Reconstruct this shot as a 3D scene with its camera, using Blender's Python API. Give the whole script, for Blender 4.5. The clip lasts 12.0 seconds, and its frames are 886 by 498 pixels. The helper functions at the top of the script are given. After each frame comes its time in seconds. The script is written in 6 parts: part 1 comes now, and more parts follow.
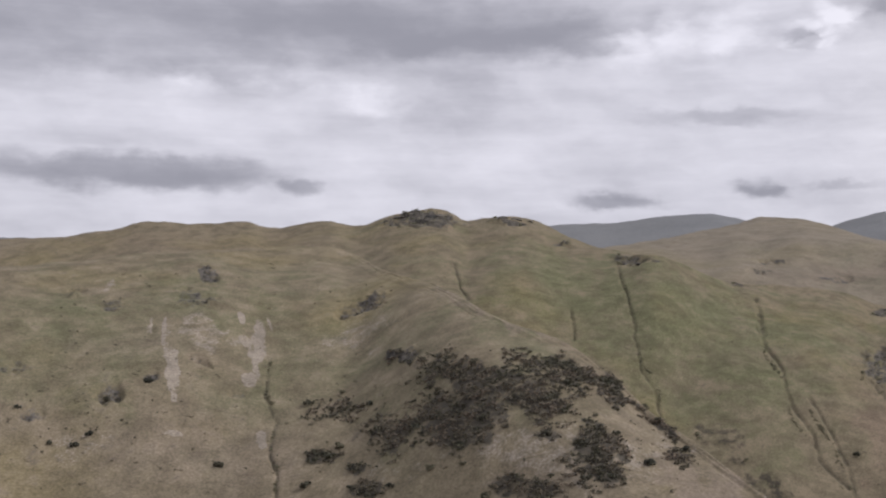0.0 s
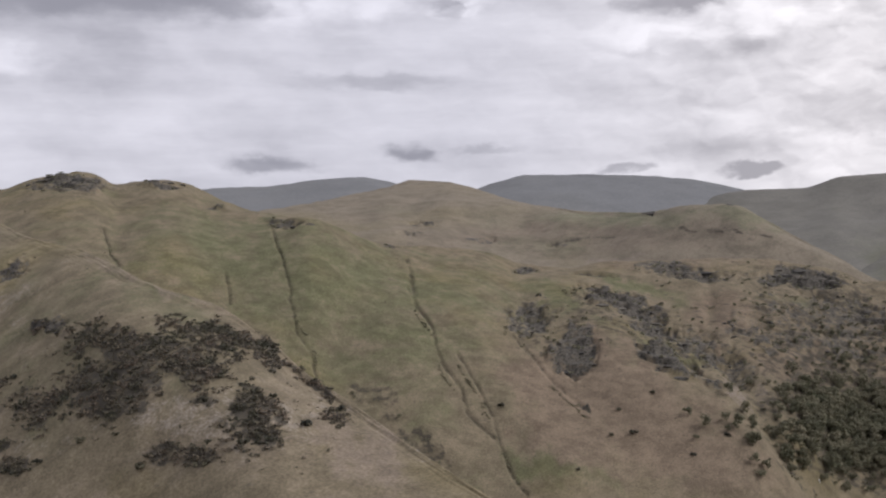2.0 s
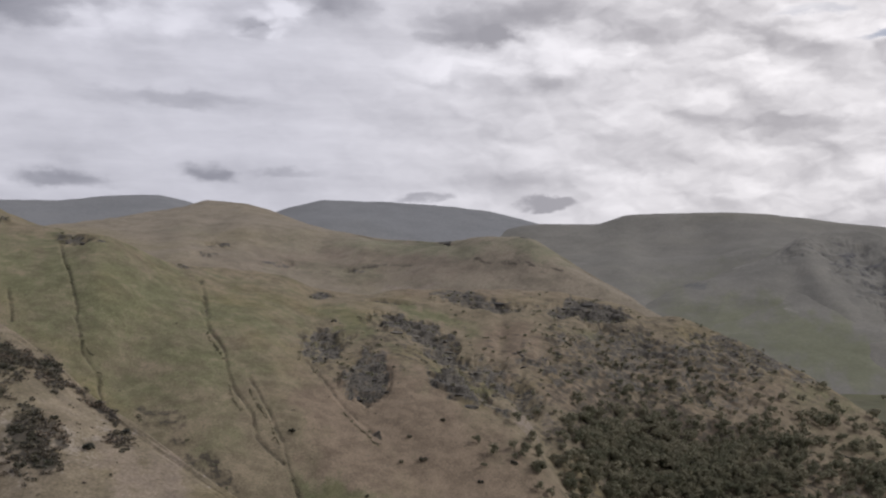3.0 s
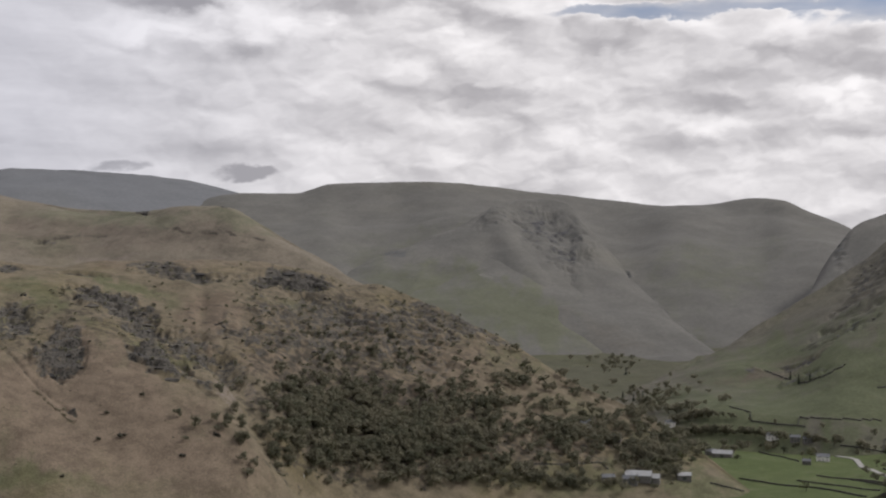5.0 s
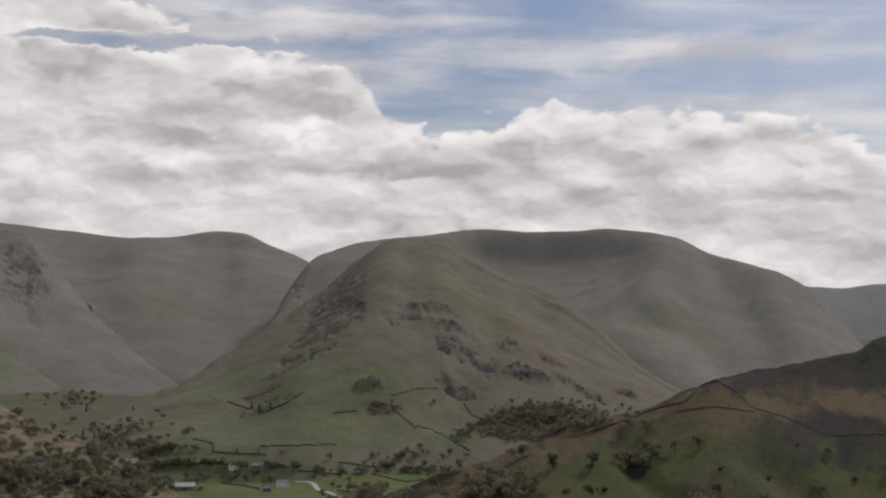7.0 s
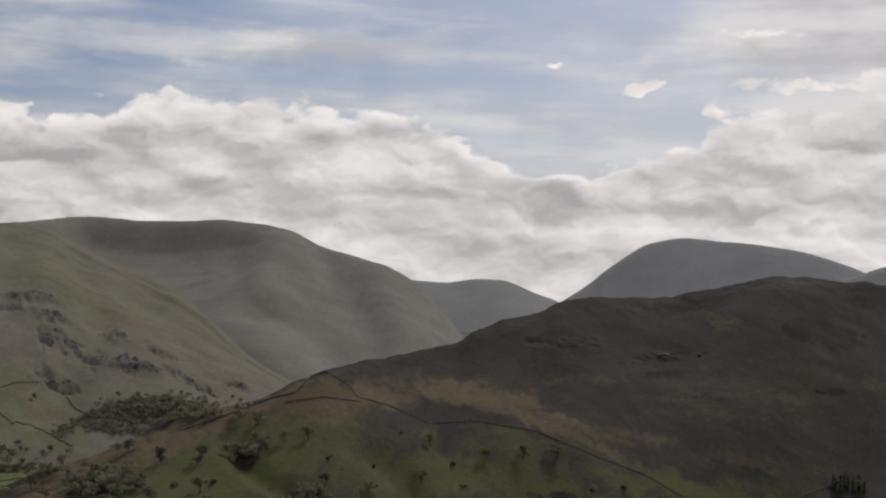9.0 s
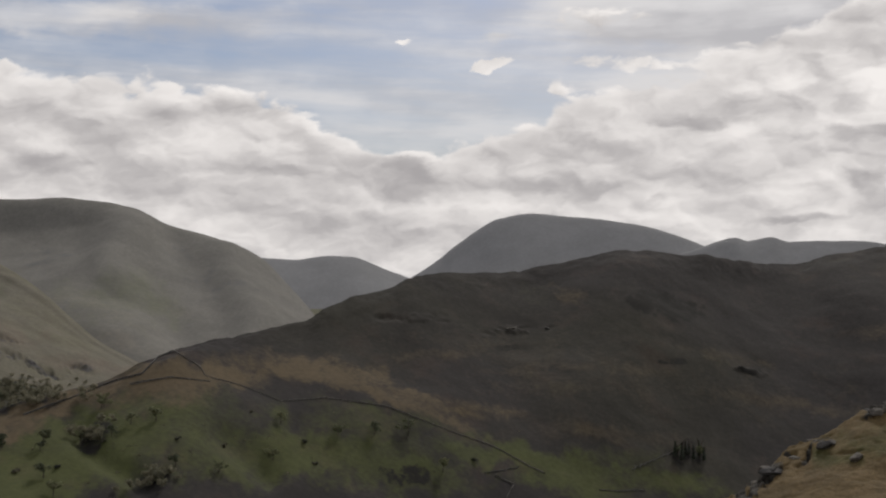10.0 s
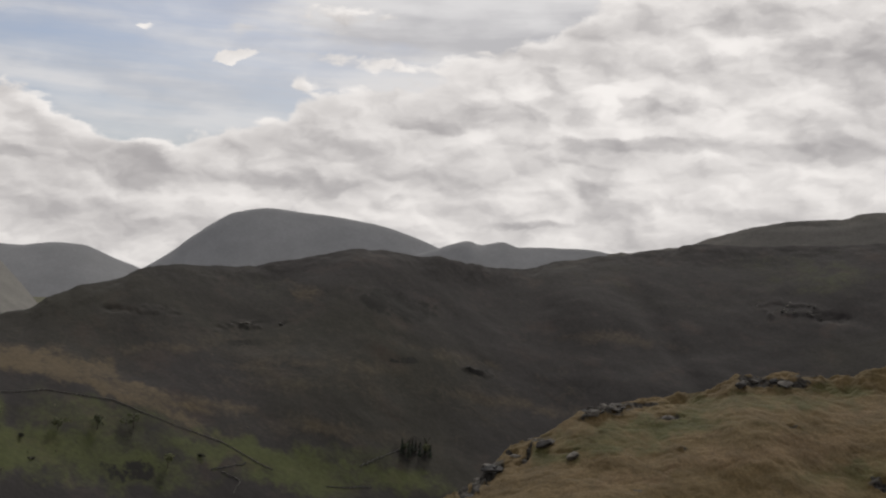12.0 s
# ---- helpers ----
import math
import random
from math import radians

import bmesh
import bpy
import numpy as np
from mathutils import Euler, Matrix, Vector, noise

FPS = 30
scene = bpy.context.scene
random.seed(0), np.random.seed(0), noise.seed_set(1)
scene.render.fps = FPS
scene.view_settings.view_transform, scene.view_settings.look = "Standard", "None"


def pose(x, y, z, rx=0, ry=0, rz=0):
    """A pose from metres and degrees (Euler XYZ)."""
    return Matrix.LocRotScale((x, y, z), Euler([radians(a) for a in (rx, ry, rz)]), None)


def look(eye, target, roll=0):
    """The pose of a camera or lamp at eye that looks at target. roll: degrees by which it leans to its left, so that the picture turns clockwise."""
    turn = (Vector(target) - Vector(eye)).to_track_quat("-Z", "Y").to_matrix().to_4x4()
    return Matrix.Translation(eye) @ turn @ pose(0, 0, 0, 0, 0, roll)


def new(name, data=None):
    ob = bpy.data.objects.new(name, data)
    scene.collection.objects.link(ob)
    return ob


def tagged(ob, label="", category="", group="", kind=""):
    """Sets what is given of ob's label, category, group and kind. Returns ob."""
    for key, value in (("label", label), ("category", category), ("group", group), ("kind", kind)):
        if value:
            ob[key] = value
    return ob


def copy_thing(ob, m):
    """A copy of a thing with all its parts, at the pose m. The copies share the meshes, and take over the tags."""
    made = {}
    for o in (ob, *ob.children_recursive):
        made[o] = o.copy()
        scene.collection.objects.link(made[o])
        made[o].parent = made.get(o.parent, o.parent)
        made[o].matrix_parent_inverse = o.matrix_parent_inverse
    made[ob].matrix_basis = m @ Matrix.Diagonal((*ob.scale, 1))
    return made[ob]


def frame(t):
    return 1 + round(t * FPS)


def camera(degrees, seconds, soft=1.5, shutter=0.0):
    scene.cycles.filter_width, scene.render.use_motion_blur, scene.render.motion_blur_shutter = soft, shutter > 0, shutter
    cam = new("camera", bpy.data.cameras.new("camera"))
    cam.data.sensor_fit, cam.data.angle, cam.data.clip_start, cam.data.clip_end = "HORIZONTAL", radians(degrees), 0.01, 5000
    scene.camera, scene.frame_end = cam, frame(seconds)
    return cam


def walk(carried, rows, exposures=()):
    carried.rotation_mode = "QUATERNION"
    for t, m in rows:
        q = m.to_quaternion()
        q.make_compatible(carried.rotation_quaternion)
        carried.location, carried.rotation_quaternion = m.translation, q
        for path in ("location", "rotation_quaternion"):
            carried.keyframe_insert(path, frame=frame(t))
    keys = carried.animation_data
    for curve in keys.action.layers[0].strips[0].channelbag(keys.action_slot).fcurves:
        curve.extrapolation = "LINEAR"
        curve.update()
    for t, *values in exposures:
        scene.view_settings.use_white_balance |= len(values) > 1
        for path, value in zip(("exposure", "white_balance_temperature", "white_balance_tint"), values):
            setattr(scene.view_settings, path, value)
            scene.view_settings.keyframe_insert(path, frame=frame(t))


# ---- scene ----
cam = camera(38.76, 12.0, soft=2.2)

# the viewer turns on the spot on a summit: time, yaw, pitch, roll
EYE = 200.0
PATH = [
    (0.0, 0.0, 3.24, -0.68),
    (0.5, -2.72, 1.99, -0.44),
    (1.0, -6.48, 1.37, -0.03),
    (1.5, -12.69, 1.51, 0.35),
    (2.0, -15.56, 1.58, 0.64),
    (2.5, -21.02, 1.74, 0.82),
    (3.0, -24.83, 2.79, -1.07),
    (3.2, -25.92, 2.73, -1.1),
    (4.8, -35.42, 2.4, -0.6),
    (5.0, -38.31, 1.52, -0.08),
    (5.5, -46.28, 1.68, 1.14),
    (6.0, -48.37, 1.25, 0.28),
    (6.5, -56.31, 1.97, 0.63),
    (7.0, -62.33, 2.89, 0.59),
    (7.2, -64.29, 3.12, 0.82),
    (8.8, -77.96, 2.42, 0.14),
    (9.0, -79.8, 2.4, 0.12),
    (9.5, -82.36, 2.08, -0.01),
    (10.0, -86.6, 1.27, 0.85),
    (10.5, -90.51, 1.04, -0.09),
    (11.0, -93.43, 1.32, -0.43),
    (11.5, -95.74, 0.99, -1.34),
    (12.0, -98.56, 1.17, -1.32),
]
walk(cam, [(t, pose(0, 0, EYE, 90 + p, r, y)) for t, y, p, r in PATH],
     exposures=[(0, 0.06, 6250, 14), (2.0, 0.04, 6250, 14), (3.2, -0.12, 6250, 13), (4.8, -0.13, 6300, 12), (7, -0.25, 6450, 12), (9, -0.3, 6530, 11), (12, -0.26, 6550, 10)])

# ---- light: broken cloud, weak sun from ahead of the last view ----
SUN_BEARING, SUN_HEIGHT = 106.0, 41.0
sun = new("sun", bpy.data.lights.new("sun", "SUN"))
sun.data.energy, sun.data.angle, sun.data.color = 2.2, radians(10), (1.0, 0.95, 0.87)
sb, sh = radians(SUN_BEARING), radians(SUN_HEIGHT)
sun.matrix_basis = look((math.sin(sb) * math.cos(sh) * 900, math.cos(sb) * math.cos(sh) * 900, math.sin(sh) * 900 + EYE), (0, 0, EYE))

# clouds: kind, bearing, height above the level, half width, half height (degrees), strength
CLOUDS = []


def cloud(kind, bearing, height, half_width, half_height, strength):
    CLOUDS.append((kind, bearing, height, half_width, half_height, strength))


cloud('grey', -11.80, 13.03, 15.70, 1.90, 0.5)
cloud('grey', 0.25, 13.57, 8.86, 1.39, 0.3)
cloud('grey', -19.71, 11.51, 3.80, 1.52, 0.25)
cloud('grey', -13.86, 6.38, 5.95, 0.76, 0.7)
cloud('grey', -6.60, 5.92, 0.89, 0.35, 0.5)
cloud('grey', 0.29, 10.18, 2.53, 1.27, 0.3)
cloud('grey', 7.78, 5.44, 1.77, 0.35, 0.35)
cloud('grey', 14.48, 5.87, 0.89, 0.25, 0.3)
cloud('grey', 17.58, 6.06, 1.27, 0.20, 0.25)
cloud('grey', 18.80, 13.66, 1.52, 0.76, 0.3)
cloud('grey', 5.96, 12.94, 4.05, 0.76, 0.25)
cloud('white', 16.91, 13.07, 1.77, 1.01, 0.6)
cloud('white', 11.79, 12.81, 4.30, 1.52, 0.35)
cloud('white', -9.24, 10.69, 6.58, 0.89, 0.3)
cloud('white', 8.52, 12.16, 2.03, 1.01, 0.3)
cloud('white', -3.59, 9.86, 1.27, 0.76, 0.3)
cloud('white', 16.89, 12.51, 1.52, 0.56, 0.5)
cloud('white', 27.55, 10.91, 4.56, 1.52, 0.4)
cloud('white', 33.11, 11.06, 2.78, 1.01, 0.3)
cloud('white', 24.30, 10.81, 1.01, 0.76, 0.3)
cloud('white', 27.26, 8.21, 1.52, 0.35, 0.25)
cloud('grey', 2.15, 12.34, 5.57, 0.76, 0.3)
cloud('grey', 12.47, 9.17, 3.29, 0.35, 0.28)
cloud('grey', 7.58, 5.49, 1.90, 0.46, 0.3)
cloud('grey', 14.24, 5.93, 1.14, 0.35, 0.38)
cloud('grey', 29.77, 4.96, 1.01, 0.23, 0.42)
cloud('grey', 23.96, 5.13, 0.89, 0.20, 0.3)
cloud('grey', 25.08, 12.26, 1.52, 0.35, 0.35)
cloud('grey', 26.30, 13.01, 2.78, 0.76, 0.5)
cloud('grey', 20.32, 13.62, 1.52, 0.63, 0.4)
cloud('grey', 29.39, 13.65, 1.77, 0.56, 0.4)
cloud('grey', 23.60, 5.10, 1.01, 0.18, 0.3)
cloud('grey', 29.52, 4.94, 1.01, 0.23, 0.4)
cloud('grey', 40.22, 8.56, 2.78, 0.35, 0.25)
cloud('white', 16.75, 12.72, 1.52, 0.76, 0.3)
cloud('white', 32.23, 12.52, 2.78, 1.14, 0.4)
cloud('white', 27.61, 12.15, 1.52, 0.76, 0.4)
cloud('white', 38.25, 12.40, 2.03, 1.01, 0.3)
cloud('white', 26.33, 11.01, 1.52, 0.51, 0.25)
cloud('blue', 41.15, 13.37, 3.29, 0.35, 0.35)
cloud('white', 39.22, 11.59, 2.78, 1.27, 0.3)
cloud('white', 46.02, 10.64, 1.77, 1.01, 0.35)
cloud('white', 56.17, 7.95, 1.27, 0.89, 0.35)
cloud('white', 44.87, 6.64, 2.03, 0.89, 0.35)
cloud('white', 43.34, 5.25, 2.03, 0.76, 0.3)
cloud('white', 38.20, 5.78, 1.77, 0.38, 0.25)
cloud('white', 50.88, 7.03, 2.03, 0.61, 0.25)
cloud('grey', 29.51, 4.94, 1.14, 0.25, 0.35)
cloud('grey', 49.40, 7.94, 2.03, 0.76, 0.25)
cloud('grey', 27.21, 12.47, 1.01, 0.35, 0.4)
cloud('blue', 46.41, 12.16, 4.05, 0.35, 0.5)
cloud('blue', 51.89, 12.10, 3.80, 0.25, 0.4)
cloud('white', 45.74, 11.20, 1.52, 1.01, 0.3)
cloud('white', 56.00, 8.07, 1.39, 0.89, 0.4)
cloud('white', 64.62, 8.63, 1.27, 0.89, 0.4)
cloud('white', 62.46, 8.85, 1.01, 0.76, 0.3)
cloud('grey', 50.37, 7.91, 2.03, 0.51, 0.25)
cloud('grey', 61.47, 6.42, 2.78, 0.25, 0.35)
cloud('grey', 55.98, 6.44, 1.52, 0.20, 0.25)
cloud('grey', 66.26, 7.22, 1.52, 0.63, 0.25)
cloud('blue', 63.21, 10.48, 3.04, 0.81, 0.7)
cloud('blue', 47.55, 11.83, 2.03, 0.35, 0.4)
cloud('white', 56.13, 7.93, 1.27, 0.76, 0.35)
cloud('white', 63.35, 8.67, 1.77, 0.76, 0.35)
cloud('white', 77.01, 9.12, 1.27, 0.89, 0.35)
cloud('white', 71.31, 9.11, 1.27, 0.76, 0.25)
cloud('grey', 61.52, 6.52, 3.04, 0.46, 0.28)
cloud('grey', 69.47, 5.37, 2.28, 0.35, 0.3)
cloud('grey', 79.54, 4.82, 1.52, 0.25, 0.25)
cloud('veil', 56.41, 12.96, 6.33, 0.46, 0.5)
cloud('veil', 64.17, 11.94, 5.06, 0.35, 0.4)
cloud('veil', 74.37, 11.71, 6.33, 0.41, 0.45)
cloud('white', 68.48, 10.05, 1.52, 0.76, 0.25)
cloud('white', 76.62, 8.95, 1.52, 0.89, 0.3)
cloud('white', 95.76, 3.29, 2.28, 0.76, 0.25)
cloud('white', 94.38, 8.27, 2.53, 0.63, 0.3)
cloud('grey', 85.36, 4.70, 1.52, 0.89, 0.35)
cloud('grey', 82.28, 4.47, 1.01, 0.63, 0.25)
cloud('grey', 77.13, 8.06, 1.27, 0.46, 0.25)
cloud('grey', 92.38, 3.85, 2.03, 0.30, 0.22)
cloud('puff', 93.7, 11.68, 2.90, 0.92, 1)
cloud('puff', 89.2, 9.64, 1.16, 0.45, 1)
cloud('puff', 84.93, 10.67, 0.62, 0.27, 0.9)
cloud('veil', 68.72, 11.17, 10.63, 0.41, 0.5)
cloud('veil', 96.60, 12.28, 5.06, 1.52, 0.7)
cloud('veil', 88.96, 10.69, 1.01, 0.20, 0.4)
cloud('white', 102.89, 8.68, 1.52, 0.76, 0.5)
cloud('white', 106.48, 7.58, 2.28, 1.01, 0.45)
cloud('white', 110.48, 7.46, 2.03, 0.76, 0.5)
cloud('white', 114.56, 9.85, 1.77, 1.01, 0.4)
cloud('white', 101.98, 3.45, 1.77, 0.76, 0.45)
cloud('white', 96.32, 3.45, 1.27, 0.63, 0.35)
cloud('white', 108.06, 3.68, 1.52, 0.46, 0.4)
cloud('white', 100.37, 6.36, 2.03, 0.51, 0.25)
cloud('white', 112.14, 10.63, 1.77, 0.76, 0.3)
cloud('grey', 107.27, 6.00, 5.06, 0.35, 0.45)
cloud('grey', 102.41, 7.29, 0.63, 1.01, 0.25)
cloud('grey', 117.16, 9.06, 1.52, 1.52, 0.55)
cloud('grey', 115.34, 5.70, 2.78, 0.76, 0.3)
cloud('grey', 102.26, 2.30, 1.77, 0.20, 0.4)
cloud('grey', 97.78, 6.82, 1.52, 0.35, 0.35)
cloud('grey', 111.63, 11.86, 2.03, 0.76, 0.35)
cloud('grey', 102.86, 10.07, 2.03, 0.41, 0.25)
cloud('grey', 105.53, 4.15, 0.89, 1.14, 0.25)
cloud('puff', 93.60, 9.65, 2.28, 0.51, 1)
cloud('puff', 88.78, 9.64, 0.76, 0.30, 0.6)
cloud('puff', 97.27, 9.36, 2.53, 0.46, 0.9)
cloud('white', 107.22, 8.21, 3.80, 0.89, 0.3)
cloud('grey', 94.84, 11.27, 4.56, 0.35, 0.3)
cloud('grey', 53.09, 9.29, 4.05, 0.76, 0.3)
cloud('veil', 50.83, 12.46, 5.06, 0.46, 0.4)


def sky():
    world = bpy.data.worlds.new("sky")
    scene.world = world
    world.use_nodes = True
    nt = world.node_tree
    nt.nodes.clear()
    N, L = nt.nodes.new, nt.links.new

    def put(sock, v):
        if isinstance(v, bpy.types.NodeSocket):
            L(v, sock)
        else:
            sock.default_value = v

    def m(op, a, b=0.0, c=0.0, clamp=False):
        n = N("ShaderNodeMath")
        n.operation, n.use_clamp = op, clamp
        for s, v in zip(n.inputs, (a, b, c)):
            put(s, v)
        return n.outputs[0]

    def vec(x, y, z=0.0):
        n = N("ShaderNodeCombineXYZ")
        for s, v in zip(n.inputs, (x, y, z)):
            put(s, v)
        return n.outputs[0]

    def vm(op, a, b):
        n = N("ShaderNodeVectorMath")
        n.operation = op
        put(n.inputs[0], a)
        put(n.inputs[1], b)
        return n.outputs[0]

    def noise_of(v, scale, detail, rough=0.55):
        n = N("ShaderNodeTexNoise")
        put(n.inputs["Vector"], v)
        n.inputs["Scale"].default_value, n.inputs["Detail"].default_value, n.inputs["Roughness"].default_value = scale, detail, rough
        return n.outputs["Fac"]

    def ramp(v, lo, hi, a, b):
        n = N("ShaderNodeMapRange")
        n.interpolation_type = "SMOOTHSTEP"
        for s, q in zip(n.inputs, (v, lo, hi, a, b)):
            put(s, q)
        return n.outputs[0]

    def mix(f, a, b):
        n = N("ShaderNodeMix")
        n.data_type = "RGBA"
        put(n.inputs[0], f)
        put(n.inputs[6], a)
        put(n.inputs[7], b)
        return n.outputs[2]

    co = N("ShaderNodeTexCoord").outputs["Generated"]
    s = N("ShaderNodeSeparateXYZ")
    L(co, s.inputs[0])
    bearing = m("MULTIPLY", m("ARCTAN2", s.outputs[0], s.outputs[1]), 57.2958)
    height = m("MULTIPLY", m("ARCSINE", s.outputs[2]), 57.2958)
    # a turbulent shift, so that outlines billow
    w1 = m("SUBTRACT", noise_of(vec(m("MULTIPLY", bearing, 0.42), m("MULTIPLY", height, 0.8)), 1.0, 5, 0.55), 0.5)
    w2 = m("SUBTRACT", noise_of(vec(m("MULTIPLY", bearing, 0.42), m("MULTIPLY", height, 0.8), 7.0), 1.0, 5, 0.55), 0.5)
    warped = vec(m("MULTIPLY_ADD", w1, 3.2, bearing), m("MULTIPLY_ADD", w2, 1.5, height))
    sums = {"blue": 0.0, "white": 0.0, "grey": 0.0, "veil": 0.0, "puff": 0.0}
    for kind, b, h, rb, rh, a in CLOUDS:
        n = N("ShaderNodeVectorMath")
        n.operation = "MULTIPLY_ADD"
        L(warped, n.inputs[0])
        n.inputs[1].default_value, n.inputs[2].default_value = (1 / rb, 1 / rh, 0), (-b / rb, -h / rh, 0)
        q = N("ShaderNodeVectorMath")
        q.operation = "LENGTH"
        L(n.outputs[0], q.inputs[0])
        sums[kind] = m("ADD", sums[kind], ramp(q.outputs["Value"], *{"white": (0.3, 1.4), "grey": (0.45, 1.5), "puff": (0.2, 1.5)}.get(kind, (0.2, 1.7)), a, 0.0))
    right = ramp(bearing, 14.0, 40.0, 0.0, 1.0)

    def lumps(db, dh, scale, seed, detail=2.5):
        """Rounded cauliflower heads, high in their middles."""
        n = N("ShaderNodeTexVoronoi")
        n.feature = "SMOOTH_F1"
        x = m("MULTIPLY", m("ADD", m("MULTIPLY_ADD", w1, 2.6, bearing), db), 0.33 * scale)
        y = m("MULTIPLY", m("ADD", m("MULTIPLY_ADD", w2, 1.3, height), dh), 0.62 * scale)
        L(vec(x, y, seed), n.inputs["Vector"])
        n.inputs["Scale"].default_value, n.inputs["Smoothness"].default_value = 1.0, 0.5
        n.inputs["Detail"].default_value, n.inputs["Roughness"].default_value = detail, 0.5
        return m("SUBTRACT", 1.0, n.outputs["Distance"])

    big, small = lumps(0, 0, 1.0, 2.0), lumps(0, 0, 2.3, 5.0)
    fine = noise_of(vec(m("MULTIPLY", bearing, 1.1), m("MULTIPLY", height, 1.9), 5.0), 1.0, 4, 0.6)
    low = noise_of(vec(m("MULTIPLY", m("MULTIPLY_ADD", w2, 2.0, bearing), 0.2), m("MULTIPLY", height, 0.42), 9.0), 1.0, 4, 0.5)
    streak = noise_of(vec(m("MULTIPLY", m("MULTIPLY_ADD", w1, 3.0, bearing), 0.07), m("MULTIPLY", height, 0.62), 3.0), 1.0, 5, 0.55)
    # upper edge of the cumulus bank, bearing and height
    edge = N("ShaderNodeValToRGB")
    rim = [(38.0, 30.0), (46.0, 17.0), (50.0, 14.0), (55.0, 13.0), (58.7, 11.9), (60.8, 9.53), (63.6, 9.30), (65.4, 9.90), (68.0, 10.98), (70.1, 10.61), (71.8, 10.59),
            (74.0, 10.18), (74.3, 10.11), (76.4, 9.95), (76.8, 9.99), (78.2, 9.21), (80.2, 8.82), (82.0, 8.18), (83.3, 7.53), (85.1, 6.95), (86.7, 7.11),
            (88.7, 8.33), (91.2, 8.63), (91.8, 9.73), (94.9, 10.1), (96.5, 10.2), (99.5, 11.1), (103.0, 12.0), (107.0, 14.0), (111.0, 22.0), (118.0, 30.0)]
    stops = edge.color_ramp.elements
    for i, (b, h) in enumerate(rim):
        stop = stops[i] if i < 2 else stops.new(1.0)
        stop.position = (b - 38) / 80
        stop.color = (h / 30, h / 30, h / 30, 1)
    L(m("DIVIDE", m("SUBTRACT", bearing, 38.0), 80.0), edge.inputs[0])
    bank = m("SUBTRACT", m("MULTIPLY", edge.outputs[0], 30.0), height)
    bank = m("ADD", bank, m("MULTIPLY", m("SUBTRACT", big, 0.62), 1.5))
    bank = m("ADD", bank, m("MULTIPLY", m("SUBTRACT", small, 0.62), 0.8))
    bank = m("ADD", bank, m("MULTIPLY", m("SUBTRACT", fine, 0.5), 0.5))
    bank = m("SUBTRACT", m("MINIMUM", bank, 1.6), m("MULTIPLY", sums["blue"], 4.0))
    cover = ramp(bank, -0.1, 0.55, 0.0, 1.0)
    tuft = m("ADD", sums["puff"], m("ADD", m("MULTIPLY", m("SUBTRACT", small, 0.62), 0.7), m("MULTIPLY", m("SUBTRACT", fine, 0.5), 0.5)))
    tuft = m("MULTIPLY", ramp(tuft, 0.3, 0.75, 0.0, 1.0), ramp(sums["puff"], 0.02, 0.2, 0.0, 1.0))
    cover = m("MAXIMUM", cover, tuft)
    # light falls on the heads from above and from the sun's side
    relief = m("MULTIPLY", m("SUBTRACT", lumps(0, 0, 0.8, 2.0, 1.2), lumps(0.5, 0.7, 0.8, 2.0, 1.2)), 0.75)
    relief = m("ADD", relief, m("MULTIPLY", m("SUBTRACT", small, lumps(0.2, 0.25, 2.3, 5.0)), 0.28))
    shade = m("MULTIPLY", relief, m("MULTIPLY_ADD", right, 0.62, 0.18))
    shade = m("ADD", shade, m("MULTIPLY", m("SUBTRACT", streak, 0.5), m("SUBTRACT", 0.62, m("MULTIPLY", right, 0.35))))
    shade = m("ADD", shade, m("MULTIPLY", m("SUBTRACT", low, 0.5), 0.4))
    shade = m("ADD", shade, m("MULTIPLY", m("SUBTRACT", fine, 0.5), 0.07))
    shade = m("ADD", shade, m("SUBTRACT", m("MULTIPLY", sums["white"], m("MULTIPLY_ADD", big, 1.9, 0.0)), m("MULTIPLY", sums["grey"], 0.8)))
    # thin edges of the bank catch the light
    shade = m("ADD", shade, m("MULTIPLY", ramp(bank, 0.2, 1.5, 0.22, 0.0), right))
    shade = m("ADD", shade, m("ADD", m("MULTIPLY_ADD", right, -0.13, 0.61), ramp(bearing, 94.0, 110.0, 0.0, 0.13)))
    light = ramp(shade, -0.15, 1.15, 0.0, 1.0)
    cool = mix(light, (0.31, 0.31, 0.345, 1), (0.82, 0.81, 0.85, 1))
    warm = mix(light, (0.46, 0.44, 0.445, 1), (1.1, 1.06, 1.03, 1))
    colour = mix(right, cool, warm)
    nishita = N("ShaderNodeTexSky")
    nishita.sky_type, nishita.sun_disc = "NISHITA", False
    nishita.sun_elevation, nishita.sun_rotation = sh, sb
    nishita.air_density, nishita.dust_density, nishita.ozone_density = 1.0, 1.5, 2.0
    clear = vm("MULTIPLY", nishita.outputs[0], (0.069, 0.07, 0.077))
    # high thin streaks of ice cloud
    wisp = noise_of(vec(m("MULTIPLY", m("MULTIPLY_ADD", w1, 5.0, bearing), 0.05), m("MULTIPLY", m("MULTIPLY_ADD", bearing, 0.09, height), 0.6), 1.0), 1.0, 5, 0.55)
    thin = m("ADD", m("ADD", ramp(wisp, 0.36, 0.72, 0.16, 0.7), sums["veil"]), m("ADD", ramp(bearing, 90.0, 102.0, 0.0, 0.75), ramp(bearing, 46.0, 64.0, 0.5, 0.0)))
    thin = m("ADD", thin, m("MULTIPLY", m("SUBTRACT", m("ADD", streak, low), 1.0), 0.8))
    thin = m("SUBTRACT", thin, m("MULTIPLY", sums["blue"], 0.3))
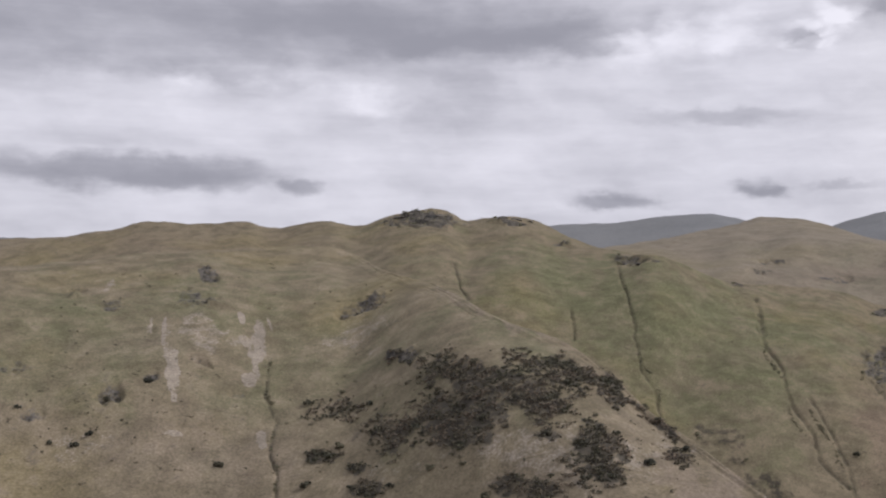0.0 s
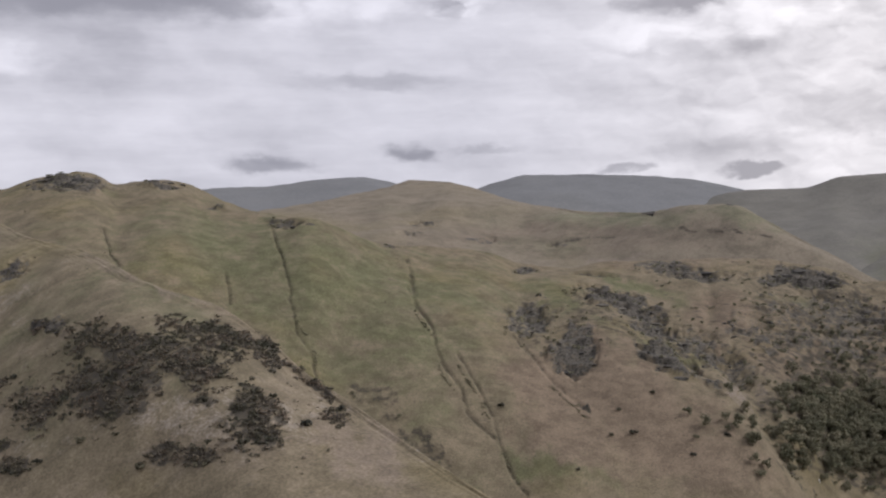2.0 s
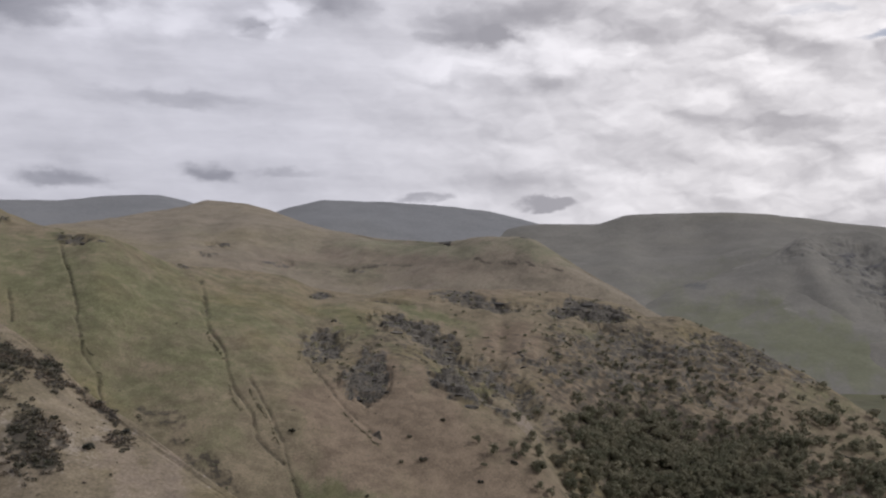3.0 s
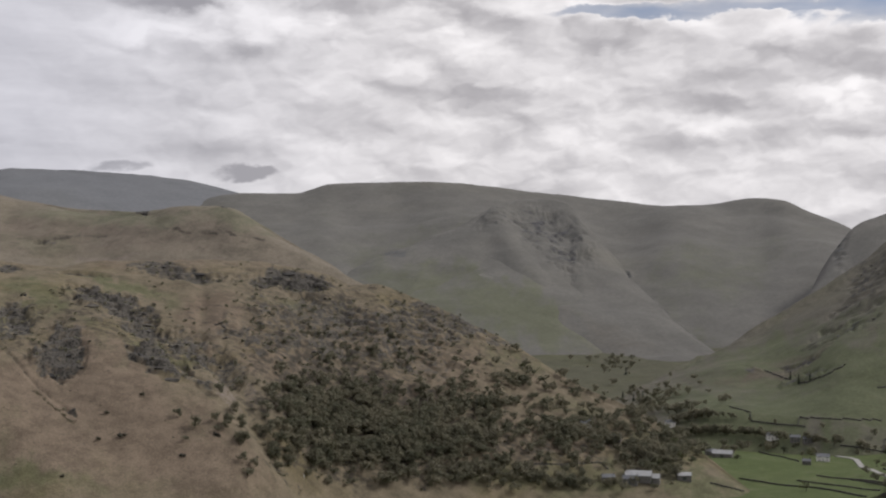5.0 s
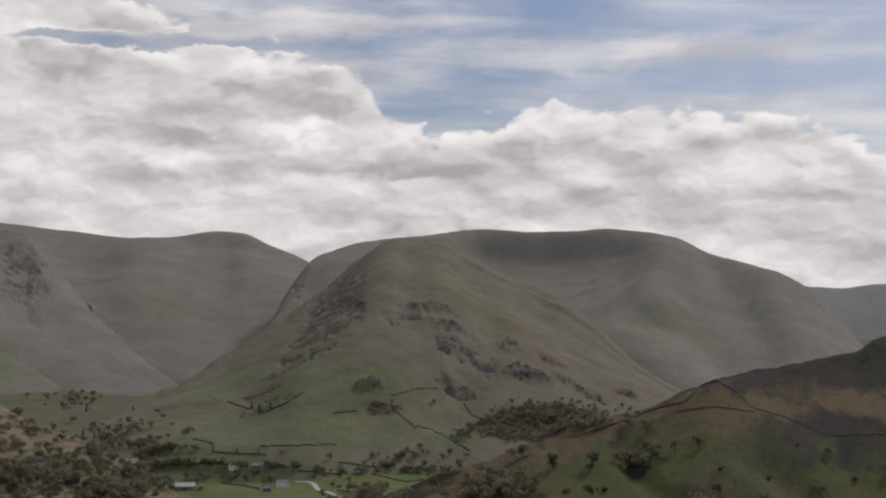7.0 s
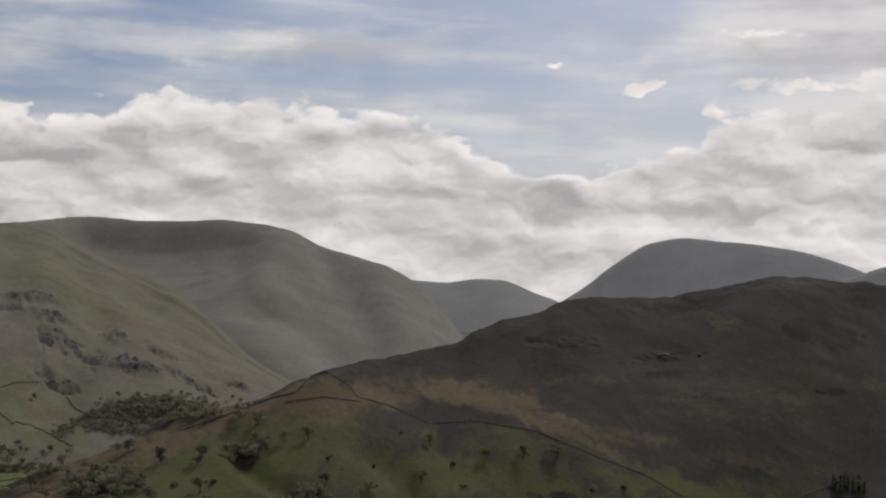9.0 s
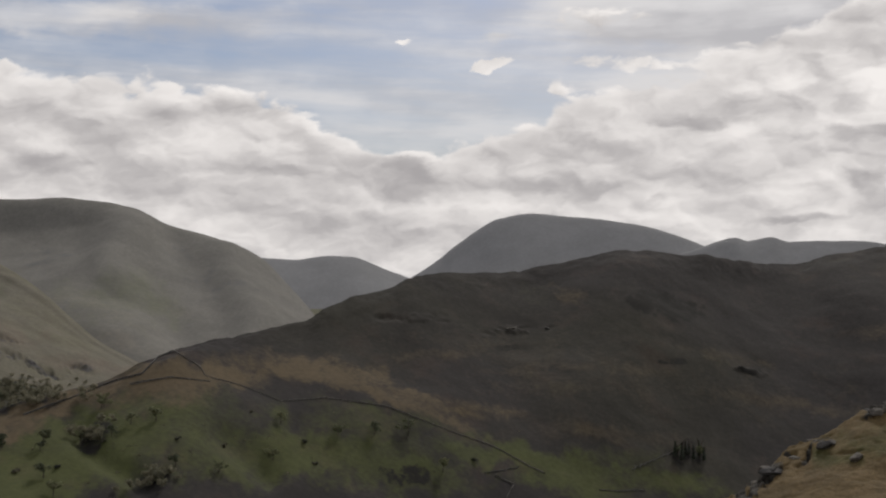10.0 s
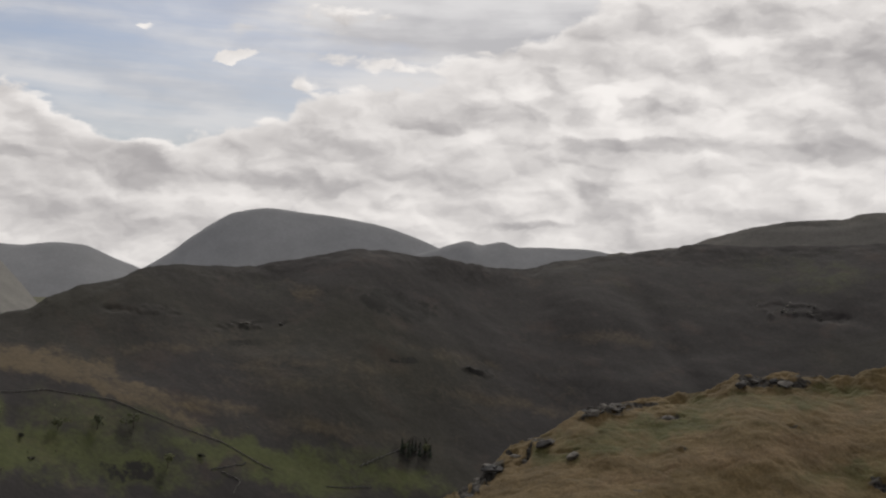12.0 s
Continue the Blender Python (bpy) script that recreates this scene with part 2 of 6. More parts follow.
    veil = mix(m("MINIMUM", m("MAXIMUM", thin, 0.0), 0.95), clear, mix(ramp(m("ADD", streak, m("MULTIPLY", m("SUBTRACT", low, 0.5), 0.8)), 0.3, 0.7, 0.0, 1.0), (0.6, 0.59, 0.605, 1), (0.86, 0.845, 0.845, 1)))
    bg = N("ShaderNodeBackground")
    L(mix(cover, veil, colour), bg.inputs[0])
    bg.inputs[1].default_value = 1.0
    out = N("ShaderNodeOutputWorld")
    L(bg.outputs[0], out.inputs[0])


sky()

# ---- terrain numbers ----
def lattice(ix, iy, seed):
    h = (ix * 374761393 + iy * 668265263 + seed * 974711) & 0xFFFFFFFF
    h = ((h ^ (h >> 13)) * 1274126177) & 0xFFFFFFFF
    return ((h ^ (h >> 16)) & 0xFFFF) / 65535.0


def value_noise(x, y, seed=0):
    ix, iy = np.floor(x).astype(np.int64), np.floor(y).astype(np.int64)
    fx, fy = x - ix, y - iy
    fx, fy = fx * fx * fx * (fx * (fx * 6 - 15) + 10), fy * fy * fy * (fy * (fy * 6 - 15) + 10)
    a, b = lattice(ix, iy, seed), lattice(ix + 1, iy, seed)
    c, d = lattice(ix, iy + 1, seed), lattice(ix + 1, iy + 1, seed)
    return (a + (b - a) * fx) * (1 - fy) + (c + (d - c) * fx) * fy - 0.5


def fbm(x, y, octaves=5, seed=0, gain=0.5):
    total, amp = 0.0, 1.0
    for k in range(octaves):
        total = total + amp * value_noise(x, y, seed + k * 17)
        x, y, amp = x * 2.03 + 5.3, y * 2.03 + 1.7, amp * gain
    return total


def smooth_line(rows, b):
    """Distance and height along a line of (bearing, distance, height), eased between its points."""
    p = np.array(rows, float)
    p = p[np.argsort(p[:, 0])]
    step = np.diff(p[:, 1:], axis=0) / np.diff(p[:, 0])[:, None]
    a, c = step[:-1], step[1:]
    inner = np.where(a * c > 0, 2 * a * c / np.where(a + c == 0, 1, a + c), 0.0)
    tangent = np.vstack([step[:1], inner, step[-1:]])
    b = np.clip(b, p[0, 0], p[-1, 0])
    i = np.clip(np.searchsorted(p[:, 0], b) - 1, 0, len(p) - 2)
    h = (p[i + 1, 0] - p[i, 0])
    t = ((b - p[i, 0]) / h)[:, None]
    a, c = p[i, 1:], p[i + 1, 1:]
    lo, hi = tangent[i] * h[:, None], tangent[i + 1] * h[:, None]
    return a * (2 * t**3 - 3 * t**2 + 1) + lo * (t**3 - 2 * t**2 + t) + c * (3 * t**2 - 2 * t**3) + hi * (t**3 - t**2)


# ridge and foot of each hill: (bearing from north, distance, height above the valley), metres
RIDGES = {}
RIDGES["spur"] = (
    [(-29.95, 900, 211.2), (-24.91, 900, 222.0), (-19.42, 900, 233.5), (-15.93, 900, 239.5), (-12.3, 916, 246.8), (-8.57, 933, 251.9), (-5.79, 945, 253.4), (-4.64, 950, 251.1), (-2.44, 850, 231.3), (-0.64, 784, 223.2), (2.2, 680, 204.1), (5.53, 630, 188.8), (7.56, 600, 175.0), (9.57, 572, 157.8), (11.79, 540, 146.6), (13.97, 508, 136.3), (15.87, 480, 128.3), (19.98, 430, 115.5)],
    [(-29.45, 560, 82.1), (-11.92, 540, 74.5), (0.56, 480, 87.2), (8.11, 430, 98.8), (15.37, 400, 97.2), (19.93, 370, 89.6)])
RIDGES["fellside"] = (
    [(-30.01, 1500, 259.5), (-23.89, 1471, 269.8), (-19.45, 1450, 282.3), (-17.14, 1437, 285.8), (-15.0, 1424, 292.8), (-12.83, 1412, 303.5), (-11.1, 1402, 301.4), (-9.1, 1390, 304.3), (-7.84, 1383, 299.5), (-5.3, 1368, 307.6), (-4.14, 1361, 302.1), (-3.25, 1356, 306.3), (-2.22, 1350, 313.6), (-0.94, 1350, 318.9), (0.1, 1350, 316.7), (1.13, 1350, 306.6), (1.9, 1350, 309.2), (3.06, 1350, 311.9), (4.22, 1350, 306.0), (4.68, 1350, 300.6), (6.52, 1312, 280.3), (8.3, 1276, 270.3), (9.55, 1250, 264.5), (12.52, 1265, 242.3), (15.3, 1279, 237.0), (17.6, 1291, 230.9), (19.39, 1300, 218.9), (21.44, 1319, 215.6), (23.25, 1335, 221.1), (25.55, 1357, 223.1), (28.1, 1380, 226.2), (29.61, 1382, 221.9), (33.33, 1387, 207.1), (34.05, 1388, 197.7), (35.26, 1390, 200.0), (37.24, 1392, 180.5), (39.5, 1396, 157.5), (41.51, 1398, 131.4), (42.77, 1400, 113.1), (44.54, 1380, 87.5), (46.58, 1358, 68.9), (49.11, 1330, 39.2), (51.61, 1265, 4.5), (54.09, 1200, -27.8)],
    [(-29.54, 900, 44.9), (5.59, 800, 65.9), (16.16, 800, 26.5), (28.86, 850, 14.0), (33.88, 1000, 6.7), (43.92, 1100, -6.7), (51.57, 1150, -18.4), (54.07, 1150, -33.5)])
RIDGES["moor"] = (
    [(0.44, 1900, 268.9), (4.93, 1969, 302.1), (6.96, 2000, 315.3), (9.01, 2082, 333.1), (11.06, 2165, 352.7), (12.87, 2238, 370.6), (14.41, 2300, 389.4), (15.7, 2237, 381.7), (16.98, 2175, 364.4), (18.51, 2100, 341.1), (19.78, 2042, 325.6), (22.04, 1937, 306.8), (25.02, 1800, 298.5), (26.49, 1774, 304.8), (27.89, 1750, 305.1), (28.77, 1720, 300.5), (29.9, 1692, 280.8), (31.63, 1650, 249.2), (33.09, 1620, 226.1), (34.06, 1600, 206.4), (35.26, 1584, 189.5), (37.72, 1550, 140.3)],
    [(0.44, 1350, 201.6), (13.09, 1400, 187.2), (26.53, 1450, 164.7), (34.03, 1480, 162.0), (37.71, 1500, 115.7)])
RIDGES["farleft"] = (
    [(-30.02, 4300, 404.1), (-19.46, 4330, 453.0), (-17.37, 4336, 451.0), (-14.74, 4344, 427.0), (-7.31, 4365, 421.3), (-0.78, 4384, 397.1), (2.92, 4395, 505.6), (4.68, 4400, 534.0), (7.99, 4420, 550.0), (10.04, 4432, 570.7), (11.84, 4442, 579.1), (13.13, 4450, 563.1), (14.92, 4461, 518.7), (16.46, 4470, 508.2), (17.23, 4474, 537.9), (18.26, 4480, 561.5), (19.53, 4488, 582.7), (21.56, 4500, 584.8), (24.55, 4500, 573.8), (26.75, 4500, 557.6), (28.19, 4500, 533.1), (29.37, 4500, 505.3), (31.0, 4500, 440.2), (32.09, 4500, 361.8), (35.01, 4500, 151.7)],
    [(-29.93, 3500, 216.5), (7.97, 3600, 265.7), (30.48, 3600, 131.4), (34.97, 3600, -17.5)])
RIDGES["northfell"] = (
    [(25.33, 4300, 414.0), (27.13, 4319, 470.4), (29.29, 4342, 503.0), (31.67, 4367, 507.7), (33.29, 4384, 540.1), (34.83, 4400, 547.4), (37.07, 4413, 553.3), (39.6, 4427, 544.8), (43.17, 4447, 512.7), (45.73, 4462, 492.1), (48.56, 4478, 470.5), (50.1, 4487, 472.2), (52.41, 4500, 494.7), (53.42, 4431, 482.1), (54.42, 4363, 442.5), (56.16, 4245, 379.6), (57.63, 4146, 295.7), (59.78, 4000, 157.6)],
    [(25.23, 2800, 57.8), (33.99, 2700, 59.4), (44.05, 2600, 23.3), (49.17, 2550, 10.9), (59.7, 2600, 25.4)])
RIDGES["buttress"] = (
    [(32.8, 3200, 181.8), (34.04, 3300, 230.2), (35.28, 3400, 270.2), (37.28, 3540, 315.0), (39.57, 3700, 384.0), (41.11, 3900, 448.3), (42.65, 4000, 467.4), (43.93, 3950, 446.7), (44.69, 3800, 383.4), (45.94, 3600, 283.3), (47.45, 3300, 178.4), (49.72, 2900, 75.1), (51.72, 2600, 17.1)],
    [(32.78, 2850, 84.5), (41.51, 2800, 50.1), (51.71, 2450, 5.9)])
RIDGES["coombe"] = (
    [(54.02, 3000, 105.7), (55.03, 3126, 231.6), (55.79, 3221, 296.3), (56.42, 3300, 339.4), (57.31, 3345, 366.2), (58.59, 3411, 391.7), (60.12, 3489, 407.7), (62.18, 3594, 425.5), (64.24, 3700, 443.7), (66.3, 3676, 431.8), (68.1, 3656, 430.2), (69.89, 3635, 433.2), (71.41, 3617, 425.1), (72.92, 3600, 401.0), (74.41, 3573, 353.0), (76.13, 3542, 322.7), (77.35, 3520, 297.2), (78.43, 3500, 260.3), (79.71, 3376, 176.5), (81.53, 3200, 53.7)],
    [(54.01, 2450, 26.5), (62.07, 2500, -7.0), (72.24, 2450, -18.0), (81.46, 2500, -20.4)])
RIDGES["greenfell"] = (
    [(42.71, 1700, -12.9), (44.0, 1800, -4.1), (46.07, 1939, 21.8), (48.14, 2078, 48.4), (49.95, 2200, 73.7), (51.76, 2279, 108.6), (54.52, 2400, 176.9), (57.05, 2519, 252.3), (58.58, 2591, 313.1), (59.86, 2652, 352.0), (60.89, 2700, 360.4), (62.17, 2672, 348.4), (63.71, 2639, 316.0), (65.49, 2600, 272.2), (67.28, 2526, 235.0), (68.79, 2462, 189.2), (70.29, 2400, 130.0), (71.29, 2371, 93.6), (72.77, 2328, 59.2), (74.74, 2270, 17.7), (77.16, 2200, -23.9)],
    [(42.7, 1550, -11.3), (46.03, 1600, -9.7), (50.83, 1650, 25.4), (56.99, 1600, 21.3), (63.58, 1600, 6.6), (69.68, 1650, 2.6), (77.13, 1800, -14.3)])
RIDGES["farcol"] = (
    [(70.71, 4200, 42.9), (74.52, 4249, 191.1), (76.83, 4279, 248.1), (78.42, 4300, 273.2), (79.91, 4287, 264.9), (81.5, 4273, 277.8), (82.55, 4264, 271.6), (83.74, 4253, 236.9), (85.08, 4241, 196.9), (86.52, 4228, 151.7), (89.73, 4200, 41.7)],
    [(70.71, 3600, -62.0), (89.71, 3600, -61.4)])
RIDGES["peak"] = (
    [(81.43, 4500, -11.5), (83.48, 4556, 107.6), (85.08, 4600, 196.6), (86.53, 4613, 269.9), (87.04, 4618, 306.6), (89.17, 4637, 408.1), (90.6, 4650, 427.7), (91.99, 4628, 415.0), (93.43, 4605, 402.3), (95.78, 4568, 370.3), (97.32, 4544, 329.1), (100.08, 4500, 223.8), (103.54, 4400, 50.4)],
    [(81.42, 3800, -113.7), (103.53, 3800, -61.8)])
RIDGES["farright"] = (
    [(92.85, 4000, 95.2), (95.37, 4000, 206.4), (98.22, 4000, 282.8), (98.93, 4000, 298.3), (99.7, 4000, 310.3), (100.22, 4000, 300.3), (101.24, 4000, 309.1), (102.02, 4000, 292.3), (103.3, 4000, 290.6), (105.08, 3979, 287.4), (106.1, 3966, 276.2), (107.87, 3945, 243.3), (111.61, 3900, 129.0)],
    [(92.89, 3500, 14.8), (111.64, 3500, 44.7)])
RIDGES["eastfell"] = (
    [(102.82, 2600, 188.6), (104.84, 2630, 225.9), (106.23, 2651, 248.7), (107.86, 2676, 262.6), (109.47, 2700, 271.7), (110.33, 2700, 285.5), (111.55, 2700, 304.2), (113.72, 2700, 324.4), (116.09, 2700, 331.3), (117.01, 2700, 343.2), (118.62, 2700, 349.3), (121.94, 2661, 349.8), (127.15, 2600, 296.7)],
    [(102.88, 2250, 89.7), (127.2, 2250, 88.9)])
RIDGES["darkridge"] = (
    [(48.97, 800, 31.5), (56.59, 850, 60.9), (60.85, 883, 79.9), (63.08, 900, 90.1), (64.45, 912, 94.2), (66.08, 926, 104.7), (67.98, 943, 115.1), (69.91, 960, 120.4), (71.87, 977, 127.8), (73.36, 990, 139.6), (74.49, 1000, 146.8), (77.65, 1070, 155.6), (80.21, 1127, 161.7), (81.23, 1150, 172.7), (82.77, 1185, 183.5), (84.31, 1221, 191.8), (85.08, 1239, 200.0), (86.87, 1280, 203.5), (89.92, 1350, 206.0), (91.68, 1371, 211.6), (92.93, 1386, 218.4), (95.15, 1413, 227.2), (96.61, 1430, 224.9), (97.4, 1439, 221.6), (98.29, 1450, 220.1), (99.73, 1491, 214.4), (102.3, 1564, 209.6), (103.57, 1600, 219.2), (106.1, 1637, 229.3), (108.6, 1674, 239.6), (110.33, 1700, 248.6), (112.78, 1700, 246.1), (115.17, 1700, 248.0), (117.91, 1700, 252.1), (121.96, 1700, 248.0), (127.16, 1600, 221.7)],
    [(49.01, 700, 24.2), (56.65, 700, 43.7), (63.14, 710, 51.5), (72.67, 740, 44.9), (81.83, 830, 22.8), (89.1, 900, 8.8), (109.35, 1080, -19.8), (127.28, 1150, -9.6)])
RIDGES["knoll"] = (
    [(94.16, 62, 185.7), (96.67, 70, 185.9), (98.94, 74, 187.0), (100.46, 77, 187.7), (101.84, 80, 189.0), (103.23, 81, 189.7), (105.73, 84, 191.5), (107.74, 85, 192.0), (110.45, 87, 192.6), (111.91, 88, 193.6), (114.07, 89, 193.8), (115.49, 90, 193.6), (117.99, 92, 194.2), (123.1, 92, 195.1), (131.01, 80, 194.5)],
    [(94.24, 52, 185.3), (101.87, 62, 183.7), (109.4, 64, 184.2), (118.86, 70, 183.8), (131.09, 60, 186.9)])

# hill: columns, rows in front, bend of the slope, straight share, roughness, crest roughness, rill depth, seed
FORMS = {
    "spur": (760, 240, 1.9, 0.35, 6.0, 1.2, 1.5, 1),
    "fellside": (1300, 230, 1.6, 0.45, 9.0, 1.6, 3.0, 2),
    "moor": (620, 110, 1.4, 0.5, 15.0, 2.0, 2.0, 3),
    "farleft": (600, 60, 1.5, 0.6, 14.0, 2.5, 5.0, 4),
    "northfell": (520, 110, 1.3, 0.5, 26.0, 2.0, 5.0, 5),
    "buttress": (420, 120, 1.3, 0.5, 26.0, 3.0, 6.0, 14),
    "coombe": (420, 100, 1.3, 0.5, 22.0, 2.0, 2.5, 6),
    "greenfell": (520, 160, 1.3, 0.5, 18.0, 3.0, 4.0, 7),
    "farcol": (300, 50, 1.3, 0.5, 14.0, 2.2, 4.0, 8),
    "peak": (300, 50, 1.3, 0.5, 14.0, 2.2, 4.0, 9),
    "farright": (300, 40, 1.3, 0.5, 14.0, 2.2, 4.0, 10),
    "eastfell": (420, 60, 1.3, 0.5, 14.0, 3.0, 5.0, 11),
    "darkridge": (1000, 220, 1.25, 0.6, 9.0, 1.3, 4.0, 12),
    "knoll": (620, 320, 1.6, 0.4, 1.0, 0.3, 0.12, 13),
}
# gullies: hill, depth, half width, [(bearing, dip), ...]
GULLIES = []


def gully(hill, depth, half_width, *line):
    GULLIES.append((hill, depth, half_width, line))


gully('fellside', 1.7, 1.2, (7.8, -2.44), (8.3, -1.3), (8.69, 0.73), (8.94, 1.73), (9.69, 2.72), (9.82, 3.72))
gully('fellside', 2.1, 1.5, (13.98, 0.4), (14.34, 1.39), (15.06, 2.36), (15.41, 4.06), (16.35, 5.24), (16.58, 6.19), (17.74, 7.09))
gully('fellside', 1.5, 1.2, (16.14, 3.67), (17.26, 5.34), (17.88, 6.86), (18.5, 8.37), (19.25, 9.43))
gully('fellside', 1.8, 1.5, (0.51, -2.63), (0.78, -1.48), (1.17, -0.97))
gully('fellside', 1.8, 1.3, (5.78, -0.51), (5.99, 0.76))
gully('fellside', 1.4, 1.2, (18.59, 1.28), (18.32, 2.3), (19.33, 3.34), (20.59, 4.89), (22.11, 6.17))
gully('fellside', 2.6, 2.2, (13.9, -1.08), (14.26, 0.71))
gully('fellside', 3, 7, (27.45, -0.13), (27.55, 1.4), (27.27, 2.67))
gully('fellside', 10, 9, (28.02, 3.44), (29.25, 4.96), (29.72, 6.46), (30.45, 7.69), (31.91, 9.15))
gully('fellside', 14, 45, (10.73, 3.17), (11.95, 5.7), (13.69, 7.25), (16.2, 8.81))
gully('fellside', -10, 30, (12.47, 3.21), (13.71, 5.25), (16.21, 8.07))
gully('fellside', -9, 30, (16.29, 1.25), (17.54, 3.57), (20.3, 7.4), (21.3, 9.16))
gully('fellside', -12, 40, (21.42, 1.33), (23.93, 4.42), (27.71, 6.46), (29.69, 8.19))
gully('fellside', -8, 40, (10.55, -2.58), (11.79, -0.32), (13.5, 2.64), (15.4, 6))
gully('spur', -4, 30, (-11.05, -2.07), (-11.25, -0.05), (-12.15, 3.45), (-13.26, 7.89))
gully('spur', 3, 35, (-6.77, -1.13), (-7.22, 1.93), (-7.65, 5.45), (-7.35, 7.97))
gully('spur', -2.5, 30, (-2.44, -1.95), (-0.61, 0.84), (0.45, 3.38))
gully('spur', 3, 25, (-17.04, 0.02), (-17.88, 3.43), (-18.46, 7))
gully('spur', 1.2, 1, (-7.77, 1.93), (-7.95, 3.19), (-7.47, 4.32), (-7.7, 5.7), (-7.33, 6.69), (-7.5, 7.92))
gully('northfell', 30, 90, (36.07, -4.15), (36.55, -2.89), (37.53, -1.6))
gully('northfell', 25, 80, (33.83, -3.92), (34.79, -1.9), (35.27, -0.38))
gully('northfell', 40, 140, (45.71, -2.74), (46.7, -0.67), (48.2, 1.42), (48.68, 2.96))
gully('northfell', -30, 120, (49.32, -3.18), (48.77, -1.4), (49.24, 0.92))
gully('northfell', 50, 200, (52.36, -1.83), (51.81, -0.05), (50.75, 1.97))
gully('buttress', 14, 40, (41.62, -3.33), (42.11, -2.04), (43.86, 0.3))
gully('buttress', 16, 40, (42.9, -3.31), (43.64, -2.01), (45.15, -0.18))
gully('buttress', -20, 60, (40.59, -2.83), (41.58, -1.02), (43.83, 1.58))
gully('buttress', 12, 40, (40.07, -2.33), (40.56, -1.04), (42.05, 1.29))
gully('coombe', 48, 120, (64.5, -1.9), (67.5, -1.95), (70.2, -1.8))
gully('coombe', -30, 80, (63.2, -1.7), (66, -1.05), (69, -0.8), (71, -1.2))
gully('coombe', 40, 150, (64.74, -2.89), (66.53, -2.09), (68.57, -1.54), (69.84, -1.27))
gully('coombe', -38, 90, (72.51, -1.73), (71.61, -0.98), (70.59, -0.49), (70.05, 1.03), (71.78, 2.83))
gully('coombe', 22, 50, (74.4, -1.95), (75.59, 0.09), (76.78, 1.61))
gully('coombe', 22, 50, (73.13, -1.21), (74.33, 1.08), (75.27, 2.85))
gully('coombe', -25, 60, (77.1, -1.39), (77.31, 0.12), (78.24, 1.62))
gully('greenfell', -22, 70, (60.37, -3.2), (59.33, -1.16), (58.55, 0.87), (56.51, 3.36))
gully('greenfell', 18, 60, (57.55, -0.67), (55.52, 1.33), (53.28, 2.79))
gully('greenfell', 10, 30, (63.69, -1.62), (64.69, 0.71), (63.63, 2.99), (62.59, 4.49))
gully('greenfell', 14, 40, (66.75, -0.03), (68.76, 2.04), (69.75, 3.31))
gully('greenfell', -12, 50, (62.17, -2.92), (62.65, -0.6), (61.6, 1.43), (60.05, 3.94))
gully('darkridge', 5, 14, (107.27, 0.65), (108.3, 2.14), (109.19, 3.38), (110.21, 4.84))
gully('darkridge', 8, 60, (91.93, -0.31), (90.92, 1.98), (87.88, 4.53))
gully('darkridge', -8, 60, (95.15, -0.8), (93.41, 1.46), (92.4, 4.48))
gully('darkridge', 7, 60, (98.96, -0.17), (101.6, 2.84), (104.21, 5.81))
gully('darkridge', -7, 50, (74.62, 3.25), (76.64, 4.27), (81.75, 5.05), (85.33, 6.06))
gully('darkridge', 6, 40, (78.16, 3.01), (81.75, 3.28), (84.05, 4.04))
gully('darkridge', 8, 70, (111.58, -0.71), (112.83, 1.51), (113.59, 3.46))
gully('darkridge', -6, 40, (103.58, -0.28), (105.41, 2.23), (107.22, 4.7))
gully('darkridge', 5, 7, (70.17, 6.42), (71.4, 7.68), (73.15, 8.7))
gully('darkridge', 6, 9, (76.65, 7.04), (78.69, 8.8))
gully('moor', -5, 28, (13.25, -2.54), (16.24, -3.01), (19.02, -3.08), (21.08, -2.74))
gully('moor', -4, 30, (21.33, -2.75), (24.15, -3.21), (26.98, -3.50), (29.30, -2.89))
gully('moor', -4, 30, (7.67, -3.31), (10.05, -3.52), (12.48, -3.85), (14.45, -4.05))
gully('moor', 5, 28, (17.00, -2.64), (20.06, -2.33), (22.62, -2.52), (25.19, -2.69))

# ground cover: hill, kind, bearing, dip below the level, half width, half height (degrees), tilt, strength
PATCHES = []


def patch(hill, kind, bearing, dip, half_width, half_height, tilt=0, strength=1.0):
    PATCHES.append((hill, kind, bearing, dip, half_width, half_height, tilt, strength))


patch('spur', 'lush', -14.66, -0.01, 8.48, 2.31, 0, 0.55)
patch('spur', 'lush', -7.26, -0.61, 3.08, 1.54, 0, 0.5)
patch('spur', 'lush', 2.46, 0.04, 4.37, 1.16, 25, 0.6)
patch('spur', 'lush', -10.88, 5.44, 3.85, 3.08, 0, 0.35)
patch('spur', 'lush', -3.38, 3.42, 3.08, 1.29, 0, 0.35)
patch('spur', 'bare', -12.04, 2.95, 0.36, 1.16, -10, 1)
patch('spur', 'bare', -12.46, 0.96, 0.13, 0.9, 0, 0.8)
patch('spur', 'bare', -8.36, 1.18, 0.31, 1.16, 10, 0.9)
patch('spur', 'bare', -9.06, -0, 0.18, 0.31, -30, 0.9)
patch('spur', 'bare', -8.71, 2.64, 0.46, 0.36, 0, 0.9)
patch('spur', 'bare', -8.03, 5.2, 0.23, 0.51, 0, 0.8)
patch('spur', 'bare', -13.01, 0.47, 0.08, 0.51, 0, 0.8)
patch('spur', 'bare', -7.8, 0.16, 0.1, 0.36, -20, 0.7)
patch('spur', 'bare', -11.99, 5.43, 0.46, 0.18, 0, 0.7)
